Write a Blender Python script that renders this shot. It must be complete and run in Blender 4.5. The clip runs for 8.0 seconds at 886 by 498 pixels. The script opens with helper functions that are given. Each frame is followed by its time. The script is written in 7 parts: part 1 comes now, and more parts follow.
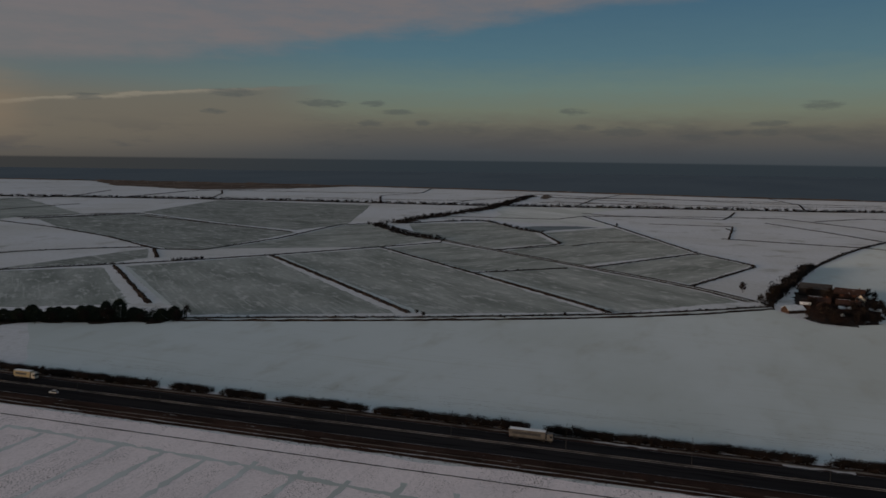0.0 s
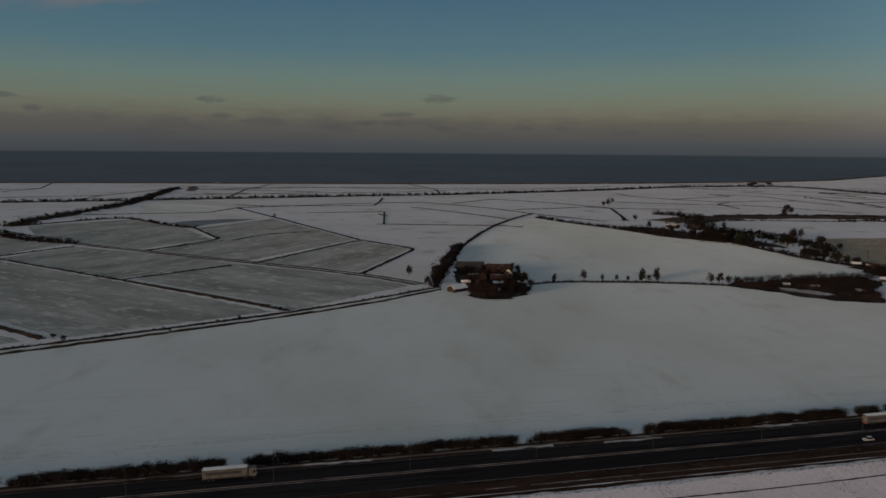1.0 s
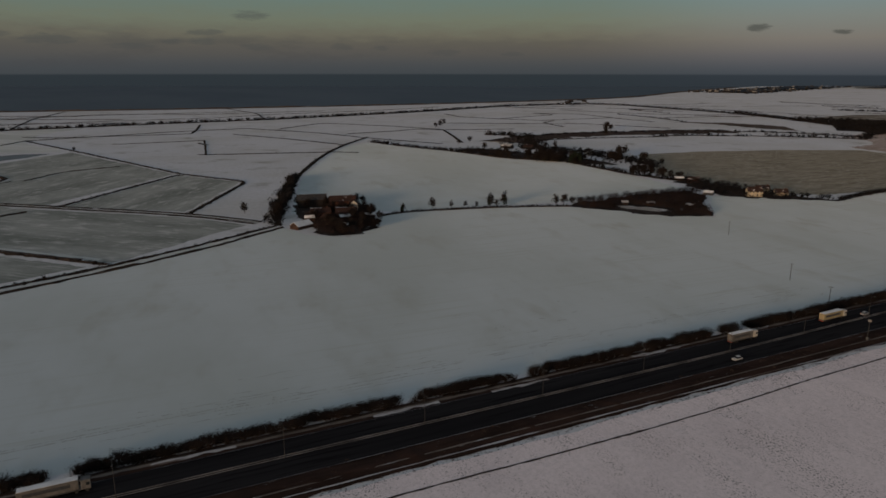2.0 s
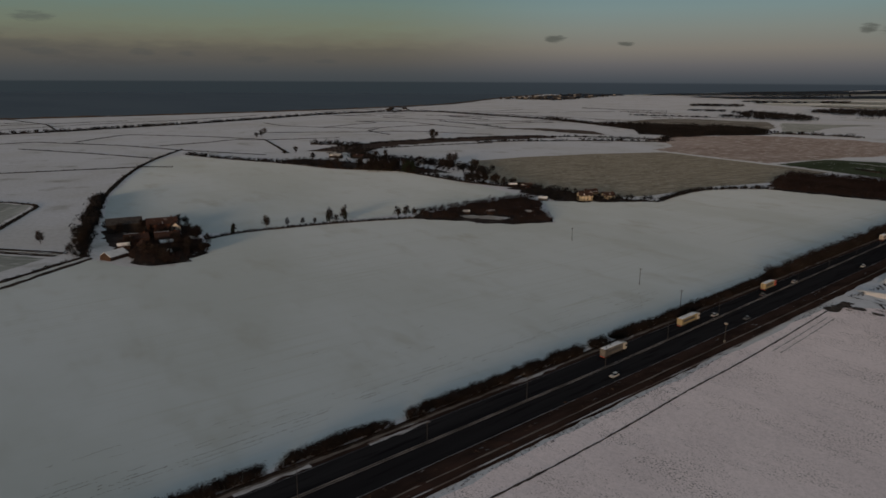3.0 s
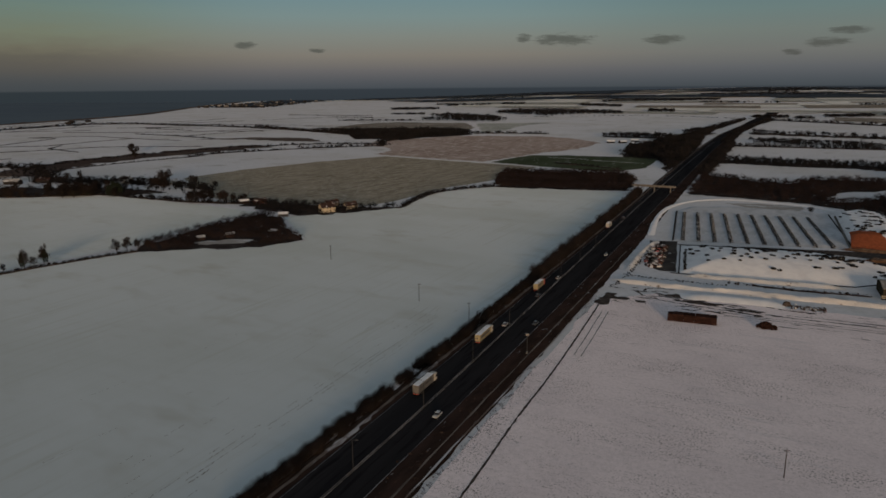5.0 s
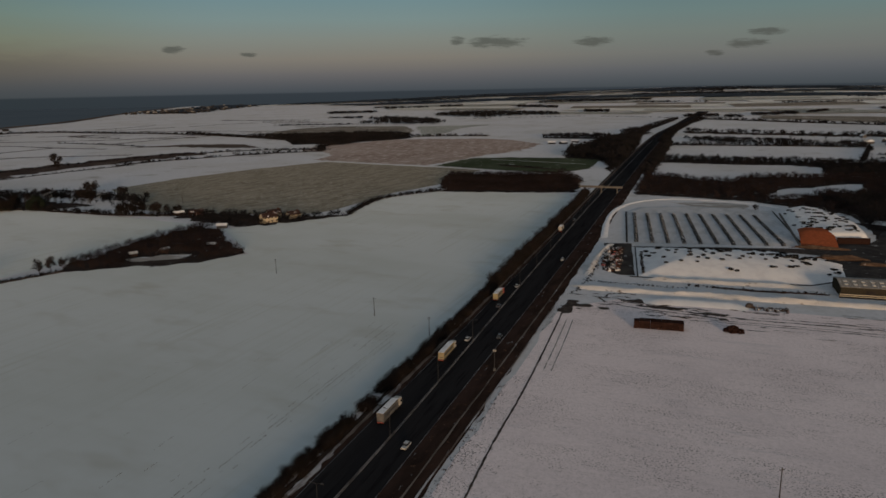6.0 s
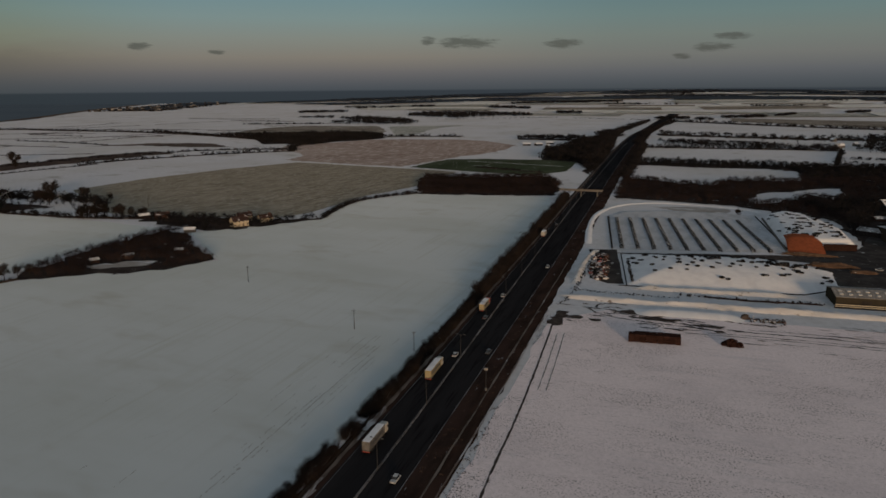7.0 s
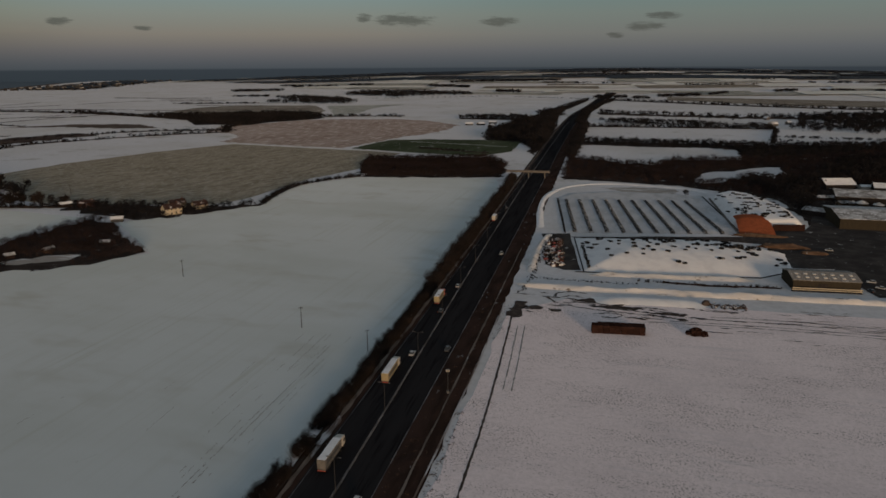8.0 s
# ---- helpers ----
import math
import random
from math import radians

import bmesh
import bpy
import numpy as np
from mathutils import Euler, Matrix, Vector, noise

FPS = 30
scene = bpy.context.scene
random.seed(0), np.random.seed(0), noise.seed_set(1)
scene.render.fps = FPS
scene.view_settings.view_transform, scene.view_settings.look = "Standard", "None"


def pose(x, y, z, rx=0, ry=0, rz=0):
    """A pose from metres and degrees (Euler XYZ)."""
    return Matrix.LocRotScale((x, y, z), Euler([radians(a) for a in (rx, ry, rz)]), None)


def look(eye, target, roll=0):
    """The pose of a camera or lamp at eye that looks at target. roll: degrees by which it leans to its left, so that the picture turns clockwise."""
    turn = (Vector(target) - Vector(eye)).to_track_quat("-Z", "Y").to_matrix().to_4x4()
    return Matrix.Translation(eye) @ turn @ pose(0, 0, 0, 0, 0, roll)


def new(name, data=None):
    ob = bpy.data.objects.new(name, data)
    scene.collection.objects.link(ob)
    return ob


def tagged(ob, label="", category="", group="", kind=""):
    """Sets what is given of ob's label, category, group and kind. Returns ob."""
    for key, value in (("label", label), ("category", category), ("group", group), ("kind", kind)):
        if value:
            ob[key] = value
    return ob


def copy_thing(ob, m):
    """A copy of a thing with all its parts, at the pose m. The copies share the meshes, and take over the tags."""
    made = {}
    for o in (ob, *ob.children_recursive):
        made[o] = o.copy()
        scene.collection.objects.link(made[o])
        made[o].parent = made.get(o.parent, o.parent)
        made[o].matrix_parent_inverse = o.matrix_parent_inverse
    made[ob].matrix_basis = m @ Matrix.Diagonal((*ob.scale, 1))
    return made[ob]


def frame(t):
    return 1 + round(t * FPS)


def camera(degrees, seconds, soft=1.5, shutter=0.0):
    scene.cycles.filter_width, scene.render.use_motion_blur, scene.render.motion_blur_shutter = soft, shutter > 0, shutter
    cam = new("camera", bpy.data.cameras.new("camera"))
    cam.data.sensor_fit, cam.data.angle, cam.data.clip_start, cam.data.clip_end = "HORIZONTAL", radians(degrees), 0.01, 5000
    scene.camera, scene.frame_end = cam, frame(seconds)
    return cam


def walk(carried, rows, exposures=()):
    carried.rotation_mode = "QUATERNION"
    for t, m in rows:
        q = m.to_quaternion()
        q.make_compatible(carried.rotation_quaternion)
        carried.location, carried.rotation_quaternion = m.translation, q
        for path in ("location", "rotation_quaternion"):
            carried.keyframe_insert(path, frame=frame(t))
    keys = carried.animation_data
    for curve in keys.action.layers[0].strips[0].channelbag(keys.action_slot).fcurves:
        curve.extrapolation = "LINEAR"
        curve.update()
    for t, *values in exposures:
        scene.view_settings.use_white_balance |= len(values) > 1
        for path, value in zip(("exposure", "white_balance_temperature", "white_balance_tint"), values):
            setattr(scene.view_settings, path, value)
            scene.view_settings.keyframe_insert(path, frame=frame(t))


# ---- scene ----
import itertools

cam = camera(64.15, 8.0, soft=1.6)
PATH = [
    (0, (260.33, -45.02, 111.08), (164.97, -72.20, 98.11), 0.71),
    (0.5, (243.59, -54.61, 110.42), (144.51, -56.06, 97.02), 0.56),
    (1, (225.68, -62.19, 109.80), (128.89, -41.28, 95.83), 0.46),
    (1.5, (206.63, -65.38, 110.08), (114.37, -33.17, 88.87), 0.40),
    (1.7, (198.97, -65.80, 110.26), (108.77, -29.44, 86.98), 0.19),
    (2.8, (159.63, -61.59, 110.91), (83.16, -1.55, 87.52), 0.29),
    (3, (153.65, -60.54, 110.59), (80.15, 3.04, 87.05), 0.30),
    (3.5, (138.60, -57.59, 110.13), (73.69, 14.81, 86.78), 0.02),
    (4, (125.64, -53.79, 109.89), (68.32, 24.86, 86.89), -0.16),
    (4.5, (114.33, -49.51, 109.88), (65.07, 34.48, 87.09), -0.44),
    (5, (104.31, -44.27, 109.63), (62.18, 43.53, 86.89), -0.46),
    (5.2, (100.60, -41.77, 109.44), (61.22, 47.32, 86.84), -0.47),
    (6.3, (85.80, -25.48, 109.40), (52.01, 65.89, 86.84), -0.94),
    (6.5, (83.13, -22.54, 109.41), (49.78, 68.97, 86.75), -0.60),
    (7, (76.77, -14.18, 109.27), (46.33, 78.37, 86.76), -0.44),
    (7.5, (70.79, -5.44, 109.33), (44.45, 88.26, 86.38), -0.36),
    (7.8, (67.59, -0.05, 109.35), (43.82, 93.70, 83.94), -0.31),
    (8, (65.46, 3.54, 109.37), (43.29, 97.69, 83.99), -0.28),
]
walk(cam, [(t, look(eye, target, roll)) for t, eye, target, roll in PATH],
     exposures=((0, -0.05, 6270, 11), (1.5, -0.06, 6400, 11), (3, 0.0, 6450, 10), (6, 0.05, 6480, 9), (8, 0.08, 6520, 9)))

# ---- light: low winter sun, dusk sky ----
SUN_AZ, SUN_EL = radians(150), radians(3.5)      # clockwise from +y
sun_way = Vector((math.sin(SUN_AZ) * math.cos(SUN_EL), math.cos(SUN_AZ) * math.cos(SUN_EL), math.sin(SUN_EL)))
sun = new("sun", bpy.data.lights.new("sun", "SUN"))
sun.data.energy, sun.data.angle, sun.data.color = 2.55, radians(14.0), (1.0, 0.69, 0.43)
sun.matrix_world = look(sun_way * 100, (0, 0, 0))


class Nodes:
    """Short hand for building a node tree."""

    def __init__(self, tree):
        self.tree = tree
        tree.nodes.clear()

    def add(self, kind, **settings):
        node = self.tree.nodes.new(kind)
        for key, value in settings.items():
            if key == "operation":
                node.operation = value
            elif key == "blend":
                node.data_type, node.blend_type = "RGBA", value
        return node

    def put(self, socket, value):
        if isinstance(value, bpy.types.NodeSocket):
            self.tree.links.new(value, socket)
        elif value is not None:
            socket.default_value = value

    def math(self, operation, a, b=None, c=None, clamp=False):
        node = self.add("ShaderNodeMath", operation=operation)
        node.use_clamp = clamp
        for socket, value in zip(node.inputs, (a, b, c)):
            self.put(socket, value)
        return node.outputs[0]

    def span(self, value, a, b, c=0.0, d=1.0):
        node = self.add("ShaderNodeMapRange")
        node.interpolation_type = "SMOOTHSTEP"
        for socket, v in zip(node.inputs, (value, a, b, c, d)):
            self.put(socket, v)
        return node.outputs[0]

    def mix(self, fac, a, b, blend="MIX"):
        node = self.add("ShaderNodeMix", blend=blend)
        self.put(node.inputs[0], fac)
        self.put(node.inputs[6], a if isinstance(a, bpy.types.NodeSocket) else (*a, 1))
        self.put(node.inputs[7], b if isinstance(b, bpy.types.NodeSocket) else (*b, 1))
        return node.outputs[2]

    def ramp(self, fac, stops):
        node = self.add("ShaderNodeValToRGB")
        self.put(node.inputs[0], fac)
        e = node.color_ramp.elements
        while len(e) < len(stops):
            e.new(0.5)
        for item, (at, colour) in zip(e, stops):
            item.position, item.color = at, (*colour, 1)
        return node.outputs[0]

    def noise(self, vector, scale, detail=4.0, rough=0.55):
        node = self.add("ShaderNodeTexNoise")
        self.put(node.inputs["Vector"], vector)
        self.put(node.inputs["Scale"], scale)
        self.put(node.inputs["Detail"], detail)
        self.put(node.inputs["Roughness"], rough)
        return node.outputs["Fac"]

    def place(self, angle=0.0, stretch=(1, 1, 1)):
        """World position, turned by an angle in degrees and stretched."""
        at, turned, mapping = self.add("ShaderNodeNewGeometry"), self.add("ShaderNodeMapping"), self.add("ShaderNodeMapping")
        turned.inputs["Rotation"].default_value = (0, 0, radians(angle))
        mapping.inputs["Scale"].default_value = stretch
        self.put(turned.inputs["Vector"], at.outputs["Position"])
        self.put(mapping.inputs["Vector"], turned.outputs[0])
        return mapping.outputs[0]


def build_world():
    world = bpy.data.worlds.new("dusk_sky")
    scene.world = world
    world.use_nodes = True
    n = Nodes(world.node_tree)
    way = n.add("ShaderNodeTexCoord").outputs["Generated"]
    parts_ = n.add("ShaderNodeSeparateXYZ")
    n.put(parts_.inputs[0], way)
    x, y, z = parts_.outputs
    el = n.math("MULTIPLY", n.math("ARCSINE", z), 57.2958)
    az = n.math("MULTIPLY", n.math("ARCTAN2", n.math("MULTIPLY", x, -1.0), y), 57.2958)
    toward = n.math("ADD", n.math("MULTIPLY", x, math.sin(SUN_AZ)), n.math("MULTIPLY", y, math.cos(SUN_AZ)))
    up = n.math("DIVIDE", n.math("ADD", el, 1.0), 16.0, clamp=True)
    grain = n.add("ShaderNodeMapping")
    n.put(grain.inputs["Vector"], way)
    grain.inputs["Scale"].default_value = (1, 1, 5)
    wisps = n.noise(grain.outputs[0], 9.0, 6.0, 0.6)
    fine = n.noise(grain.outputs[0], 60.0, 4.0, 0.6)
    uneven = n.math("ADD", up, n.math("MULTIPLY", n.math("SUBTRACT", n.noise(grain.outputs[0], 22.0, 5.0, 0.6), 0.5), n.span(up, 0.12, 0.19, 0.0, 0.07)))
    cool = n.ramp(uneven, [(0, (0.028, 0.036, 0.042)), (0.039, (0.029, 0.037, 0.043)), (0.046, (0.055, 0.063, 0.069)), (0.10, (0.062, 0.070, 0.076)), (0.16, (0.073, 0.076, 0.078)), (0.19, (0.083, 0.084, 0.080)), (0.225, (0.112, 0.112, 0.094)), (0.29, (0.128, 0.150, 0.118)), (0.4, (0.112, 0.166, 0.152)), (0.55, (0.066, 0.138, 0.174)), (0.82, (0.040, 0.102, 0.158)), (1, (0.085, 0.127, 0.151))])
    pink = n.ramp(up, [(0, (0.031, 0.039, 0.047)), (0.039, (0.034, 0.042, 0.051)), (0.046, (0.060, 0.070, 0.081)), (0.13, (0.103, 0.108, 0.121)), (0.2, (0.160, 0.153, 0.146)), (0.29, (0.163, 0.186, 0.183)), (0.38, (0.146, 0.209, 0.222)), (0.5, (0.111, 0.198, 0.234)), (0.82, (0.078, 0.165, 0.237)), (1, (0.098, 0.155, 0.222))])
    teal = n.ramp(up, [(0, (0.031, 0.039, 0.047)), (0.039, (0.034, 0.042, 0.051)), (0.046, (0.058, 0.068, 0.077)), (0.13, (0.088, 0.102, 0.120)), (0.2, (0.122, 0.134, 0.141)), (0.29, (0.125, 0.156, 0.157)), (0.38, (0.107, 0.164, 0.174)), (0.5, (0.080, 0.149, 0.175)), (0.82, (0.056, 0.122, 0.173)), (1, (0.085, 0.138, 0.193))])
    warm = n.ramp(up, [(0, (0.042, 0.042, 0.040)), (0.039, (0.044, 0.043, 0.041)), (0.047, (0.098, 0.088, 0.074)), (0.085, (0.118, 0.105, 0.086)), (0.14, (0.130, 0.118, 0.095)), (0.3, (0.138, 0.121, 0.100)), (0.42, (0.097, 0.123, 0.130)), (0.5, (0.086, 0.114, 0.128)), (1, (0.094, 0.116, 0.127))])
    sky = n.mix(n.span(az, 56.0, 36.0), cool, n.mix(n.span(az, 24.0, 2.0), pink, teal))
    sky = n.mix(n.span(toward, -0.25, 0.36), sky, warm)
    # uneven top of the haze bank, and thin veils
    veil = n.math("MULTIPLY", n.math("MULTIPLY", n.span(wisps, 0.48, 0.62), n.span(el, 3.6, 1.6)), n.span(el, -0.2, 0.5))
    veil = n.math("MULTIPLY", veil, n.span(az, 53.0, 75.0))
    sky = n.mix(n.math("MULTIPLY", veil, 0.60), sky, (0.058, 0.064, 0.070))
    # cloud sheet towards the sunset, with a bright lower rim
    lean = n.math("ADD", n.math("ADD", el, n.math("MULTIPLY", wisps, 3.0)), n.math("MULTIPLY", toward, 8.0))
    sheet = n.math("MULTIPLY", n.span(lean, 8.6, 10.6), n.span(el, 5.6, 7.2))
    sky = n.mix(n.math("MULTIPLY", sheet, n.span(n.noise(grain.outputs[0], 14.0, 6.0, 0.65), 0.3, 0.7, 0.70, 1.0)), sky, (0.158, 0.140, 0.142))
    low = n.math("ADD", n.math("MULTIPLY_ADD", az, 0.085, -10.6), n.math("ADD", el, n.math("MULTIPLY", wisps, 1.1)))
    bank = n.math("MULTIPLY", n.span(low, 5.35, 5.15), n.math("MULTIPLY", n.span(toward, -0.12, 0.02), n.span(el, 0.0, 3.0)))
    sky = n.mix(n.math("MULTIPLY", bank, 0.75), sky, (0.122, 0.110, 0.094))
    rim = n.math("MULTIPLY", n.math("MULTIPLY", n.span(low, 4.85, 5.12), n.span(low, 5.30, 5.14)), n.span(toward, -0.05, 0.12))
    sky = n.mix(n.math("MULTIPLY", rim, 0.45), sky, (0.30, 0.26, 0.20))
    glow = n.math("MULTIPLY", n.math("MULTIPLY", n.span(n.math("ADD", az, n.math("MULTIPLY", wisps, 6.0)), 137.0, 144.0), n.span(el, 6.8, 4.4)), n.span(el, -0.2, 2.5))
    sky = n.mix(n.math("MULTIPLY", glow, 0.8), sky, (0.205, 0.152, 0.108))
    sky = n.mix(n.span(el, 13.0, 32.0), sky, (0.138, 0.163, 0.187))
    # small flat clouds: azimuth to the left of +y, elevation, half width, half height in degrees
    clouds = ((95.8, 3.6, 1.1, .26), (95.0, 2.39, .9, .22), (91.8, 2.05, 1.8, .36), (86.8, 1.67, 1.5, .22), (83.9, 2.0, .7, .18), (81.6, 2.67, 1.5, .22), (81.8, 2.03, 1.0, .24), (77.9, 1.65, 1.1, .24),
              (78.2, 3.93, 1.3, .32), (71.5, 1.72, .8, .26), (68.5, 1.64, .6, .22), (63.6, 1.3, 1.2, .24), (58.2, 1.2, .8, .2))
    clouds += ((132.4, 3.96, 1.0, .26), (122.3, 4.65, 1.8, .3), (115.4, 4.03, 1.7, .3), (111.6, 4.1, .9, .24), (111.8, 2.57, 1.0, .26), (107.6, 2.63, .7, .24), (109.6, 3.45, 1.2, .22), (123.7, 3.2, .9, .2))
    clouds += ((40.6, 2.95, .75, .3), (35.2, 2.57, .6, .18), (19.2, 3.4, .6, .28), (16.3, 3.24, 2.2, .42), (8.9, 3.1, 1.3, .34), (-2.1, 2.61, 1.3, .3), (-3.4, 3.38, 1.2, .24), (0.0, 2.0, .7, .2))
    near = None
    for a, e, w, h in clouds:
        da = n.math("MULTIPLY_ADD", az, 1 / w, -a / w)
        de = n.math("MULTIPLY_ADD", el, 1 / h, -e / h)
        d = n.math("MULTIPLY_ADD", da, da, n.math("MULTIPLY", de, de))
        near = d if near is None else n.math("MINIMUM", near, d)
    near = n.math("ADD", near, n.math("MULTIPLY_ADD", fine, 3.6, -1.8))
    sky = n.mix(n.math("MULTIPLY", n.span(near, 1.6, 0.0), n.span(az, 60.0, 45.0, 0.55, 0.88)), sky, (0.050, 0.061, 0.070))
    air = n.add("ShaderNodeTexSky")
    air.sky_type, air.sun_disc = "NISHITA", False
    air.sun_elevation, air.sun_rotation = SUN_EL, SUN_AZ
    air_light, own_light, both = n.add("ShaderNodeBackground"), n.add("ShaderNodeBackground"), n.add("ShaderNodeAddShader")
    n.put(air_light.inputs[0], n.mix(n.span(el, -0.6, 1.5), (0, 0, 0), air.outputs[0]))
    air_light.inputs[1].default_value = 0.012
    n.put(own_light.inputs[0], sky)
    own_light.inputs[1].default_value = 1.0
    n.put(both.inputs[0], air_light.outputs[0])
    n.put(both.inputs[1], own_light.outputs[0])
    n.put(n.add("ShaderNodeOutputWorld").inputs[0], both.outputs[0])


build_world()


# ---- materials ----
def surface(name, base, second, scale=0.5, lo=0.4, hi=0.6, third=None, scale3=3.0, lo3=0.55, hi3=0.65, rough=0.85, metal=0.0,
            bump=0.0, bump_scale=2.0, angle=0.0, stretch=(1, 1, 1), gloss=0.06, vary=0.0, broad=0.0, grain=0.0, streak=None, rugged=0.0):
    """A procedural surface: two colours by a broad noise, a third by a fine one, relief, and a slight change from object to object."""
    m = bpy.data.materials.new(name)
    m.use_nodes = True
    n = Nodes(m.node_tree)
    at = n.place(angle, stretch)
    colour = n.mix(n.span(n.noise(at, scale, 5.0, 0.6), lo, hi), base, second)
    if third:
        fac = n.span(n.noise(at, scale3, 3.0, 0.65), lo3, hi3)
        if broad:                                    # the third colour gathers in broad drifts
            fac = n.math("MULTIPLY", fac, n.span(n.noise(n.place(3, (0.30, 1, 1)), broad, 6.0, 0.78), 0.44, 0.62, 0.12, 1.0))
        colour = n.mix(fac, colour, third)
    if grain:                                        # fine crust and blown patches
        colour = n.mix(n.span(n.noise(at, grain, 4.0, 0.7), 0.35, 0.70), colour, n.mix(1.0, colour, (0.87, 0.87, 0.86), "MULTIPLY"))
    if streak:                                       # lines drawn out along the work or the wind
        turn, length, size, a, b, tint = streak
        lines = n.span(n.noise(n.place(turn, length), size, 5.0, 0.65), a, b)
        colour = n.mix(n.math("MULTIPLY", lines, n.span(n.noise(n.place(), 0.012, 3.0, 0.6), 0.40, 0.60, 0.15, 1.0)), colour, tint)
    if vary:
        rnd = n.add("ShaderNodeObjectInfo").outputs["Random"]
        colour = n.mix(1.0, colour, n.ramp(rnd, [(0.0, (1 - vary,) * 3), (1.0, (1.0,) * 3)]), "MULTIPLY")
    shade = n.add("ShaderNodeBsdfPrincipled")
    n.put(shade.inputs["Base Color"], colour)
    shade.inputs["Roughness"].default_value = rough
    shade.inputs["Diffuse Roughness"].default_value = rugged
    shade.inputs["Metallic"].default_value = metal
    shade.inputs["Specular IOR Level"].default_value = gloss
    if gloss < 0.1:                                  # matt: no sheen at grazing angles
        shade.inputs["IOR"].default_value = 1.0
    if bump:
        b = n.add("ShaderNodeBump")
        b.inputs["Strength"].default_value = bump
        n.put(b.inputs["Height"], n.noise(n.place(angle, stretch), bump_scale, 5.0, 0.6))
        n.put(shade.inputs["Normal"], b.outputs[0])
    n.put(n.add("ShaderNodeOutputMaterial").inputs[0], shade.outputs[0])
    return m


# Snow base; its blue share is raised to stand for haze over far land.
SNOW = (0.670, 0.668, 0.692)
M_GROUND = surface("snow_over_grass", SNOW, (0.60, 0.59, 0.585), 0.006, 0.4, 0.7, (0.38, 0.37, 0.34), 0.02, 0.54, 0.80, bump=0.2, bump_scale=0.3, grain=0.25, rugged=0.12)
M_FIELD = surface("even_field_snow", (0.606, 0.652, 0.658), (0.540, 0.582, 0.570), 0.008, 0.40, 0.64, (0.470, 0.488, 0.455), 0.035, 0.50, 0.84,
                  angle=8, stretch=(0.5, 1, 1), bump=0.02, bump_scale=0.3, streak=(3, (1, 0.025, 1), 0.30, 0.48, 0.76, (0.515, 0.548, 0.522)), rugged=0.32)
# Pink base of both stubble snows stands for the evening glow on them.
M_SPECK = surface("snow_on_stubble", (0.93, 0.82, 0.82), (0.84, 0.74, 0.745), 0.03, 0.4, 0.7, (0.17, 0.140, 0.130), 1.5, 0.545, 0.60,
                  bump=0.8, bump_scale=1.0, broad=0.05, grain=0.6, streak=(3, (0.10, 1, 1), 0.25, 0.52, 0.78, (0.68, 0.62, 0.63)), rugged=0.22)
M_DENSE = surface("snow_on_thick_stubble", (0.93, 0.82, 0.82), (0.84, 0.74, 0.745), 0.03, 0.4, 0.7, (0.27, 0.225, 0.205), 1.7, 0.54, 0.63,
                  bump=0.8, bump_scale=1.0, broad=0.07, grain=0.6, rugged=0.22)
M_FROST = [surface("frosted_grass", (0.375 * k, 0.39 * k, 0.37 * k), (0.23 * k, 0.25 * k, 0.23 * k), 0.03, 0.36, 0.66, (0.56, 0.56, 0.55), 0.12, 0.48, 0.74,
                   angle=a, stretch=(1, 0.35, 1), bump=0.2, bump_scale=0.5, grain=0.3, streak=(a, (1, 0.04, 1), 0.35, 0.50, 0.74, (0.53, 0.535, 0.52)), rugged=0.22) for a, k in ((44, 1.0), (-55, 1.0), (20, 0.8))]
M_PALE = surface("thin_snow_pasture", (0.62, 0.63, 0.62), (0.50, 0.52, 0.50), 0.012, 0.35, 0.65, (0.72, 0.73, 0.73), 0.04, 0.5, 0.75,
                 angle=40, stretch=(1, 0.2, 1), bump=0.2, bump_scale=0.5, rugged=0.22)
M_CROP = surface("green_winter_crop", (0.20, 0.178, 0.135), (0.32, 0.29, 0.23), 0.12, 0.36, 0.66, (0.52, 0.50, 0.46), 0.6, 0.50, 0.70,
                 angle=15, stretch=(1.2, 0.22, 1), bump=0.3, bump_scale=0.5, grain=0.4, rugged=0.22)
M_BROWN = surface("brown_stubble", (0.26, 0.20, 0.175), (0.36, 0.30, 0.275), 0.012, 0.35, 0.65, (0.66, 0.61, 0.59), 0.2, 0.47, 0.70,
                  angle=11, stretch=(1, 0.2, 1), bump=0.3, grain=0.2, rugged=0.22)
M_DARKGREEN = surface("dark_green_crop", (0.062, 0.072, 0.040), (0.092, 0.102, 0.062), 0.02, 0.4, 0.65, (0.4, 0.4, 0.37), 0.2, 0.60, 0.75, angle=10, stretch=(1, 0.3, 1), bump=0.3)
M_MARSH = surface("brown_salt_marsh", (0.105, 0.078, 0.064), (0.17, 0.13, 0.107), 0.01, 0.4, 0.65, (0.5, 0.5, 0.5), 0.03, 0.62, 0.75, bump=0.3)
M_SCRUB = surface("dark_rough_grass", (0.072, 0.052, 0.044), (0.115, 0.085, 0.072), 0.015, 0.4, 0.65, (0.4, 0.39, 0.39), 0.03, 0.66, 0.78, bump=0.3)
M_SEA = surface("grey_sea", (0.124, 0.150, 0.174), (0.140, 0.167, 0.190), 0.002, 0.35, 0.65, rough=0.8, gloss=0.03, stretch=(0.4, 1, 1), bump=0.5, bump_scale=0.1)
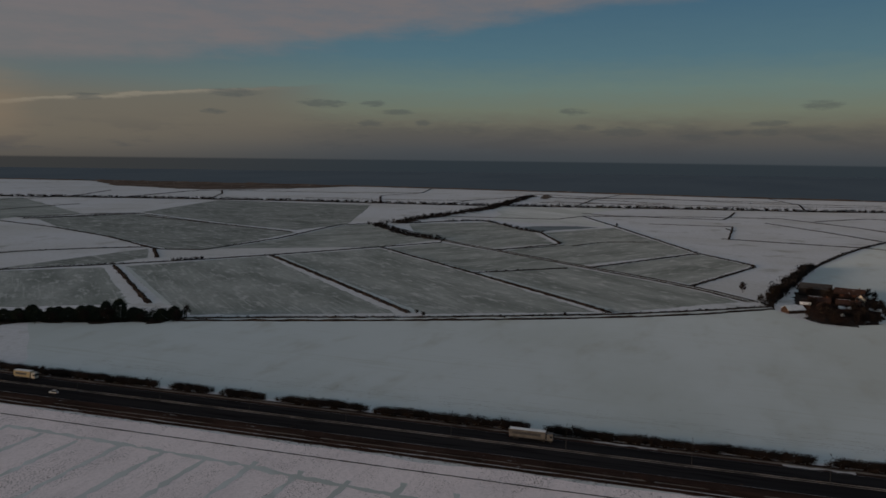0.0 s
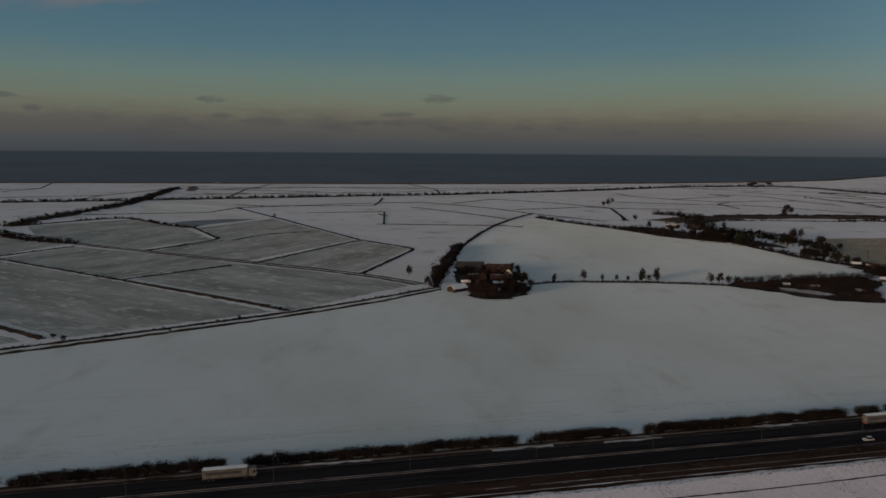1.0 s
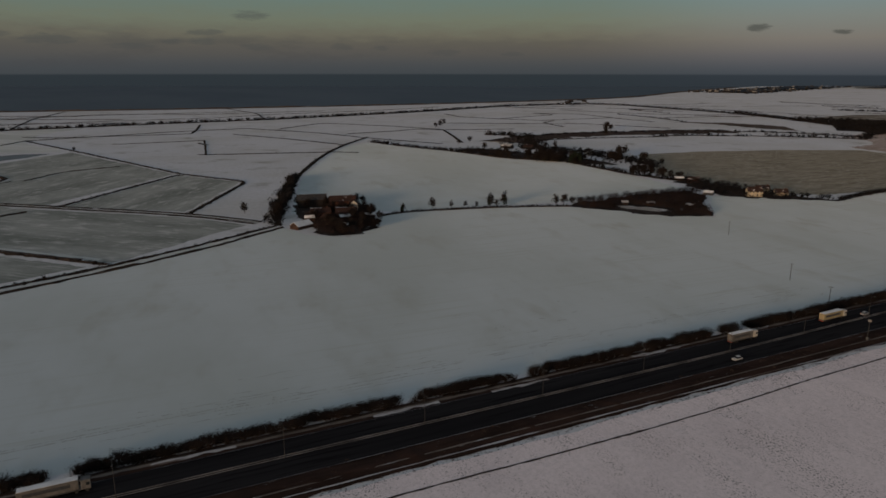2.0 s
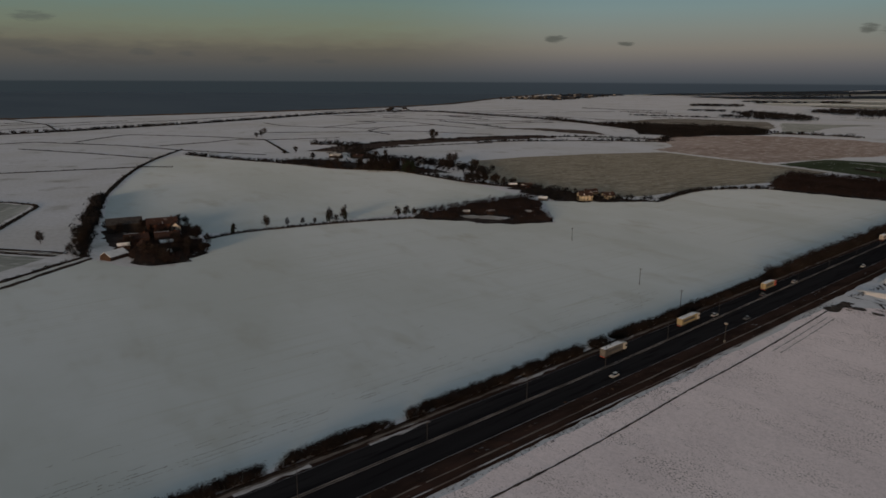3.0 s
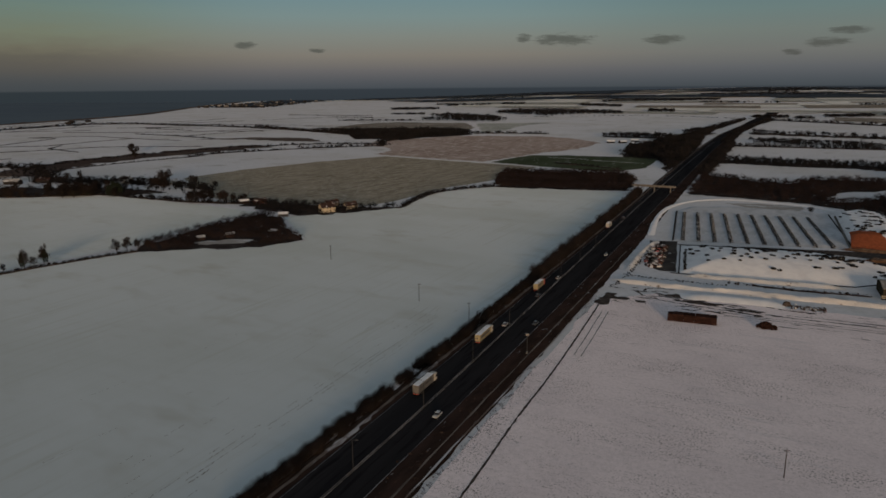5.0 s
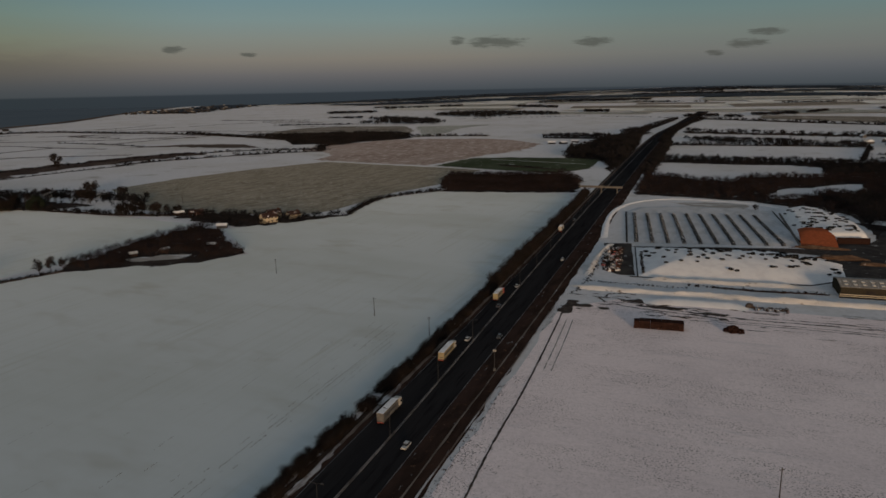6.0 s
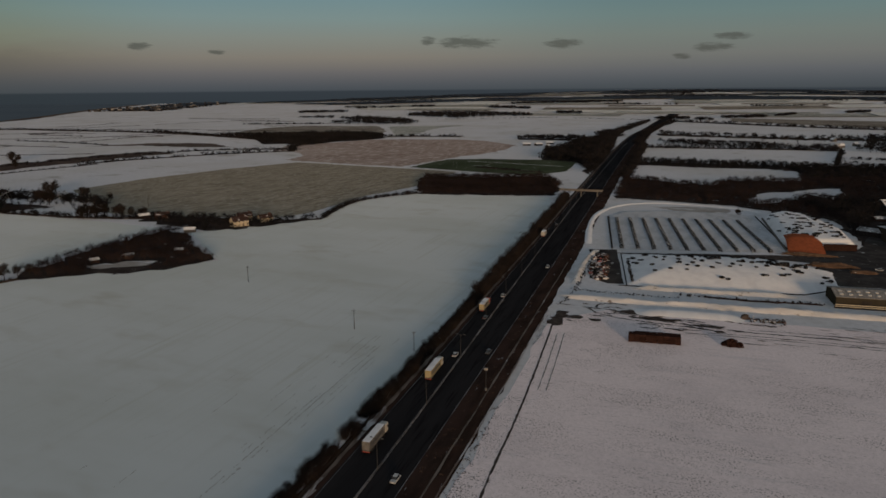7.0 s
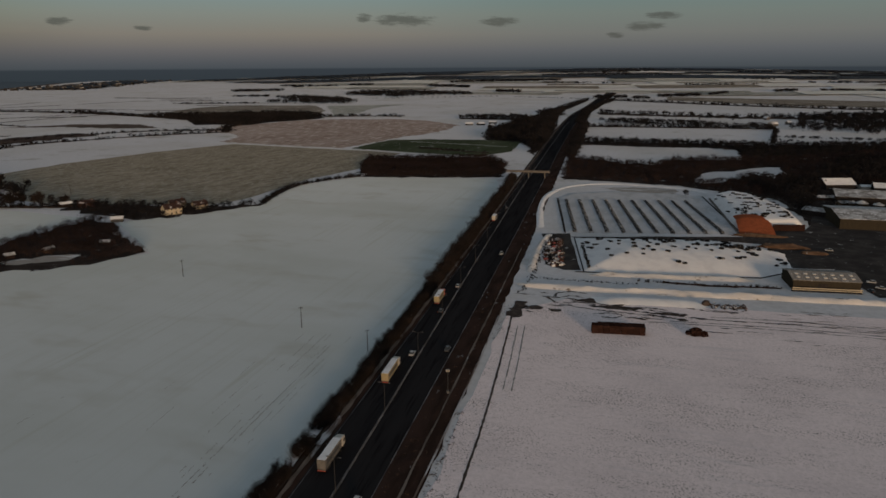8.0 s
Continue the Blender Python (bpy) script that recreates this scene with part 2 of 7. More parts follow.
M_ASPHALT = surface("wet_asphalt", (0.019, 0.018, 0.019), (0.029, 0.027, 0.028), 0.08, 0.35, 0.65, (0.013, 0.012, 0.013), 0.5, 0.5, 0.7,
                    rough=0.8, gloss=0.05, stretch=(1, 0.06, 1), bump=0.1, bump_scale=3)
M_SLUSH = surface("slush_strip", (0.26, 0.25, 0.25), (0.06, 0.05, 0.05), 0.25, 0.42, 0.66, stretch=(1, 0.15, 1), bump=0.3)
M_VERGE = surface("brown_grass_verge", (0.056, 0.033, 0.026), (0.031, 0.020, 0.016), 0.15, 0.35, 0.65, (0.42, 0.40, 0.39), 0.5, 0.66, 0.76,
                  stretch=(1, 0.25, 1), bump=0.6, bump_scale=0.8)
M_PALEVERGE = surface("trodden_pale_verge", (0.20, 0.165, 0.14), (0.09, 0.072, 0.060), 0.25, 0.4, 0.65, (0.46, 0.44, 0.43), 0.5, 0.60, 0.72, stretch=(1, 0.2, 1), bump=0.4)
M_DITCH = surface("dark_reed_ditch", (0.040, 0.031, 0.026), (0.075, 0.056, 0.046), 0.1, 0.4, 0.65, bump=0.5)
M_BROWNLANE = surface("muddy_lane", (0.105, 0.078, 0.064), (0.17, 0.135, 0.115), 0.06, 0.4, 0.65, bump=0.4)
M_MUD = surface("wet_mud", (0.060, 0.048, 0.042), (0.10, 0.08, 0.07), 0.3, 0.4, 0.65, rough=0.8, bump=0.5)
M_TWIG = surface("bare_twigs", (0.022, 0.017, 0.015), (0.038, 0.028, 0.024), 0.15, 0.4, 0.6, vary=0.45, rough=0.9, gloss=0.1)
M_FARTWIG = surface("distant_bare_wood", (0.0125, 0.0115, 0.012), (0.022, 0.019, 0.019), 0.02, 0.4, 0.6, rough=0.9, gloss=0.1)
M_FLOOR = surface("leaf_litter", (0.036, 0.029, 0.026), (0.060, 0.047, 0.041), 0.05, 0.4, 0.65, (0.42, 0.42, 0.42), 0.1, 0.62, 0.72, bump=0.4)
M_NEEDLE = surface("dark_conifer", (0.018, 0.026, 0.018), (0.030, 0.038, 0.024), 0.3, 0.4, 0.6, vary=0.3, rough=0.9, gloss=0.1)
M_STREAK = surface("old_snow_streak", (0.52, 0.50, 0.50), (0.16, 0.12, 0.10), 0.35, 0.44, 0.60, stretch=(1, 0.12, 1), bump=0.3)
M_TUFT = surface("dead_brown_grass", (0.050, 0.036, 0.030), (0.080, 0.058, 0.047), 0.2, 0.4, 0.6)
M_RUT = surface("soil_in_wheel_rut", (0.26, 0.25, 0.23), (0.16, 0.15, 0.135), 0.5, 0.4, 0.6)
M_POND = surface("grey_ice", (0.10, 0.11, 0.115), (0.15, 0.16, 0.165), 0.04, 0.4, 0.65, (0.4, 0.4, 0.4), 0.1, 0.64, 0.76, rough=0.5, gloss=0.3)
# Blue-grey base stands for haze over far woods, which are darker themselves.
M_FARWOOD = surface("hazed_distant_woodland", (0.052, 0.060, 0.070), (0.085, 0.094, 0.106), 0.012, 0.4, 0.65, (0.4, 0.4, 0.4), 0.03, 0.64, 0.75)
M_OLIVEFIELD = surface("grey_olive_crop", (0.17, 0.155, 0.135), (0.25, 0.235, 0.21), 0.02, 0.4, 0.65, (0.5, 0.49, 0.47), 0.06, 0.56, 0.72, angle=8, stretch=(0.3, 1, 1), grain=0.1, rugged=0.22)
M_DARKROOF = surface("dark_slate_roof", (0.045, 0.043, 0.044), (0.065, 0.062, 0.062), 0.6, 0.4, 0.6, (0.5, 0.5, 0.5), 0.3, 0.68, 0.76, bump=0.3, bump_scale=4)
M_BARK = surface("dark_bark", (0.050, 0.038, 0.030), (0.075, 0.058, 0.046), 1.5, 0.4, 0.6, bump=0.5, bump_scale=6, stretch=(1, 1, 0.2))
M_ROOFSNOW = surface("snow_on_roof", (0.78, 0.79, 0.80), (0.66, 0.66, 0.67), 0.3, 0.4, 0.7, (0.30, 0.24, 0.20), 0.5, 0.64, 0.74, bump=0.3, rugged=0.22)
M_TILE = surface("red_clay_tiles", (0.058, 0.033, 0.028), (0.042, 0.028, 0.025), 0.5, 0.4, 0.6, (0.62, 0.60, 0.60), 0.35, 0.62, 0.70, bump=0.4, bump_scale=4)
M_BRICK = surface("red_brick", (0.12, 0.058, 0.042), (0.09, 0.047, 0.036), 1.2, 0.4, 0.6, bump=0.3, bump_scale=8)
M_RENDER = surface("cream_render", (0.50, 0.43, 0.31), (0.42, 0.36, 0.27), 0.5, 0.4, 0.7, bump=0.1)
M_WHITEWALL = surface("white_render", (0.74, 0.70, 0.62), (0.62, 0.58, 0.52), 0.5, 0.4, 0.7, bump=0.1)
M_TIMBER = surface("weathered_boards", (0.075, 0.048, 0.038), (0.052, 0.036, 0.030), 1.0, 0.4, 0.6, stretch=(3, 3, 0.3), bump=0.3)
M_BARNGREY = surface("dark_sheet_cladding", (0.030, 0.026, 0.025), (0.046, 0.040, 0.037), 0.8, 0.4, 0.6, stretch=(4, 4, 0.3), bump=0.3)
M_OLIVE = surface("olive_sheet_cladding", (0.052, 0.044, 0.032), (0.041, 0.036, 0.028), 0.8, 0.4, 0.6, stretch=(4, 4, 0.3), bump=0.25)
M_PANE = surface("dark_window_glass", (0.02, 0.025, 0.03), (0.03, 0.035, 0.04), 1.0, rough=0.12, gloss=0.6)
M_FRAME = surface("painted_frame", (0.62, 0.60, 0.56), (0.52, 0.50, 0.47), 2.0)
M_STEEL = surface("galvanised_steel", (0.065, 0.066, 0.068), (0.050, 0.051, 0.053), 2.0, metal=0.3, rough=0.6)
M_BARRIER = surface("frosted_median_kerb", (0.24, 0.24, 0.25), (0.09, 0.09, 0.092), 0.2, 0.4, 0.65, stretch=(1, 0.3, 1), bump=0.3)
M_CONCRETE = surface("pale_concrete", (0.17, 0.155, 0.14), (0.13, 0.12, 0.11), 0.4, 0.4, 0.65, bump=0.3, bump_scale=3)
M_YARD = surface("wet_concrete_yard", (0.046, 0.041, 0.039), (0.075, 0.067, 0.062), 0.08, 0.4, 0.65, (0.4, 0.39, 0.39), 0.2, 0.64, 0.74, rough=0.8, bump=0.3)
M_SHEET = surface("snowed_silage_sheet", (0.79, 0.79, 0.80), (0.68, 0.68, 0.70), 0.12, 0.4, 0.7, (0.30, 0.28, 0.26), 0.35, 0.70, 0.78, bump=0.4, bump_scale=0.6, rugged=0.22)
# Darker, bluer sheet; shade over the low clamp is put into its colour.
M_GREYSHEET = surface("shade_toned_silage_sheet", (0.50, 0.52, 0.55), (0.40, 0.42, 0.445), 0.10, 0.38, 0.66, (0.62, 0.63, 0.65), 0.5, 0.56, 0.72, stretch=(1, 0.4, 1), bump=0.4, bump_scale=0.6, rugged=0.22)
M_SILAGE = surface("orange_silage_face", (0.30, 0.088, 0.040), (0.24, 0.070, 0.034), 0.5, 0.35, 0.65, (0.17, 0.058, 0.032), 1.2, 0.55, 0.7, bump=0.6, bump_scale=1.5)
M_BALE = surface("weathered_straw_bale", (0.050, 0.026, 0.021), (0.036, 0.020, 0.017), 1.0, 0.4, 0.6, vary=0.4, bump=0.6, bump_scale=5)
M_RUBBER = surface("old_rubber", (0.024, 0.023, 0.023), (0.042, 0.039, 0.037), 1.0, 0.4, 0.65, (0.66, 0.66, 0.67), 0.9, 0.62, 0.68, vary=0.4, rough=0.8)
M_DARKROW = surface("snow_dusted_rubber", (0.048, 0.048, 0.050), (0.11, 0.11, 0.112), 0.5, 0.35, 0.65, (0.60, 0.60, 0.61), 0.7, 0.54, 0.66, rough=0.8)
M_GREYRUBBER = surface("frosted_old_rubber", (0.045, 0.044, 0.044), (0.075, 0.072, 0.070), 1.0, 0.4, 0.65, (0.62, 0.62, 0.63), 0.9, 0.52, 0.60, rough=0.8)
M_BANK = surface("dirty_snow_on_earth", (0.72, 0.70, 0.69), (0.60, 0.575, 0.555), 0.15, 0.38, 0.66, (0.24, 0.20, 0.17), 0.45, 0.60, 0.70, stretch=(0.35, 1, 1), bump=0.5, bump_scale=0.8)
M_THAW = surface("thawed_muddy_snow", (0.42, 0.385, 0.35), (0.24, 0.20, 0.165), 0.06, 0.38, 0.66, (0.68, 0.67, 0.66), 0.12, 0.50, 0.66, stretch=(0.3, 1, 1), bump=0.4)
M_PATCHROOF = surface("patchy_snow_on_sheet_roof", (0.50, 0.50, 0.50), (0.24, 0.23, 0.22), 0.12, 0.38, 0.62, (0.70, 0.70, 0.71), 0.3, 0.52, 0.64, bump=0.2)
M_COPSE = surface("reddish_bare_twigs", (0.024, 0.016, 0.0145), (0.038, 0.025, 0.022), 0.03, 0.4, 0.6, rough=0.9, gloss=0.1)
M_SANDBRICK = surface("sandy_brick", (0.22, 0.16, 0.11), (0.18, 0.13, 0.09), 0.8, 0.4, 0.6, bump=0.3, bump_scale=8)
M_GREYROOF = surface("grey_fibre_cement_roof", (0.22, 0.205, 0.185), (0.30, 0.28, 0.26), 0.4, 0.4, 0.65, (0.6, 0.6, 0.6), 0.3, 0.6, 0.72, stretch=(4, 0.6, 1), bump=0.3)
M_POST = surface("creosoted_wood", (0.060, 0.048, 0.040), (0.045, 0.036, 0.031), 2.0, stretch=(1, 1, 0.2), bump=0.4, bump_scale=6)
M_TRUCKYELLOW = surface("yellow_truck_side", (0.34, 0.285, 0.17), (0.29, 0.245, 0.15), 0.6, rough=0.45, gloss=0.4)
M_TRUCKWHITE = surface("grimy_white_truck", (0.46, 0.43, 0.38), (0.38, 0.36, 0.32), 0.6, rough=0.45, gloss=0.4)
M_TRUCKGREY = surface("dark_grey_truck", (0.16, 0.155, 0.15), (0.12, 0.115, 0.11), 0.6, rough=0.6)
M_TRUCKRED = surface("red_cab", (0.45, 0.09, 0.06), (0.38, 0.08, 0.06), 0.6, rough=0.4, gloss=0.4)
M_CARWHITE = surface("white_car_paint", (0.46, 0.46, 0.45), (0.38, 0.38, 0.37), 0.8, rough=0.35, gloss=0.5)
M_CARDARK = surface("dark_car_paint", (0.05, 0.055, 0.06), (0.07, 0.07, 0.075), 0.8, rough=0.3, gloss=0.5)
M_TYRE = surface("black_tyre", (0.025, 0.025, 0.025), (0.035, 0.035, 0.035), 2.0)
M_LAMPHEAD = surface("grey_lantern", (0.10, 0.103, 0.106), (0.08, 0.083, 0.086), 2.0, rough=0.5)
M_SCRAP = surface("rusty_scrap", (0.13, 0.050, 0.038), (0.10, 0.085, 0.08), 0.6, 0.4, 0.6, (0.74, 0.74, 0.75), 0.5, 0.47, 0.55, vary=0.4, bump=0.4)
M_GRAVEL = surface("brown_soil_heap", (0.10, 0.062, 0.042), (0.16, 0.105, 0.072), 0.3, 0.4, 0.65, (0.62, 0.60, 0.58), 0.3, 0.66, 0.74, bump=0.6)


# ---- mesh helpers ----
def mesh_of(name, verts, faces, material, smooth=False):
    me = bpy.data.meshes.new(name)
    me.from_pydata([tuple(v) for v in verts], [], [tuple(f) for f in faces])
    me.materials.append(material)
    if smooth:
        me.polygons.foreach_set("use_smooth", [True] * len(me.polygons))
    me.update()
    return me


def tri_mesh(name, verts, tris, material):
    """A mesh of many triangles from arrays."""
    me = bpy.data.meshes.new(name)
    me.vertices.add(len(verts))
    me.vertices.foreach_set("co", np.asarray(verts, np.float32).ravel())
    me.loops.add(3 * len(tris))
    me.loops.foreach_set("vertex_index", np.asarray(tris, np.int32).ravel())
    me.polygons.add(len(tris))
    me.polygons.foreach_set("loop_start", np.arange(0, 3 * len(tris), 3, dtype=np.int32))
    me.materials.append(material)
    me.update(calc_edges=True)
    return me


def bm_mesh(name, bm, material):
    me = bpy.data.meshes.new(name)
    bm.to_mesh(me)
    bm.free()
    me.materials.append(material)
    return me


def part(name, bm, material, parent, label=""):
    ob = new(name, bm_mesh(name, bm, material))
    ob.parent = parent
    return tagged(ob, label)


def box(bm, x0, x1, y0, y1, z0, z1, bevel=0.0):
    m = Matrix.Translation(((x0 + x1) / 2, (y0 + y1) / 2, (z0 + z1) / 2)) @ Matrix.Diagonal((x1 - x0, y1 - y0, z1 - z0, 1))
    made = bmesh.ops.create_cube(bm, size=1, matrix=m)
    if bevel:
        edges = {e for v in made["verts"] for e in v.link_edges}
        bmesh.ops.bevel(bm, geom=list(edges), offset=bevel, segments=1, affect="EDGES")
    return bm


def rod(bm, a, b, r0, r1=None, sides=6):
    a, b = Vector(a), Vector(b)
    m = Matrix.Translation((a + b) / 2) @ (b - a).to_track_quat("Z", "Y").to_matrix().to_4x4()
    bmesh.ops.create_cone(bm, cap_ends=True, segments=sides, radius1=r0, radius2=r0 if r1 is None else r1, depth=(b - a).length, matrix=m)
    return bm


def thing(name, x, y, z=0.0, turn=0.0, label="", category="", group=""):
    """An empty at a thing's base."""
    ob = new(name)
    ob.empty_display_size = 0.5
    ob.matrix_basis = pose(x, y, z, 0, 0, turn)
    return tagged(ob, label, category, group)


def smooth_line(points, step, round_off=0.25):
    """Points every step metres along a polyline with rounded bends."""
    p = np.array(points, float)
    if len(p) > 2:
        for _ in range(2):
            q = np.empty((2 * len(p) - 2, 2))
            q[0::2], q[1::2] = (1 - round_off) * p[:-1] + round_off * p[1:], round_off * p[:-1] + (1 - round_off) * p[1:]
            p = np.vstack([p[:1], q, p[-1:]])
    d = np.r_[0, np.cumsum(np.hypot(*np.diff(p, axis=0).T))]
    s = np.linspace(0, d[-1], max(2, int(d[-1] / step) + 1))
    return np.stack([np.interp(s, d, p[:, 0]), np.interp(s, d, p[:, 1])], 1)


def height(x, y):
    """The land is flat near the road and rises gently to low hills far inland."""
    r = math.hypot(x, y)
    k = min(max((r - 2300) / 2600, 0), 1)
    inland = min(max((x - shore(y) - 600) / 1600, 0), 1)
    return k * k * (3 - 2 * k) * inland * (62 + 16 * math.sin(x / 700 + 1.3) + 12 * math.sin(y / 900))


SHORE = ((-5300, -2500), (-2600, -2040), (-1400, -2160), (-300, -2120), (100, -2010), (1000, -1995), (1650, -2060), (2040, -2200), (2730, -2690), (3540, -3150), (4180, -3430), (5300, -3800))


def shore(y):
    return float(np.interp(y, [s[0] for s in SHORE], [s[1] for s in SHORE]))


def ribbon(name, points, width, z, material, label, kind="structure", wobble=0.0, step=6.0, crown=0.0, category="", round_off=0.25):
    """A strip along a line on the ground, with ragged edges and, where given, a raised middle."""
    rng = np.random.default_rng(len(name) * 7 + int(abs(points[0][0])))
    p = smooth_line(points, step, round_off)
    t = np.gradient(p, axis=0)
    t /= np.linalg.norm(t, axis=1)[:, None]
    side = np.stack([t[:, 1], -t[:, 0]], 1)
    verts, faces = [], []
    for q, s in zip(p, side):
        a, b = (width / 2 * (1 + wobble * rng.normal()) for _ in range(2))
        g = height(*q) + z
        verts += [(*(q - s * a), g), (*(q + s * (b - a) * 0.3), g + crown * (1 + 0.3 * rng.normal())), (*(q + s * b), g)]
    for i in range(len(p) - 1):
        for k in (0, 1):
            faces.append((3 * i + k, 3 * i + k + 1, 3 * i + k + 4, 3 * i + k + 3))
    return tagged(new(name, mesh_of(name, verts, faces, material)), label, category, kind=kind)


def patch(name, corners, z, material, label, kind="structure", rag=1.5, step=12.0):
    """A field: a flat sheet with slightly uneven borders."""
    rng = np.random.default_rng(int(abs(corners[0][0]) + 3 * abs(corners[0][1])))
    ring = []
    for a, b in zip(corners, (*corners[1:], corners[0])):
        n = max(1, int(math.dist(a, b) / step))
        for i in range(n):
            f = i / n
            ring.append((a[0] + (b[0] - a[0]) * f + rag * rng.normal() * 0.5, a[1] + (b[1] - a[1]) * f + rag * rng.normal() * 0.5, z))
    bm = bmesh.new()
    face = bm.faces.new([bm.verts.new(v) for v in ring])
    if face.calc_area() and face.normal.z < 0:
        face.normal_flip()
    bmesh.ops.triangulate(bm, faces=[face])
    bm.normal_update()
    for f in bm.faces:
        if f.normal.z < 0:
            f.normal_flip()
    return tagged(new(name, bm_mesh(name, bm, material)), label, kind=kind)


def drawn_in(corners, by):
    """A polygon moved inwards by some metres, corner by corner."""
    c = np.array(corners, float)
    if np.sum(c[:, 0] * np.roll(c[:, 1], -1) - c[:, 1] * np.roll(c[:, 0], -1)) < 0:
        c = c[::-1]
    e = np.roll(c, -1, 0) - c
    e /= np.linalg.norm(e, axis=1)[:, None]
    n = np.stack([-e[:, 1], e[:, 0]], 1)
    m = n + np.roll(n, 1, 0)
    m /= np.maximum(np.sum(m * np.roll(n, 1, 0), axis=1), 0.5)[:, None]
    return [tuple(p) for p in c + m * by]


# ---- plants as arrays ----
def blades(rng, centres, spread, count, size, thin=0.4):
    """Small slanted triangles gathered round some centres: twigs or foliage with gaps."""
    c = np.asarray(centres)[rng.integers(0, len(centres), count)]
    at = c + rng.normal(size=(count, 3)) * spread
    d = rng.normal(size=(count, 3))
    d[:, 2] = np.abs(d[:, 2]) * 0.9 + 0.1
    d /= np.linalg.norm(d, axis=1)[:, None]
    e = np.cross(d, rng.normal(size=(count, 3)))
    e /= np.linalg.norm(e, axis=1)[:, None]
    s = size * rng.uniform(0.6, 1.4, (count, 1))
    verts = np.stack([at - d * s * 0.5 - e * s * thin * 0.5, at - d * s * 0.5 + e * s * thin * 0.5, at + d * s * 0.5], 1).reshape(-1, 3)
    verts[:, 2] = np.maximum(verts[:, 2], 0.0)
    return verts, np.arange(3 * count).reshape(-1, 3)


def stick(a, b, r0, r1, sides=5):
    a, b = np.array(a, float), np.array(b, float)
    d = (b - a) / np.linalg.norm(b - a)
    u = np.cross(d, (0.3, 0.9, 0.1))
    u /= np.linalg.norm(u)
    w = np.cross(d, u)
    ang = np.arange(sides) * 2 * np.pi / sides
    ring = np.cos(ang)[:, None] * u + np.sin(ang)[:, None] * w
    verts = np.vstack([a + ring * r0, b + ring * r1])
    tris = []
    for i in range(sides):
        j = (i + 1) % sides
        tris += [(i, j, sides + j), (i, sides + j, sides + i)]
    return verts, np.array(tris)


def joined(pieces):
    verts, tris, n = [], [], 0
    for v, t in pieces:
        verts.append(v)
        tris.append(np.asarray(t) + n)
        n += len(v)
    return np.vstack(verts), np.vstack(tris)


def tree_arrays(seed, tall, wide, twigs=500, size=0.6, bare=True):
    """Trunk with limbs and forking branches, and a domed crown of fine twigs, as two sets of arrays."""
    rng = np.random.default_rng(seed)
    fork = tall * 0.12
    wood, tips = [stick((0, 0, -0.02), (0.02, 0, fork), tall * 0.030, tall * 0.022)], []
    wood.append(stick((0.02, 0, fork), (0.03 * rng.normal(), 0.03 * rng.normal(), tall * 0.85), tall * 0.020, tall * 0.004))
    for i in range(11):
        a = i * 2.4 + rng.normal() * 0.3
        z0 = fork + tall * 0.50 * i / 11
        lift = rng.uniform(0.10, 0.36)
        reach = wide * rng.uniform(0.7, 1.0) * (1 - 0.35 * i / 11)
        tip = np.array([math.cos(a) * reach, math.sin(a) * reach, min(0.95 * tall, z0 + tall * lift)])
        root = np.array((0.02, 0, z0))
        wood.append(stick(root, tip, tall * 0.010, tall * 0.003, 4))
        for k in range(5):
            at = root + (tip - root) * rng.uniform(0.35, 0.95)
            end = at + np.array([rng.normal() * 0.10, rng.normal() * 0.10, rng.uniform(0.04, 0.16)]) * tall
            wood.append(stick(at, end, tall * 0.005, tall * 0.002, 3))
            tips += [end, (at + end) / 2]
        tips.append(tip)
    tips += [np.array([0.04 * rng.normal(), 0.04 * rng.normal(), tall * z]) for z in (0.7, 0.8, 0.88, 0.94)]
    crown = blades(rng, tips, np.array([wide * 0.11, wide * 0.11, tall * 0.045]), twigs, size, 0.16 if bare else 0.5)
    return joined(wood), crown


def far_tree(seed, count=56, size=0.24, thin=0.42):
    """A tree of few faces: trunk, and a dense crown of coarse twigs."""
    rng = np.random.default_rng(seed)
    tips = [np.array([math.cos(a) * 0.28, math.sin(a) * 0.28, z]) for a, z in zip(np.arange(7) * 2.4, rng.uniform(0.35, 0.85, 7))] + [np.array([0, 0, 0.6]), np.array([0, 0, 0.85])]
    return joined([stick((0, 0, -0.02), (0, 0, 0.75), 0.035, 0.01, 3), blades(rng, tips, np.array([0.13, 0.13, 0.11]), count, size, thin)])


def conifer_arrays(seed, tall, wide, needles=500):
    rng = np.random.default_rng(seed)
    z = rng.uniform(0.12, 1.0, needles) ** 0.8
    a = rng.uniform(0, 2 * np.pi, needles)
    r = wide * np.sin(np.pi * np.clip(z * 0.86 + 0.12, 0, 1)) ** 0.7 * rng.uniform(0.5, 1.0, needles)
    spots = np.stack([np.cos(a) * r, np.sin(a) * r, z * tall], 1)
    wood = [stick((0, 0, -0.1), (0, 0, tall * 0.95), tall * 0.025, tall * 0.004)]
    return joined(wood), blades(rng, spots, 0.035, needles * 3, 0.13, 0.5)


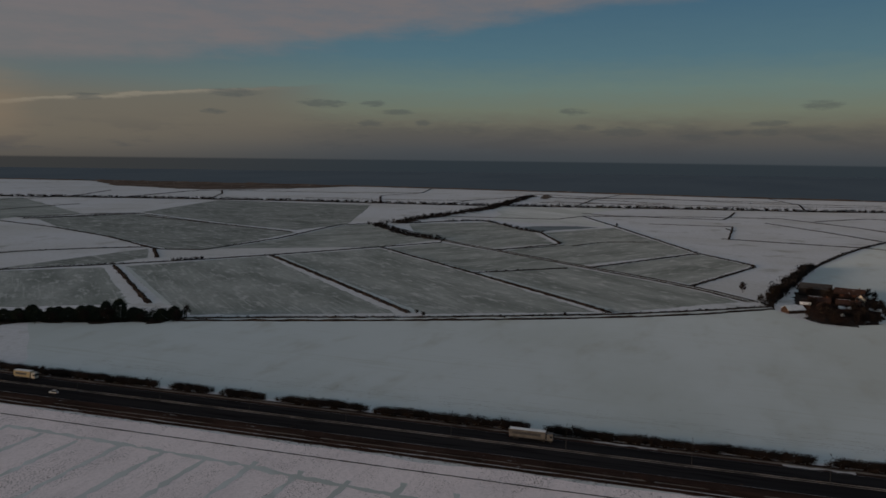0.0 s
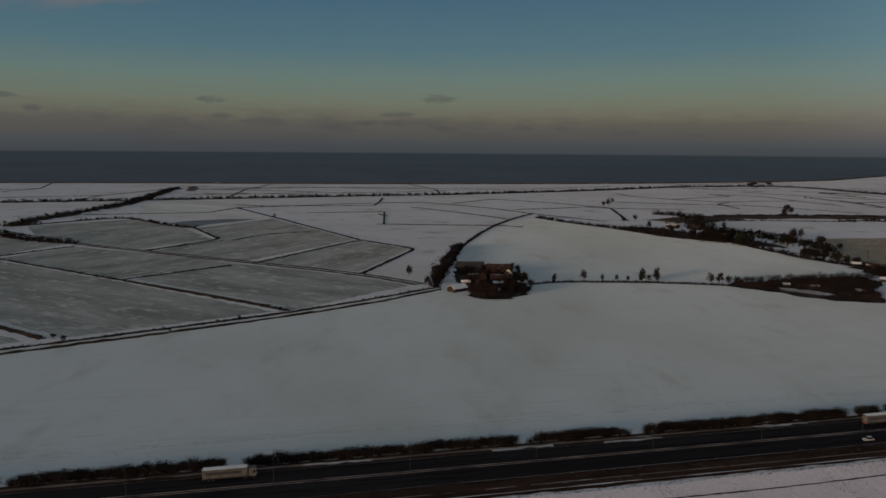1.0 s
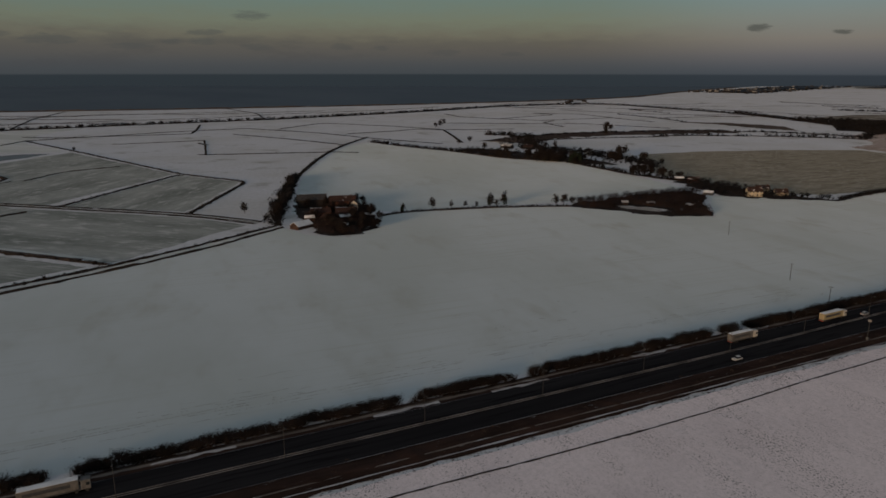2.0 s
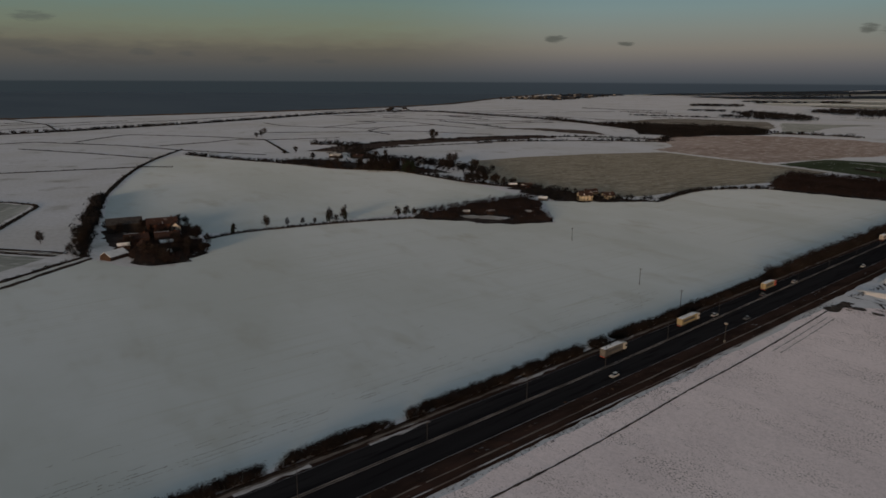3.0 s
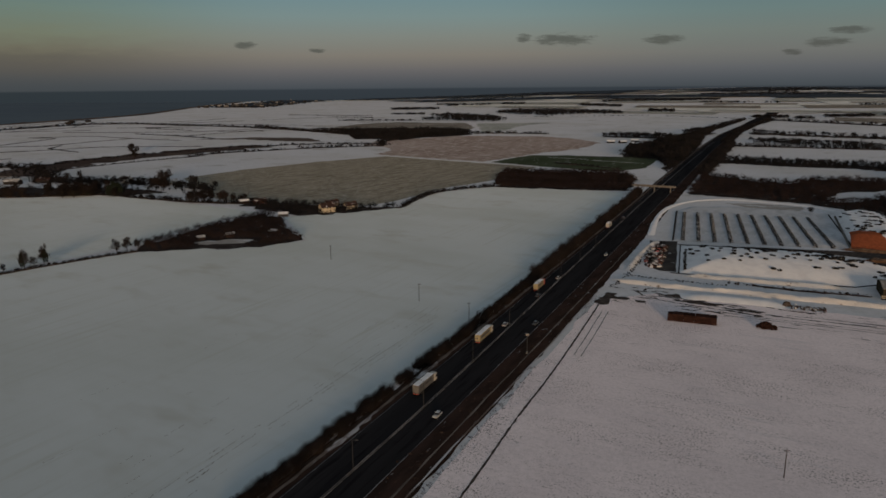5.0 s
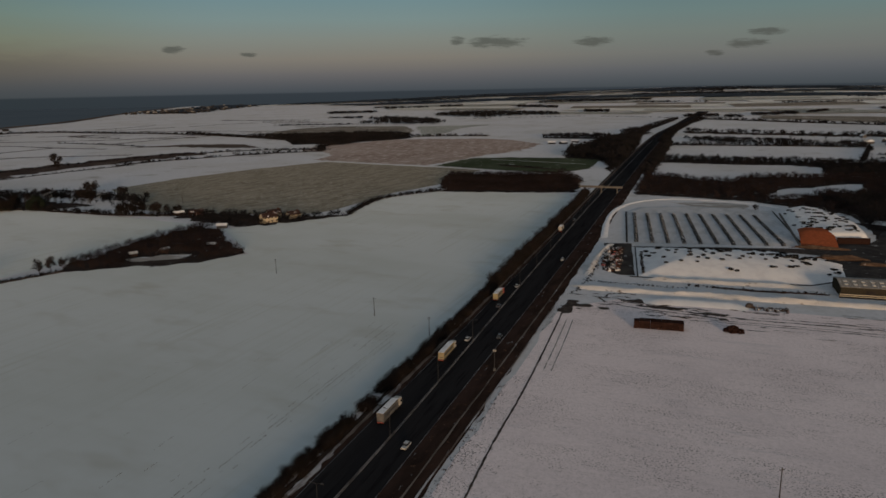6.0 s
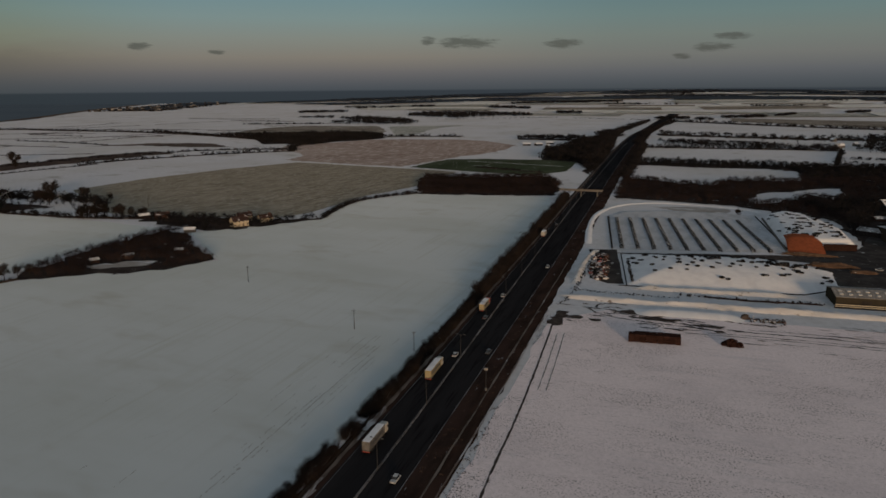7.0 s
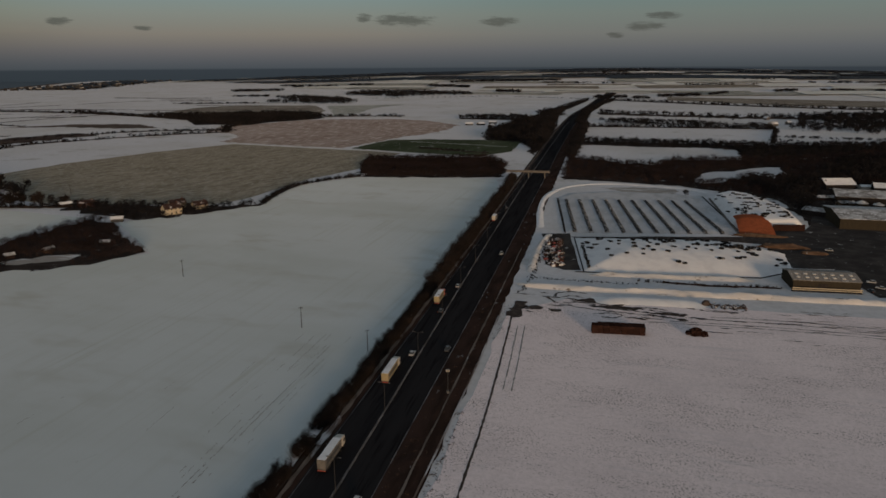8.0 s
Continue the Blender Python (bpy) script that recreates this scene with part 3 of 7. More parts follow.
def shrub_arrays(seed, tall, wide, twigs=260, size=0.5):
    rng = np.random.default_rng(seed)
    stems, tips = [], []
    for i in range(7):
        a, r = i * 0.9 + rng.normal() * 0.2, wide * rng.uniform(0.15, 0.8)
        tip = np.array([math.cos(a) * r, math.sin(a) * r, tall * rng.uniform(0.60, 0.92)])
        stems.append(stick((tip[0] * 0.2, tip[1] * 0.2, -0.1), tip, 0.05, 0.02, 3))
        tips += [tip, tip * (0.8, 0.8, 0.6), tip * (0.9, 0.9, 0.3)]
    return joined(stems + [blades(rng, tips, np.array([wide * 0.22, wide * 0.22, tall * 0.12]), twigs, size, 0.35)])


# models of unit height, for wide scattering
SHRUBS = [shrub_arrays(s, 1.0, 0.8, 46, 0.32) for s in range(6)]
LOWSHRUBS = [blades(np.random.default_rng(s), [(0, 0, 0.3), (0.4, 0.2, 0.3), (-0.4, 0.1, 0.4), (0.1, -0.4, 0.5)], np.array([0.3, 0.3, 0.2]), 26, 0.45, 0.5) for s in range(5)]
FARTREES = [far_tree(40 + s) for s in range(6)]
FINETREES = [far_tree(50 + s, 84, 0.17, 0.35) for s in range(6)]
THICKETS = [far_tree(80 + s, 150, 0.125, 0.32) for s in range(6)]
BELTTREES = [far_tree(60 + s, 40, 0.25, 0.6) for s in range(6)]


def scatter(name, spots, low, high, kinds, material, label, category, seed=1, squash=1.0):
    """Many plants joined into one piece of vegetation. spots: places on the ground."""
    rng = np.random.default_rng(seed)
    pieces = []
    for x, y in spots:
        v, t = kinds[rng.integers(len(kinds))]
        h, a = rng.uniform(low, high), rng.uniform(0, 6.283)
        c, s = math.cos(a), math.sin(a)
        w = h * squash * rng.uniform(0.85, 1.2)
        pieces.append((np.stack([(v[:, 0] * c - v[:, 1] * s) * w + x, (v[:, 0] * s + v[:, 1] * c) * w + y, v[:, 2] * h + height(x, y)], 1), t))
    if pieces:
        verts, tris = joined(pieces)
        tagged(new(name, tri_mesh(name, verts, tris, material)), label, category, kind="stuff")


def inside(corners, spacing, seed):
    """Jittered places inside a polygon."""
    rng = np.random.default_rng(seed)
    c = np.array(corners, float)
    xs, ys = np.arange(c[:, 0].min(), c[:, 0].max(), spacing), np.arange(c[:, 1].min(), c[:, 1].max(), spacing)
    out = []
    for x in xs:
        for y in ys:
            px, py = x + rng.uniform(-0.5, 0.5) * spacing, y + rng.uniform(-0.5, 0.5) * spacing
            hit, j = False, len(c) - 1
            for i in range(len(c)):
                if (c[i, 1] > py) != (c[j, 1] > py) and px < (c[j, 0] - c[i, 0]) * (py - c[i, 1]) / (c[j, 1] - c[i, 1]) + c[i, 0]:
                    hit = not hit
                j = i
            if hit:
                out.append((px, py))
    return out


def beside(points, spacing, spread, seed, gaps=0.0, round_off=0.25):
    """Jittered places along a line; gaps: the share left out, in stretches."""
    rng = np.random.default_rng(seed)
    out = []
    for i, (x, y) in enumerate(smooth_line(points, spacing, round_off)):
        if gaps and noise.noise((x / 35, y / 35, seed)) * 0.5 + 0.5 < gaps:
            continue
        out.append((x + rng.normal() * spread, y + rng.normal() * spread))
    return out


# ---- ground, sea, fields ----
def build_ground():
    ys = np.unique(np.r_[np.linspace(-5300, -1500, 14), np.linspace(-1500, 2000, 50), np.linspace(2000, 5300, 40)])
    s = np.linspace(0, 1, 90)
    verts, faces = [], []
    for y in ys:
        x0 = shore(y)
        for k in s:
            x = x0 + (5300 - x0) * k
            verts.append((x, y, height(x, y) + (0.0 if k else -0.6)))
    n = len(s)
    for j in range(len(ys) - 1):
        for i in range(n - 1):
            faces.append((j * n + i, j * n + i + 1, (j + 1) * n + i + 1, (j + 1) * n + i))
    tagged(new("ground", mesh_of("ground", verts, faces, M_GROUND, True)), "wide flat farmland under thin snow", kind="structure")
    bm = bmesh.new()
    bmesh.ops.create_grid(bm, x_segments=4, y_segments=4, size=5600, matrix=Matrix.Translation((0, 0, -0.5)))
    tagged(new("water", bm_mesh("water", bm, M_SEA)), "dark grey open sea reaching the horizon", kind="structure")


build_ground()
ribbon("beach", [(shore(y) + 10, y) for y in (-2600, -2000, -1400, -700, 0, 500, 900, 1400, 2000, 2700, 3800)], 46, 0.12, M_MARSH,
       "brown shingle shore bank along the sea", wobble=0.1, step=30, crown=2.5)
patch("salt_marsh", [(-1640, -1380), (-1760, -1800), (-2050, -2150), (-2120, -1500), (-2140, -1050), (-1950, -1120)], 0.10, M_MARSH,
      "brown salt marsh along the shore", rag=14, step=40)

BIG = [(-19, -345), (-100, -430), (-150, -340), (-197, -205), (-252, -75), (-312, 52), (-280, 62), (-262, 85), (-290, 118), (-322, 133), (-326, 160),
       (-312, 225), (-284, 288), (-252, 315), (-200, 362), (-238, 398), (-276, 432), (-205, 512), (-216, 560), (-214, 610), (-177, 668), (-40, 684), (-26, 600), (-19, 340)]
patch("snow_field", BIG, 0.05, M_FIELD, "large smooth field under an even cover of snow")
patch("snow_field", [(-360, 72), (-430, 92), (-545, 130), (-720, 214), (-835, 280), (-860, 325), (-778, 348), (-712, 380), (-660, 393), (-601, 406), (-560, 434), (-533, 458), (-490, 458), (-400, 454),
                     (-310, 442), (-312, 400), (-304, 300), (-332, 150)], 0.045, M_FIELD, "smooth field under an even cover of snow")
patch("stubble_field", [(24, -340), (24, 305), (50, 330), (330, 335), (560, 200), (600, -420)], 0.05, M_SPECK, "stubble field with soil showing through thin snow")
FIELD_LAYER = itertools.count()


def pasture(corners, kind, inset=3.6):
    """A frosted field, drawn in from its ditches by a margin of snow."""
    patch("pasture", drawn_in(corners, inset), 0.02 + 0.004 * next(FIELD_LAYER), M_FROST[kind], "grey-green frosted grass field between snowy margins", rag=1.6, step=6.0)


pasture([(-254, -62), (-393, -200), (-484, -128), (-390, -12), (-332, 36)], 0)
pasture([(-205, -192), (-433, -438), (-540, -352), (-397, -204), (-255, -70)], 0)
pasture([(-180, -392), (-316, -540), (-432, -444), (-203, -206), (-150, -345)], 0)
pasture([(-168, -402), (-308, -550), (-252, -628), (-110, -520)], 0)
pasture([(-471, -97), (-626, 18), (-543, 70), (-398, -2)], 1)
pasture([(-476, -106), (-569, -208), (-663, -149), (-790, -192), (-920, -90), (-630, 16)], 1)
pasture([(-582, -222), (-660, -152), (-790, -200), (-822, -226), (-930, -300), (-850, -425), (-690, -360), (-648, -306)], 1)
pasture([(-433, -575), (-452, -532), (-655, -520), (-719, -690), (-838, -945), (-700, -1050), (-592, -893)], 2)
pasture([(-258, -640), (-442, -604), (-374, -550), (-325, -560)], 2)
pasture([(-860, -960), (-730, -690), (-680, -540), (-800, -505), (-1240, -640), (-1240, -1040)], 2)
for i, corners in enumerate(([(-404, -206), (-540, -344), (-616, -296), (-500, -138), (-458, -122)], [(-460, -530), (-580, -508), (-770, -510), (-820, -478), (-640, -312), (-545, -360)],
                [(-640, -1065), (-700, -1075), (-790, -1025), (-1110, -1500), (-900, -1700)])):
    patch("pasture", corners, 0.062 + 0.004 * i, M_FROST[1], "pasture with thin patchy snow between ditches")
patch("crop_field", [(-398, 484), (-553, 594), (-544, 695), (-505, 822), (-455, 918), (-352, 898), (-251, 879), (-190, 862), (-200, 800), (-196, 722), (-222, 640), (-230, 530), (-250, 505), (-330, 488)],
      0.06, M_CROP, "olive green winter crop with thin snow")
patch("brown_field", [(-600, 1086), (-631, 1197), (-578, 1271), (-537, 1364), (-364, 1409), (-284, 1377), (-205, 1284), (-207, 1191), (-221, 1108), (-246, 1066), (-263, 980), (-282, 905), (-355, 911),
                      (-439, 932), (-491, 940), (-496, 1011), (-532, 1051)], 0.06, M_BROWN, "brown stubble field with light snow", rag=6, step=8)
patch("green_field", [(-272, 900), (-253, 1014), (-197, 1033), (-113, 1040), (-58, 1034), (-57, 909), (-87, 851), (-153, 861), (-220, 884)], 0.065, M_DARKGREEN, "dark green crop field", rag=3, step=6)
ribbon("snow_stripe", [(-217, 997), (-140, 978), (-68, 959)], 2.6, 0.12, M_PALE, "line of snow along a crop row", wobble=0.4, step=5)
ribbon("snow_stripe", [(-190, 940), (-165, 936)], 2.0, 0.12, M_PALE, "line of snow along a crop row", wobble=0.4, step=5)
patch("olive_field", [(-961, 1470), (-994, 1698), (-959, 1780), (-846, 1824), (-721, 1842), (-614, 1641), (-570, 1500), (-814, 1440)], 0.06, M_OLIVEFIELD, "dark olive winter crop beside a wood", rag=5, step=10)
patch("frosted_field", [(-683, 1821), (-582, 1863), (-498, 1930), (-526, 1745), (-500, 1560), (-515, 1425), (-560, 1560)], 0.07, M_FROST[0], "pale green field with thin snow", rag=8, step=14)
patch("grey_field", [(237, 2450), (814, 2257), (709, 1934), (512, 1999), (224, 2247)], 0.9, M_OLIVEFIELD, "wide grey-brown field with little snow", rag=6, step=20)
patch("dark_field", [(-923, 1363), (-853, 1342), (-778, 1308), (-691, 1199), (-661, 1217), (-590, 1216), (-584, 1283), (-553, 1331), (-525, 1381), (-519, 1414), (-570, 1490), (-680, 1520), (-814, 1450), (-900, 1400)],
      0.075, M_FLOOR, "dark ground below a bare wood")
patch("scrub_ground", [(-1010, 1085), (-930, 1180), (-800, 1200), (-720, 1130), (-790, 1110), (-900, 1120)], 0.06, M_MARSH, "brown rough grass beside a wood", rag=8, step=10)

patch("pasture", [(-960, -300), (-1230, -350), (-1310, -360), (-1370, -90), (-1110, -170), (-930, -100)], 0.084, M_PALE, "pasture with thin patchy snow between ditches", rag=14, step=25)
patch("frozen_pond", [(-865, -234), (-894, -207), (-912, -157), (-908, -115), (-868, -143), (-835, -179), (-800, -195), (-811, -211)], 0.075, M_POND, "dark frozen flood water at a field corner", rag=2.5, step=6)
# ---- ditches, lanes and banks on the marsh ----
def ditch(line, wide=0.0, low=0.8, high=2.0):
    """A reed-lined drain, broader and taller where it lies far out on the marsh."""
    far = abs(line[0][0]) > 700
    ribbon("ditch", line, wide or (5.6 if far else 4.6), 0.10, M_DITCH, "dark reed-lined drainage ditch", wobble=0.25, step=9 if far else 5, crown=0.6, round_off=0.06)
    scatter("reeds", beside(line, 2.6 if not far else 5.0, 0.8, 5, 0.15, 0.06), low, high, LOWSHRUBS, M_FARTWIG, "dark dry reeds along a ditch", "reeds", 3, 1.0)


ditch([(-140, -352), (-172, -268), (-199, -190), (-250, -68), (-279, -14), (-318, 48)])
ditch([(-253, -633), (-323, -553), (-382, -492), (-437, -443), (-540, -360), (-618, -298)])
ditch([(-436, -443), (-308, -307), (-209, -203)])
ditch([(-543, -352), (-395, -201), (-256, -64)])
ditch([(-398, -200), (-458, -118)])
ditch([(-469, -97), (-627, 19), (-541, 72), (-393, -2)])
ditch([(-627, 19), (-929, -88), (-1122, -159)])
ditch([(-817, -193), (-795, -194), (-663, -147), (-571, -213)])
ditch([(-639, -1060), (-589, -896), (-518, -733), (-433, -588), (-447, -536), (-582, -514), (-770, -517), (-825, -481)])
ditch([(-692, -1070), (-789, -1018), (-844, -953), (-719, -690), (-662, -540)])
ditch([(-340, -729), (-365, -716), (-408, -669), (-448, -607)])
ditch([(-436, -595), (-376, -544)])
ditch([(-965, 84), (-930, 92)])
ditch([(-176, -396), (-314, -546)])
ditch([(-1183, 260), (-1298, 381), (-1157, 483), (-1037, 540)])
ditch([(-1223, 206), (-1073, 302), (-930, 352), (-798, 419)])
ditch([(-1104, 162), (-968, 230), (-846, 279)])
ditch([(-806, 62), (-790, 118), (-759, 242), (-737, 262)])
ditch([(-1027, 347), (-1041, 435), (-1067, 499), (-1026, 535), (-990, 669)])
ditch([(-1471, 761), (-1352, 745), (-1250, 790), (-1160, 852)])
ditch([(-1185, 616), (-1077, 794), (-1034, 882), (-869, 954)])
ditch([(-1402, 985), (-1308, 1079), (-1162, 1052), (-1021, 1050)])
ditch([(-1037, 540), (-920, 500), (-799, 457)])
ditch([(-989, 788), (-1103, 813), (-1146, 873)])
ditch([(-1566, 190), (-1606, 283), (-1651, 388), (-1700, 640), (-1800, 900)])
ditch([(-1794, 1293), (-2022, 1608), (-1777, 1469)])
ditch([(-1400, -200), (-1700, -180), (-1990, -120)])
ditch([(-1290, -640), (-1600, -760), (-1800, -700), (-2090, -760)])
ditch([(-1480, 300), (-1700, 330), (-1970, 300)])
ditch([(-1290, -500), (-1500, -480), (-1790, -364)])
ditch([(-1260, -1080), (-1500, -1200), (-1650, -1300)])
ditch([(-750, -1500), (-1180, -1450)])
ditch([(-1500, -300), (-1560, 0), (-1570, 190)])
ditch([(-1750, -360), (-1790, 0), (-1800, 300)])
ditch([(-1010, -420), (-1030, -200), (-1120, -160)])
ditch([(-1122, -159), (-1200, 60), (-1223, 206)])
ditch([(-1420, -900), (-1450, -640), (-1500, -480)])
ditch([(-1650, -1300), (-1700, -900), (-1800, -700)])
ditch([(-1250, 790), (-1330, 1000), (-1402, 985)])
ditch([(-1160, 852), (-1170, 960), (-1162, 1052)])
ditch([(-677, -1042), (-731, -1002), (-800, -967), (-826, -940)], 9, 2, 4)
ditch([(-1237, -1302), (-1400, -1330), (-1574, -1352), (-1858, -1165)], 12, 1.5, 3)
ditch([(-1172, -1423), (-1330, -1500), (-1486, -1570)], 8)
ditch([(-800, -907), (-716, -680), (-659, -532)])
ditch([(-808, -1234), (-900, -1230), (-993, -1222)])
ditch([(-797, 70), (-900, 84), (-1008, 98)], 3.0, 0.4, 1.0)
ditch([(-1008, 98), (-1006, 30), (-1004, -36)], 2.6, 0.4, 0.9)
ditch([(-1196, -167), (-1159, -115), (-1150, 0), (-1145, 96), (-1250, 120), (-1353, 139)])
ditch([(-1706, -258), (-1833, -18), (-1723, 193), (-1747, 525)])
for line, wide in (([(-1908, -368), (-1840, -230), (-1766, -85)], 16), ([(-1742, -314), (-1680, -150), (-1601, 6)], 14), ([(-1560, -269), (-1530, -140), (-1499, -10)], 10), ([(-1899, -330), (-1760, -315), (-1651, -309)], 24)):
    ribbon("grass_bank", line, wide, 0.11, M_MARSH, "brown grass bank between far pastures", wobble=0.3, step=12, crown=0.6)
ditch([(-643, -131), (-700, -98), (-724, -38)], 2.0, 0.3, 0.7)
ditch([(-572, -218), (-610, -173), (-646, -143)], 1.8, 0.3, 0.7)
rng_d = np.random.default_rng(11)
for k in range(9):                                   # winding creeks of the far marsh
    x, y, a = rng_d.uniform(-1900, -1050), rng_d.uniform(1050, 1800), rng_d.normal() * 0.25 + (1.57 if k % 4 else 0.3)
    line = [(x, y)]
    for _ in range(rng_d.integers(3, 7)):
        a += rng_d.normal() * 0.2
        x, y = x + math.cos(a) * rng_d.uniform(50, 120), y + math.sin(a) * rng_d.uniform(50, 120)
        if shore(y) + 60 < x < -930:
            line.append((x, y))
    if len(line) > 2:
        ditch(line, 3.6)
ribbon("lane", [(-838, -475), (-645, -308), (-573, -220), (-494, -127), (-389, 0), (-335, 40)], 6.5, 0.11, M_BROWNLANE, "muddy brown farm lane on a low bank", wobble=0.12)
for side in (-1, 1):
    ribbon("ditch", [(x - 3.4 * side, y + 3.4 * side) for x, y in ((-838, -475), (-645, -308), (-573, -220), (-494, -127), (-389, 0), (-335, 40))], 2.6, 0.13, M_DITCH, "dark drain beside a farm lane", wobble=0.3, step=5)
ribbon("snow_bank", [(-838, -475), (-645, -308), (-573, -220), (-494, -127), (-389, 0), (-335, 40)], 1.8, 0.16, M_PALE, "snowy crown of a farm lane", wobble=0.3)
ribbon("lane", [(-140, -346), (-196, -183), (-247, -62), (-276, -8), (-316, 50)], 2.2, 0.17, M_PALE, "muddy brown farm lane on a low bank", wobble=0.2)
ribbon("ditch", [(-136, -340), (-191, -180), (-242, -60), (-271, -6), (-311, 52)], 3.4, 0.10, M_DITCH, "dark reed-lined drainage ditch", wobble=0.3, crown=0.9)
ribbon("lane", [(-947, 354), (-838, 273), (-725, 207), (-547, 124), (-432, 85), (-365, 62), (-318, 50)], 5.0, 0.11, M_DITCH, "dark hedged lane through the snow", wobble=0.15)
ribbon("scrub_bank", [(-775, 515), (-795, 545), (-839, 653), (-838, 749), (-818, 836), (-809, 917), (-764, 1004)], 80, 0.11, M_SCRUB, "brown rough grass along a winding bank", wobble=0.15, step=12, crown=1.2)
ribbon("ditch", [(-318, 133), (-325, 153), (-315, 205), (-304, 245), (-286, 289)], 2.6, 0.10, M_DITCH, "dark hedge bottom below a row of trees", wobble=0.3, step=5, crown=0.7)
ribbon("farm_track", [(-475, 933), (-435, 925), (-352, 905), (-251, 885), (-162, 865), (-86, 846)], 4.0, 0.12, M_PALE, "pale snowy track between fields", wobble=0.1)
ribbon("snow_bank", [(-177, -380), (-312, -530)], 4, 0.09, M_PALE, "snow-covered strip beside a ditch", wobble=0.1)
ribbon("snow_bank", [(-434, -434), (-306, -299), (-212, -198)], 5, 0.09, M_PALE, "snow-covered strip beside a ditch", wobble=0.1)
ribbon("lane", [(-392, -197), (-330, -132), (-275, -78)], 3.2, 0.14, M_BROWNLANE, "muddy brown farm lane on a low bank", wobble=0.25)
ribbon("lane", [(-430, -432), (-308, -303), (-214, -206)], 2.6, 0.14, M_BROWNLANE, "muddy brown farm lane on a low bank", wobble=0.25)
ribbon("snow_bank", [(-398, -195), (-270, -68)], 5, 0.09, M_PALE, "snow-covered strip beside a ditch", wobble=0.1)


FAR_LAYER = itertools.count()


def far_patch(x, y, w, d, turn, material, label):
    """A distant field lying over the rolling land."""
    lift = 0.9 + 0.03 * next(FAR_LAYER)
    c, q = math.cos(radians(turn)), math.sin(radians(turn))
    n, verts, faces = 7, [], []
    for j in range(n):
        for i in range(n):
            u, v = (i / (n - 1) - 0.5) * w, (j / (n - 1) - 0.5) * d
            px, py = x + u * c - v * q, y + u * q + v * c
            verts.append((px, py, height(px, py) + lift))
    for j in range(n - 1):
        for i in range(n - 1):
            faces.append((j * n + i, j * n + i + 1, (j + 1) * n + i + 1, (j + 1) * n + i))
    tagged(new("far_field", mesh_of("far_field", verts, faces, material, True)), label, kind="structure")


rng_f = np.random.default_rng(23)
# far fields with less snow; their grey also stands for haze over the distance
for k in range(120):
    y = rng_f.uniform(2450, 4850)
    x = rng_f.uniform(-0.62, 0.5) * y + rng_f.normal() * 100
    if x < shore(y) + 900 or x < -1150 and y < 3900 or -700 < x < 60 and y < 2600:
        continue
    far_patch(x, y, rng_f.uniform(260, 800), rng_f.uniform(60, 200), rng_f.normal() * 9, (M_OLIVEFIELD, M_PALE, M_FROST[2], M_PALE, M_FROST[0], M_PALE)[k % 6], "distant winter field with little snow, greyed for haze")
# far woodland in the blue-grey haze tone
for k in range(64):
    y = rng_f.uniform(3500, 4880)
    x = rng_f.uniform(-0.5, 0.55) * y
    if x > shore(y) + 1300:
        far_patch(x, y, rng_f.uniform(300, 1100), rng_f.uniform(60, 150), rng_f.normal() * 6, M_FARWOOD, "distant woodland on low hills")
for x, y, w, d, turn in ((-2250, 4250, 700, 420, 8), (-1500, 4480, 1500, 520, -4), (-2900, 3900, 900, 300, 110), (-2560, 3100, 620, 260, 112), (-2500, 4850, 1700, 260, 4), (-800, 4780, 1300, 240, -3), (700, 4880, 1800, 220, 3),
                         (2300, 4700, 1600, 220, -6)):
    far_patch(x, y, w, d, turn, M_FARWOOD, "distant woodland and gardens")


# ---- the dual carriageway ----
def road_x(y):
    """The middle of the asphalt."""
    return float(np.interp(y, (150, 305, 443, 616, 905, 1300, 1600, 1754, 1900, 2221, 2700), (0, -1.0, -2.2, -4.5, -8, -11, -6, 4, 15, 27, 60)))


def median_x(y):
    """The central reservation, which draws towards the hedge side beyond the field."""
    return float(np.interp(y, (150, 205, 254, 305, 443, 616, 905, 1300, 1600), (0, -1, -2.2, -3.4, -6.4, -9.6, -12, -14, -6)))


def hedge_x(y):
    return float(np.interp(y, (300, 443, 616, 742, 905), (0, -1, -4, -8, -12)))


ROAD_Y = (-900, -500, 0, 400, 600, 750, 900, 1050, 1200, 1400, 1600, 1800, 1950, 2120, 2300, 2500, 2700)


def along(offset, y0=-900, y1=2700):
    return [(road_x(y) + offset, y) for y in ROAD_Y if y0 <= y <= y1]


ribbon("verge", along(-12.6), 6.2, 0.10, M_VERGE, "brown grass verge below a hedge", step=5, wobble=0.04)
ribbon("verge", along(16.3), 12.4, 0.10, M_VERGE, "wide brown grass verge with streaks of snow", step=5, wobble=0.05, crown=0.3)
ribbon("road", along(0), 21.4, 0.16, M_ASPHALT, "dark wet asphalt of a dual carriageway", step=20)
ribbon("slush_edge", along(10.7), 0.25, 0.20, M_SLUSH, "grey frozen slush along the road edge", step=4, wobble=0.15)
ribbon("edge_line", along(-10.2), 0.14, 0.20, M_SLUSH, "worn white edge line", step=20)
ribbon("trodden_strip", along(-12.9), 1.3, 0.26, M_PALEVERGE, "pale trodden strip along the verge", step=4, wobble=0.3)
ribbon("ditch", along(-14.5), 0.7, 0.22, M_DITCH, "narrow dark ditch in front of the hedge", step=4, wobble=0.4)
ribbon("snow_streak", [(17.0, -330), (17.0, 150), (17.0, 270), (16.6, 420)], 0.6, 0.46, M_PALEVERGE, "streak of old snow on the verge", step=7, wobble=0.4)
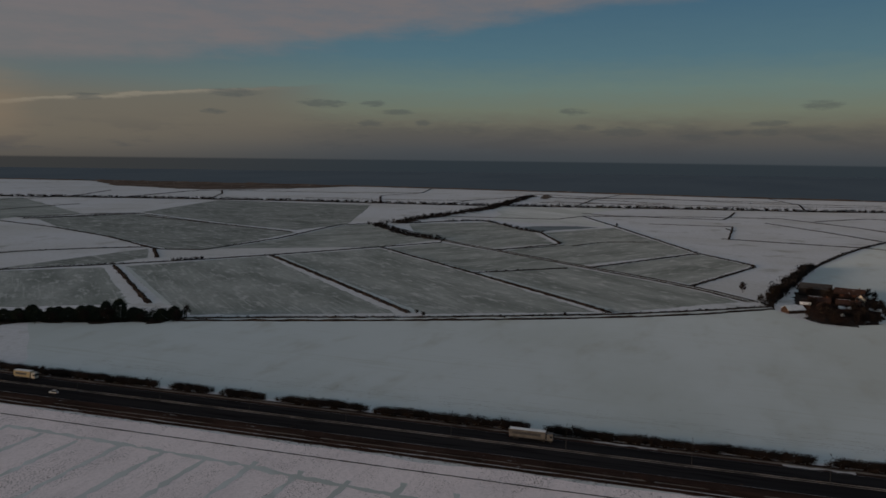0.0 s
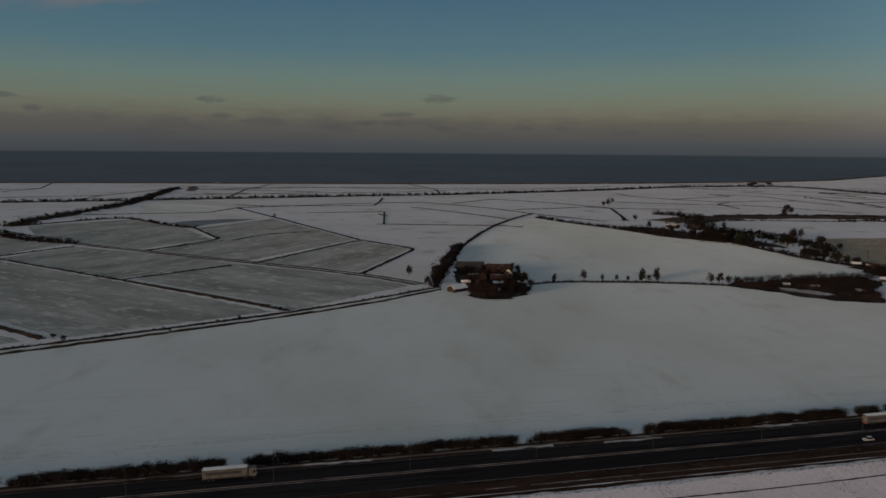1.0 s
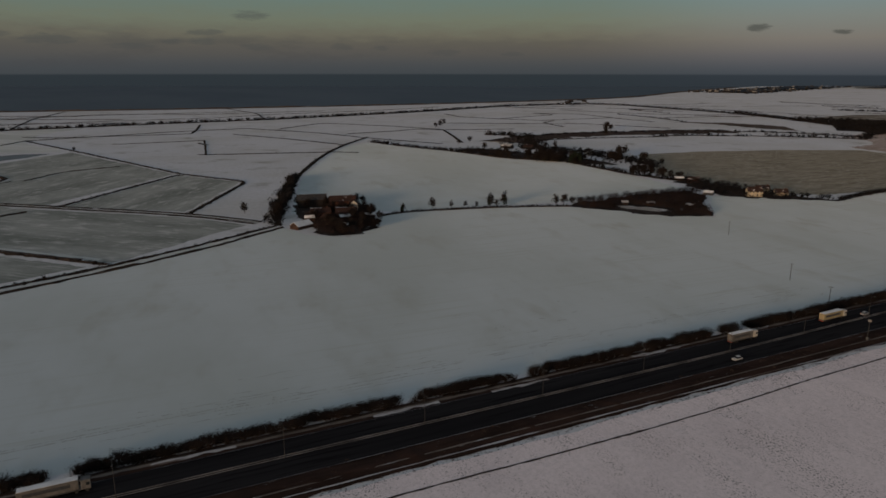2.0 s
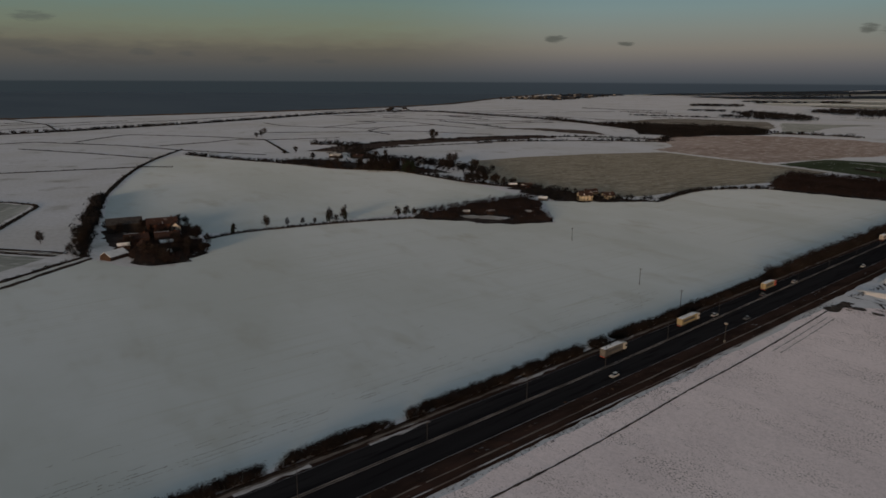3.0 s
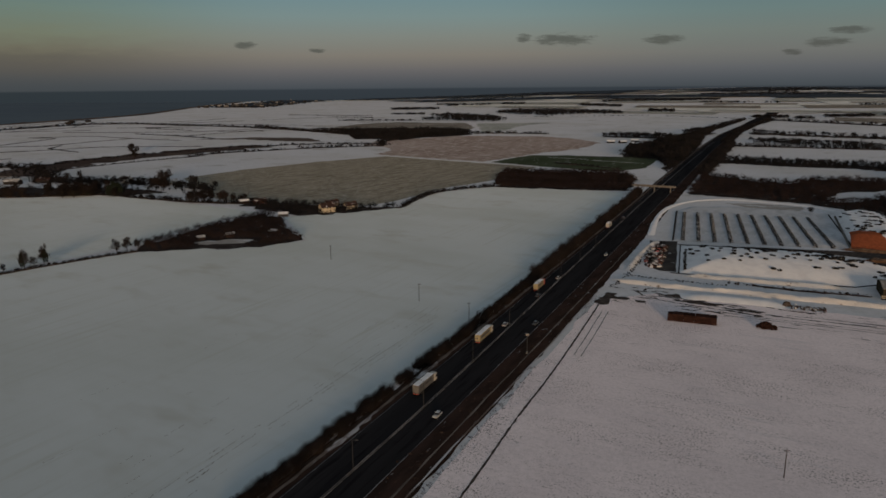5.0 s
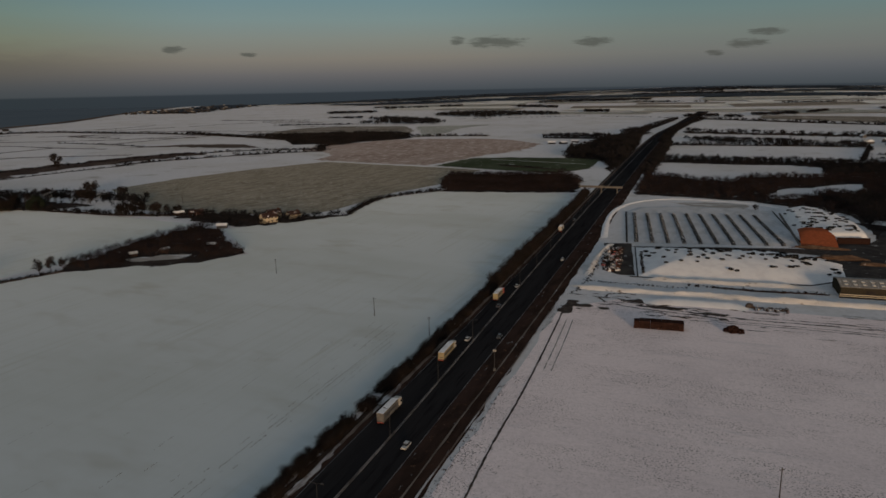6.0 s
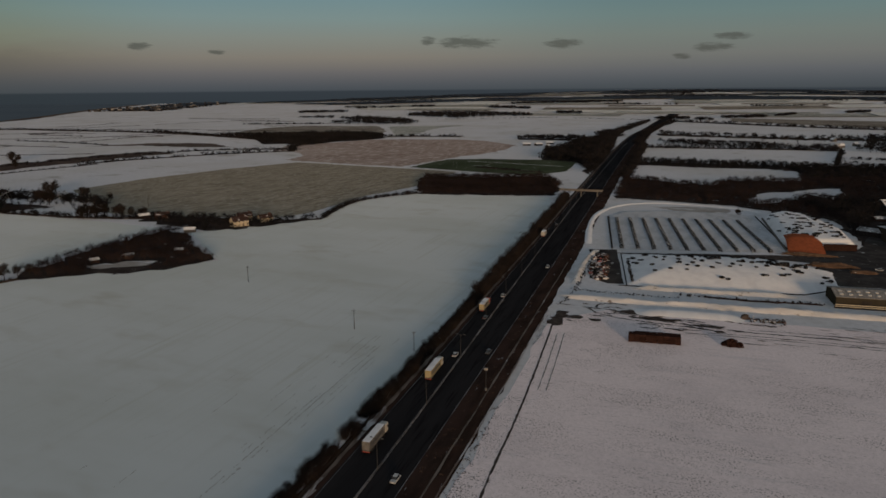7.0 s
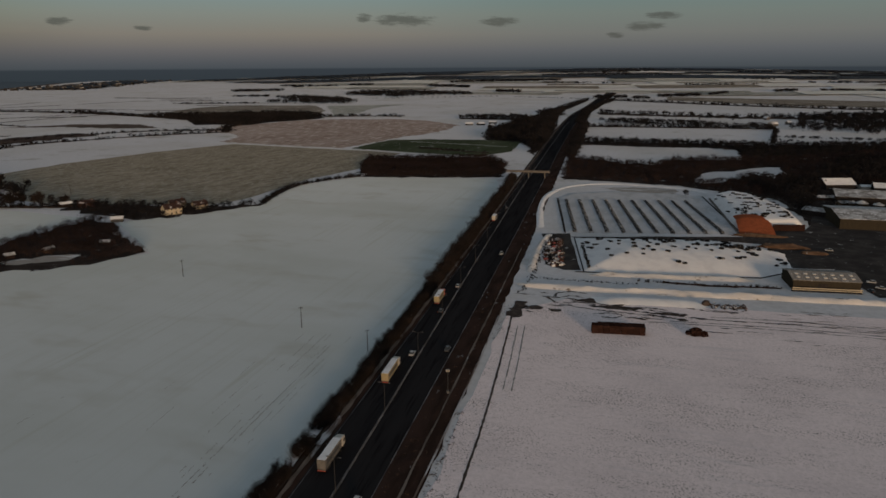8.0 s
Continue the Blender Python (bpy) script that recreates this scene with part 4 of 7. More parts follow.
ribbon("snow_streak", [(20.4, -330), (20.4, 120), (21.6, 209), (21.4, 320)], 0.55, 0.38, M_STREAK, "streak of old snow on the verge", step=7, wobble=0.4)
scatter("grass_tufts", beside([(23.0, -330), (23.0, 0), (23.4, 160), (23.6, 320)], 0.6, 0.8, 4, 0.35), 0.12, 0.4, LOWSHRUBS, M_TUFT, "dead brown grass tufts between verge and field", "grass", 5, 1.6)
scatter("grass_tufts", beside([(27.0, -100), (27.0, 100), (27.0, 300)], 1.0, 1.6, 14, 0.5), 0.1, 0.3, LOWSHRUBS, M_TUFT, "dead grass pushing through snow at the field edge", "grass", 15, 1.6)
scatter("grass_tufts", beside([(15.0, -330), (15.0, 0), (15.4, 330)], 0.9, 2.2, 6, 0.1), 0.3, 0.8, LOWSHRUBS, M_TUFT, "dead brown grass on the road verge", "grass", 7, 1.2)


for side, y0, y1 in ((-10.8, 52, 78), (-13.0, 118, 148), (-13.4, 178, 200), (-12.0, 8, 34), (-12.6, -60, -30)):
    ribbon("snow_streak", [(road_x(y) + side, y) for y in range(y0, y1, 6)], 1.6, 0.30, M_STREAK, "patch of old snow and pale grass below the hedge", step=3, wobble=0.5)


def build_median():
    y0, y1 = -420, 1400
    rail = thing("crash_barrier", 0, 0, 0.16, 0, "frosted kerb and steel rail along the central reservation", "barrier")
    verts, faces = [], []
    ys = np.arange(y0, y1, 20)
    for y in ys:
        x = median_x(y)
        verts += [(x - 0.13, y, 0.02), (x - 0.10, y, 0.12), (x + 0.10, y, 0.12), (x + 0.13, y, 0.02)]
    for i in range(len(ys) - 1):
        for k in range(3):
            faces.append((4 * i + k, 4 * i + k + 1, 4 * i + k + 5, 4 * i + k + 4))
    kerb = new("kerb", mesh_of("kerb", verts, faces, M_BARRIER))
    verts, faces = [], []
    for y in ys:
        x = median_x(y)
        verts += [(x - 0.05, y, 0.56), (x - 0.08, y, 0.74), (x + 0.08, y, 0.74), (x + 0.05, y, 0.56)]
    for i in range(len(ys) - 1):
        for k in range(4):
            faces.append((4 * i + k, 4 * i + (k + 1) % 4, 4 * i + 4 + (k + 1) % 4, 4 * i + 4 + k))
    beam = new("rail", mesh_of("rail", verts, faces, M_BARRIER))
    pieces = [stick((median_x(y), y, 0), (median_x(y), y, 0.6), 0.06, 0.06, 4) for y in range(y0, y1, 5)]
    posts = tagged(new("posts", tri_mesh("posts", *joined(pieces), M_STEEL)), kind="stuff")
    for ob in (kerb, beam, posts):
        ob.parent = rail


build_median()


def street_lamp():
    lamp = thing("street_lamp", 0, 21, 0.3, 0, "tall grey double-armed road lamp in the median", "street lamp", "lamps along the median")
    part("pole", rod(bmesh.new(), (0, 0, -0.2), (0, 0, 9.9), 0.10, 0.06, 8), M_STEEL, lamp)
    part("base", rod(bmesh.new(), (0, 0, -0.2), (0, 0, 1.1), 0.19, 0.18, 8), M_STEEL, lamp)
    for s in (-1, 1):
        part("arm", rod(bmesh.new(), (0, 0, 9.8), (1.5 * s, 0, 10.1), 0.06, 0.05), M_STEEL, lamp)
        part("lantern", box(bmesh.new(), min(1.3 * s, 2.1 * s), max(1.3 * s, 2.1 * s), -0.17, 0.17, 10.02, 10.22, 0.05), M_LAMPHEAD, lamp)
    return lamp


LAMP = street_lamp()
for k in range(-8, 17):
    if k:
        y = 21 + 45.3 * k
        copy_thing(LAMP, pose(median_x(y), y, 0.3))


def wooden_pole(x, y, tall, label):
    pole = thing("utility_pole", x, y, 0.05, 35, label, "pole", "line of wooden poles")
    part("post", rod(bmesh.new(), (0, 0, -0.3), (0, 0, tall), 0.17, 0.11, 8), M_POST, pole)
    part("crossarm", box(bmesh.new(), -0.9, 0.9, -0.06, 0.06, tall - 0.7, tall - 0.55), M_POST, pole)
    for k in (-0.75, 0, 0.75):
        part("insulator", rod(bmesh.new(), (k, 0, tall - 0.55), (k, 0, tall - 0.35), 0.05, 0.04, 6), M_LAMPHEAD, pole)


for x, y, tall in ((-152, 323, 9.5), (-59, 267, 9.5), (-23, 249, 9), (113, 160, 9.0), (-388, 520, 9)):
    wooden_pole(x, y, tall, "dark wooden utility pole standing in the snow")


def camera_mast(x, y, tall):
    m = thing("traffic_mast", x, y, 0.25, 20, "tall grey roadside mast with a pale cabinet head", "mast")
    part("post", rod(bmesh.new(), (0, 0, -0.3), (0, 0, tall), 0.16, 0.12, 8), M_STEEL, m)
    part("head", box(bmesh.new(), -0.7, 0.7, -0.4, 0.4, tall - 0.2, tall + 0.6, 0.12), M_GREYROOF, m, "pale rounded cabinet")
    part("bracket", box(bmesh.new(), -0.5, 0.5, -0.12, 0.12, tall - 0.5, tall - 0.2), M_STEEL, m)
    part("base_box", box(bmesh.new(), -0.45, 0.45, -0.35, 0.35, -0.2, 1.2, 0.05), M_LAMPHEAD, m)


camera_mast(16.2, 219, 8.4)


def overbridge():
    b = thing("overbridge", -12, 698, 0, 0, "pale concrete bridge over the dual carriageway", "bridge")
    part("deck", box(bmesh.new(), -21, 22, -2.2, 2.2, 5.3, 5.9, 0.1), M_CONCRETE, b)
    for y in (-2.1, 2.1):
        part("parapet", box(bmesh.new(), -21, 22, y - 0.12, y + 0.12, 5.9, 6.9), M_CONCRETE, b)
    for x in (-16, 1, 17):
        part("pier", box(bmesh.new(), x - 0.4, x + 0.4, -1.8, 1.8, -0.1, 5.3), M_CONCRETE, b)


overbridge()


# ---- vehicles ----
def wheels(parent, spots, r, x):
    for y in spots:
        for s in (-1, 1):
            w = part("wheel", rod(bmesh.new(), (s * (x - 0.3), y, r), (s * x, y, r), r, r, 12), M_TYRE, parent)
            part("rim", rod(bmesh.new(), (s * (x - 0.05), y, r), (s * (x + 0.01), y, r), r * 0.5, r * 0.5, 10), M_STEEL, w)


def lorry(x, y, turn, body_paint, cab_paint, label, length=13.6):
    v = thing("lorry", x, y, 0.17, turn, label, "lorry", "traffic on the dual carriageway")
    part("trailer", box(bmesh.new(), -1.27, 1.27, -length / 2 - 1.5, length / 2 - 1.5, 1.15, 4.0, 0.06), body_paint, v)
    part("roof_snow", box(bmesh.new(), -1.2, 1.2, -length / 2 - 1.4, length / 2 - 1.6, 4.0, 4.05), M_ROOFSNOW, v, "thin snow on the trailer roof")
    part("chassis", box(bmesh.new(), -1.1, 1.1, -length / 2 - 1.4, length / 2 + 1.2, 0.7, 1.15), M_CARDARK, v)
    part("rear_door", box(bmesh.new(), -1.2, 1.2, -length / 2 - 1.54, -length / 2 - 1.5, 1.25, 3.9), body_paint, v)
    part("side_panel", box(bmesh.new(), 1.27, 1.30, -length / 2 - 0.2, length / 2 - 3.5, 2.2, 3.2), M_CARDARK, v, "dark lettering band as plain bar")
    part("bumper", box(bmesh.new(), -1.2, 1.2, -length / 2 - 1.5, -length / 2 - 1.35, 0.55, 0.75), M_TRUCKRED, v)
    f = length / 2
    cab = part("cab", box(bmesh.new(), -1.24, 1.24, f - 1.0, f + 1.4, 0.8, 3.5, 0.12), cab_paint, v)
    part("windscreen", box(bmesh.new(), -1.1, 1.1, f + 1.38, f + 1.43, 1.9, 3.0), M_PANE, cab)
    for s in (-1, 1):
        part("side_window", box(bmesh.new(), s * 1.235 - 0.02, s * 1.235 + 0.02, f + 0.2, f + 1.1, 1.9, 2.8), M_PANE, cab)
    wheels(v, (-f + 0.6, -f + 1.9, f - 2.2, f + 0.4), 0.5, 1.22)


def car(x, y, turn, paint, label, long=4.4, tall=1.5):
    v = thing("car", x, y, 0.17, turn, label, "car", "traffic on the dual carriageway")
    bm = box(bmesh.new(), -0.9, 0.9, -long / 2, long / 2, 0.3, 0.85, 0.12)
    part("body", bm, paint, v)
    bm = bmesh.new()
    box(bm, -0.78, 0.78, -long * 0.36, long * 0.2, 0.85, tall)
    for q in bm.verts:
        if q.co.z > 1:
            q.co.x *= 0.85
            q.co.y = q.co.y * 0.75 - 0.1
    cabin = part("cabin", bm, M_PANE, v, "dark glazed cabin")
    part("roof", box(bmesh.new(), -0.66, 0.66, -long * 0.31, long * 0.09, tall - 0.02, tall + 0.04, 0.02), paint, cabin)
    for s in (-1, 1):
        part("headlight", box(bmesh.new(), s * 0.65 - 0.15, s * 0.65 + 0.15, long / 2 - 0.04, long / 2 + 0.02, 0.6, 0.75), M_LAMPHEAD, v)
        part("tail_light", box(bmesh.new(), s * 0.7 - 0.12, s * 0.7 + 0.12, -long / 2 - 0.02, -long / 2 + 0.04, 0.62, 0.78), M_TRUCKRED, v)
    wheels(v, (-long * 0.3, long * 0.3), 0.32, 0.88)


lorry(-7.4, 230, 1.5, M_TRUCKYELLOW, M_TRUCKWHITE, "long yellow box lorry lit by the low sun")
lorry(-9.6, 315, 1.2, M_TRUCKYELLOW, M_TRUCKRED, "yellow box lorry with a red cab", 11)
lorry(-7.2, 172, 0.5, M_TRUCKGREY, M_TRUCKWHITE, "grey dirty box lorry", 12.5)
lorry(-12.4, 497, 1.0, M_TRUCKWHITE, M_TRUCKWHITE, "small pale box lorry", 8)
lorry(-7.6, -84, 0, M_TRUCKGREY, M_TRUCKGREY, "long grey lorry with snow on its roof", 14.5)
lorry(-7.6, -334, 0, M_TRUCKYELLOW, M_TRUCKWHITE, "yellow box lorry in the far lane", 10)
for x, y, turn, paint, label in ((-4.8, 249, 1, M_CARWHITE, "small white car in the outer lane"), (-5.4, 337, 1, M_CARWHITE, "white car passing a lorry"), (-5.2, 299, 1, M_CARDARK, "dark car beside a lorry"),
                                 (7.6, 256, 180, M_CARDARK, "dark car coming the other way"), (6.6, 404, 181, M_CARWHITE, "silver car coming the other way"), (7.0, 153, 180, M_CARWHITE, "pale car coming the other way"),
                                 (-10, 540, 1, M_CARDARK, "dark car far down the road"), (6.0, -304, 180, M_CARWHITE, "pale car near the hedge end")):
    car(x, y, turn, paint, label)


# ---- trees: models, then copies ----
def tree_model(name, arrays, crown_material, label, category):
    t = thing(name, 0, -3000, 0, 0, label, category)
    for piece, (v, f), m in (("trunk", arrays[0], M_BARK), ("crown", arrays[1], crown_material)):
        ob = new(piece, tri_mesh(piece, v, f, m))
        ob.parent = t
    return t


def plant_copies(models, spots, group, label=""):
    """Copies of unit-tall models: x, y, height in metres, width to height."""
    rng = np.random.default_rng(len(spots) * 13 + len(group))
    for x, y, h, w in spots:
        ob = copy_thing(models[rng.integers(len(models))], pose(x, y, height(x, y), 0, 0, rng.uniform(0, 360)))
        ob.scale = (h * w, h * w, h)
        tagged(ob, label, group=group)


BARE = [tree_model("bare_tree", tree_arrays(s, 1.0, 0.42, 2600, 0.082), M_TWIG, "leafless broad tree with a dense twiggy crown", "tree") for s in (1, 2, 3, 7)]
FIRS = [tree_model("conifer", conifer_arrays(s, 1.0, 0.66, 560), M_NEEDLE, "dark evergreen tree", "tree") for s in (4, 5)]
ROW = [(-325.5, 153, 6.5, .7), (-328, 180, 8, .9), (-323, 195, 5.5, .7), (-321, 207, 5, .8), (-318, 216, 4.5, .8), (-316, 228, 9.5, .75), (-314.5, 240, 10, .7),
       (-316, 234, 5, 1), (-296, 280, 8, .9), (-294, 287, 8.5, .9), (-291, 293, 7, .9), (-289, 300, 6, 1), (-376, 38, 8, .9)]
plant_copies(BARE, [(x, y, h * 1.2, w) for x, y, h, w in ROW], "row of trees along a field edge", "bare tree in a sparse row along a snowy field")
plant_copies(FIRS, [(-316.5, 227, 8.5, .3), (-314, 241, 9, .3), (-325.5, 152, 5.5, .4)], "row of trees along a field edge", "dark ivy-clad tree in a sparse row")
BUSHES = [(-201, -190, 4, 1.2), (-210, -198, 3, 1.4), (-224, -117, 2.5, 1.4), (-236, -96, 3, 1.3), (-256, -71, 3.5, 1.2), (-384, -196, 2.5, 1.4), (-230, -105, 2, 1.4), (-214, -135, 2, 1.4)]
plant_copies(BARE, BUSHES, "bushes along a ditch", "low dark bush beside a ditch")
plant_copies(BARE, [(-601, 408, 12, 1.1), (-590, 414, 11, 1.1), (-571, 431, 13, 1.1), (-557, 440, 14, 1.1), (-560, 455, 14, 1.1), (-544, 450, 13, 1.1), (-548, 470, 13, 1.1), (-530, 468, 15, 0.7), (-507, 456, 10, 1), (-493, 507, 15, 1.1), (-404, 458, 12, 1.1), (-396, 462, 12, 1.1), (-387, 478, 10, 1.1), (-792, 732, 17, 0.9), (-575, 450, 13, 1.1), (-585, 440, 12, 1.1), (-1150, 598, 13, 0.8), (-905, 828, 15, 0.9), (-560, 566, 14, 0.9), (-556, 575, 13, 0.9)], "single trees in the fields", "bare tree standing at a field edge")
plant_copies(BARE, [(-505, 560, 11, 1), (-495, 556, 11, 1), (-455, 545, 9, 1), (-640, 520, 15, 0.6), (-648, 510, 13, 0.8), (-930, -88, 6, 1), (-590, 540, 9, 1), (-150, -345, 8, 1), (-335, 46, 7, 1), (130, 624, 6.5, 1.1), (-800, 470, 11, 0.9), (-780, 440, 9, 1), (-700, 440, 11, 1), (-640, 440, 12, 1), (-600, 450, 12, 1), (-570, 462, 11, 1), (-545, 468, 13, 0.8), (-515, 475, 12, 1), (-400, 478, 11, 1.1), (-385, 480, 10, 1.1)], "single trees in the fields", "bare tree standing at a field edge")
plant_copies(BARE, [(-362, 484, 9, 1)], "single trees in the fields", "bare tree standing at a field edge")
plant_copies(BARE, [(-605, 408, 13, .9), (-612, 412, 11, 1), (-543, 437, 15, 1.1), (-551, 430, 14, 1.1), (-540, 446, 15, 1.1), (-537, 456, 14, 1.1), (-556, 440, 14, 1.1), (-533, 449, 12, 1.1), (-517, 531, 17, 1.0), (-522, 524, 14, 1.0),
                    (-405, 464, 14, 1.0), (-399, 468, 13, 1.1), (-410, 460, 11, 1.0), (-393, 471, 12, 1.0), (-379, 476, 12, .9), (-373, 481, 8, 1.2), (-366, 484, 7, 1.2), (-886, 810, 17, 1.0), (-880, 815, 13, 1.0), (-1089, 560, 15, .9)],
             "single trees in the fields", "broad bare tree standing among garden hedges")
plant_copies(FIRS, [(-511, 459, 15, .45), (-508, 463, 13, .5), (-514, 456, 11, .5), (-546, 440, 11, .6), (-538, 452, 10, .7)], "single trees in the fields", "dark evergreen tree among garden hedges")
plant_copies(BARE, [(-1085, 548, 11, 1.0), (-372, 104, 10, .9), (-356, 104, 9, 1), (-350, 96, 9, 1), (-362, 126, 9, 1), (-346, 112, 8, 1), (-338, 98, 8, 1), (-374, 88, 9, .9), (-390, 84, 8, .9), (-380, 108, 8, .9)],
             "single trees in the fields", "bare tree close beside buildings")
HOLT = [(-137, -345, 9, .9), (-133, -352, 8, 1), (-127, -365, 8, 1), (-124, -378, 14, .6), (-120, -385, 13, .6), (-118, -392, 9, 1), (-115, -400, 10, .8), (-112, -408, 9, 1),
        (-108, -418, 9, 1), (-104, -428, 9, 1), (-101, -438, 8.5, 1), (-98, -447, 8, 1), (-130, -372, 8, 1), (-122, -400, 9, 1), (-116, -420, 8, 1), (-110, -436, 9, 1), (-95, -455, 7, 1)]
plant_copies(FIRS, HOLT, "dark trees at the field corner", "dense dark tree in a small holt")
plant_copies(BARE, [(x + 3, y + 4, h * 0.9, 1.1) for x, y, h, w in HOLT[::2]], "dark trees at the field corner", "bare tree in a small holt")
rng_f = np.random.default_rng(64)
plant_copies(BARE, [(-340 + 72 * u - 20 * v, 80 + 4 * u + 48 * v, rng_f.uniform(5.5, 9.5), rng_f.uniform(0.8, 1.15)) for u, v in rng_f.uniform(0, 1, (24, 2))],
             "trees round the farmstead", "bare tree crowding round farm buildings")
plant_copies(BARE, [(-352, 58, 10, .8), (-360, 62, 11, .7), (-372, 66, 9, .8), (-340, 55, 8, .9), (-376, 131, 10, .8), (-370, 135, 9, .8), (-384, 72, 8, .8), (-346, 128, 8, .9)],
             "trees round the farmstead", "bare tree crowding round farm buildings")
for ob in (*BARE, *FIRS):
    for child in list(ob.children):
        bpy.data.objects.remove(child)
    bpy.data.objects.remove(ob)

# roadside hedge: separate shrubs with gaps where the camera passes nearest, joined beyond
SHRUB_MESH = [tri_mesh("shrub", *shrub_arrays(70 + s, 1.0, 0.70, 1100, 0.095), M_TWIG) for s in range(6)]
SHRUB_ARRAYS = [shrub_arrays(70 + s, 1.0, 0.75, 400, 0.155) for s in range(6)]


def hedge_of_shrubs(x, y0, y1, spacing, low, high, gap, group, label, seed):
    rng = np.random.default_rng(seed)
    y, rest = y0, []
    while y < y1:
        y += spacing * rng.uniform(0.6, 1.4)
        thick = noise.noise((3.1, y / 15, 2.0)) * 0.5 + 0.5 + (0.08 if y > 200 else 0)
        if thick < gap + (0.16 if y < 130 else 0) and rng.uniform() < (0.8 if y < 130 else 0.45) or 163 < y < 171 or 180 < y < 186:
            continue
        kind = rng.integers(6)
        h = low + (high - low) * min(1, max(-0.25, (thick - gap) * 4)) * rng.uniform(0.85, 1.1) * (0.72 if y < 40 else 0.86 if y < 130 else 1.0)
        m = pose(x + hedge_x(y) + rng.normal() * 0.8, y, 0.05, 0, 0, rng.normal() * 12 + (180 if rng.uniform() > 0.5 else 0)) @ Matrix.Diagonal((h * 1.0, h * 1.5, h, 1))
        if 40 < y < 290:
            ob = new("shrub", SHRUB_MESH[kind])
            ob.matrix_basis = m
            tagged(ob, label, "shrub", group)
        else:
            v, f = SHRUB_ARRAYS[kind]
            a = np.array(m)
            rest.append((v @ a[:3, :3].T + a[:3, 3], f))
    if rest:
        tagged(new("hedge", tri_mesh("hedge", *joined(rest), M_TWIG)), "dark bare hedge along the road", "hedge", kind="stuff")


hedge_of_shrubs(-16.7, -420, 690, 1.5, 1.9, 3.1, 0.20, "hedge between road and field", "dark bare shrub in the roadside hedge", 3)
hedge_of_shrubs(-18.9, -420, 690, 1.9, 1.7, 2.9, 0.24, "hedge between road and field", "low bare shrub at the field side of the hedge", 8)
hedge_of_shrubs(-19.0, 330, 690, 3.4, 3.5, 6.0, 0.30, "hedge between road and field", "tall bare shrub in the roadside hedge", 5)

# ---- woods and hedgerows, too many plants to count ----
CLEARINGS = [[(28, 848), (27, 930), (66, 968), (110, 958), (151, 942), (205, 972), (205, 912), (140, 862), (112, 815), (80, 818), (57, 845)],
             [(140, 704), (164, 765), (187, 778), (200, 786), (228, 818), (243, 813), (228, 738), (205, 762), (180, 712), (155, 698)]]
for corners in CLEARINGS:
    patch("snow_clearing", corners, 0.20, M_GROUND, "snow-covered clearing in the wood", rag=6, step=10)
patch("snow_clearing", [(-262, 322), (-236, 338), (-238, 350), (-256, 342), (-272, 326)], 0.20, M_THAW, "snow-covered clearing in the copse", rag=2, step=5)


def in_clearing(x, y):
    hit = -272 < x < -232 and 318 < y < 352 and abs(y - 334 - (x + 254) * 0.6) < 8
    for ring in CLEARINGS:
        odd, (ax, ay) = False, ring[-1]
        for bx, by in ring:
            if (ay > y) != (by > y) and x < (bx - ax) * (y - ay) / (by - ay) + ax:
                odd = not odd
            ax, ay = bx, by
        hit = hit or odd
    return hit


def wood(corners, spacing, low, high, label, seed, floor=True, kinds=FARTREES, squash=1.0, twig=M_FARTWIG, thin=-2.0):
    if floor:
        patch("wood_floor", corners, 0.08 + 0.004 * (seed - 11), M_FLOOR, "dark leaf litter under bare trees", rag=5, step=6)
    scatter("wood", [p for p in inside(corners, spacing, seed) if not in_clearing(*p) and noise.noise((p[0] / 45, p[1] / 45, seed)) > thin], low, high, kinds, twig, label, "wood", seed, squash)


COPSE = [(-286, 287), (-256, 307), (-221, 333), (-203, 362), (-240, 391), (-276, 428), (-300, 440), (-306, 400), (-305, 357), (-298, 301)]
wood(COPSE, 3.9, 2.6, 6.4, "bare copse with some snow on the ground", 11, kinds=THICKETS, squash=1.05, twig=M_COPSE, thin=-0.30)
wood([(-172, 668), (-203, 742), (-213, 806), (-75, 845), (-44, 787), (-38, 692)], 4.6, 4, 6.5, "low bare plantation with reddish twigs", 12, kinds=FINETREES, squash=1.2, twig=M_COPSE)
wood([(-923, 1363), (-853, 1342), (-778, 1308), (-691, 1199), (-661, 1217), (-590, 1216), (-584, 1283), (-553, 1331), (-525, 1381), (-519, 1414), (-570, 1490), (-680, 1520), (-814, 1450), (-900, 1400)], 8, 5, 11, "wide bare wood", 13, False)
wood([(22, 694), (18, 860), (60, 850), (200, 872), (300, 905), (470, 1050), (620, 960), (460, 700), (330, 640), (262, 720), (215, 700), (208, 606), (192, 626), (172, 644), (153, 658), (128, 675), (95, 683), (60, 689), (40, 694)],
     6.0, 3.5, 7.5, "dense dark bare woodland", 14, kinds=FINETREES, squash=1.2, twig=M_COPSE)
wood([(25, 1000), (25, 1050), (120, 1045), (290, 1035), (480, 1080), (700, 1090), (680, 1000), (470, 990), (210, 990), (120, 990)], 7, 5, 9, "belt of dark bare trees", 15)
wood([(40, 1365), (85, 1352), (180, 1312), (269, 1284), (329, 1274), (332, 1292), (270, 1305), (180, 1335), (90, 1380)], 7, 6, 13, "row of dark bare trees between fields", 16, False)
wood([(200, 1480), (330, 1420), (600, 1560), (560, 1760), (300, 1640)], 26, 2, 6, "scattered thorn bushes in a snowy pasture", 41, False, thin=0.05)
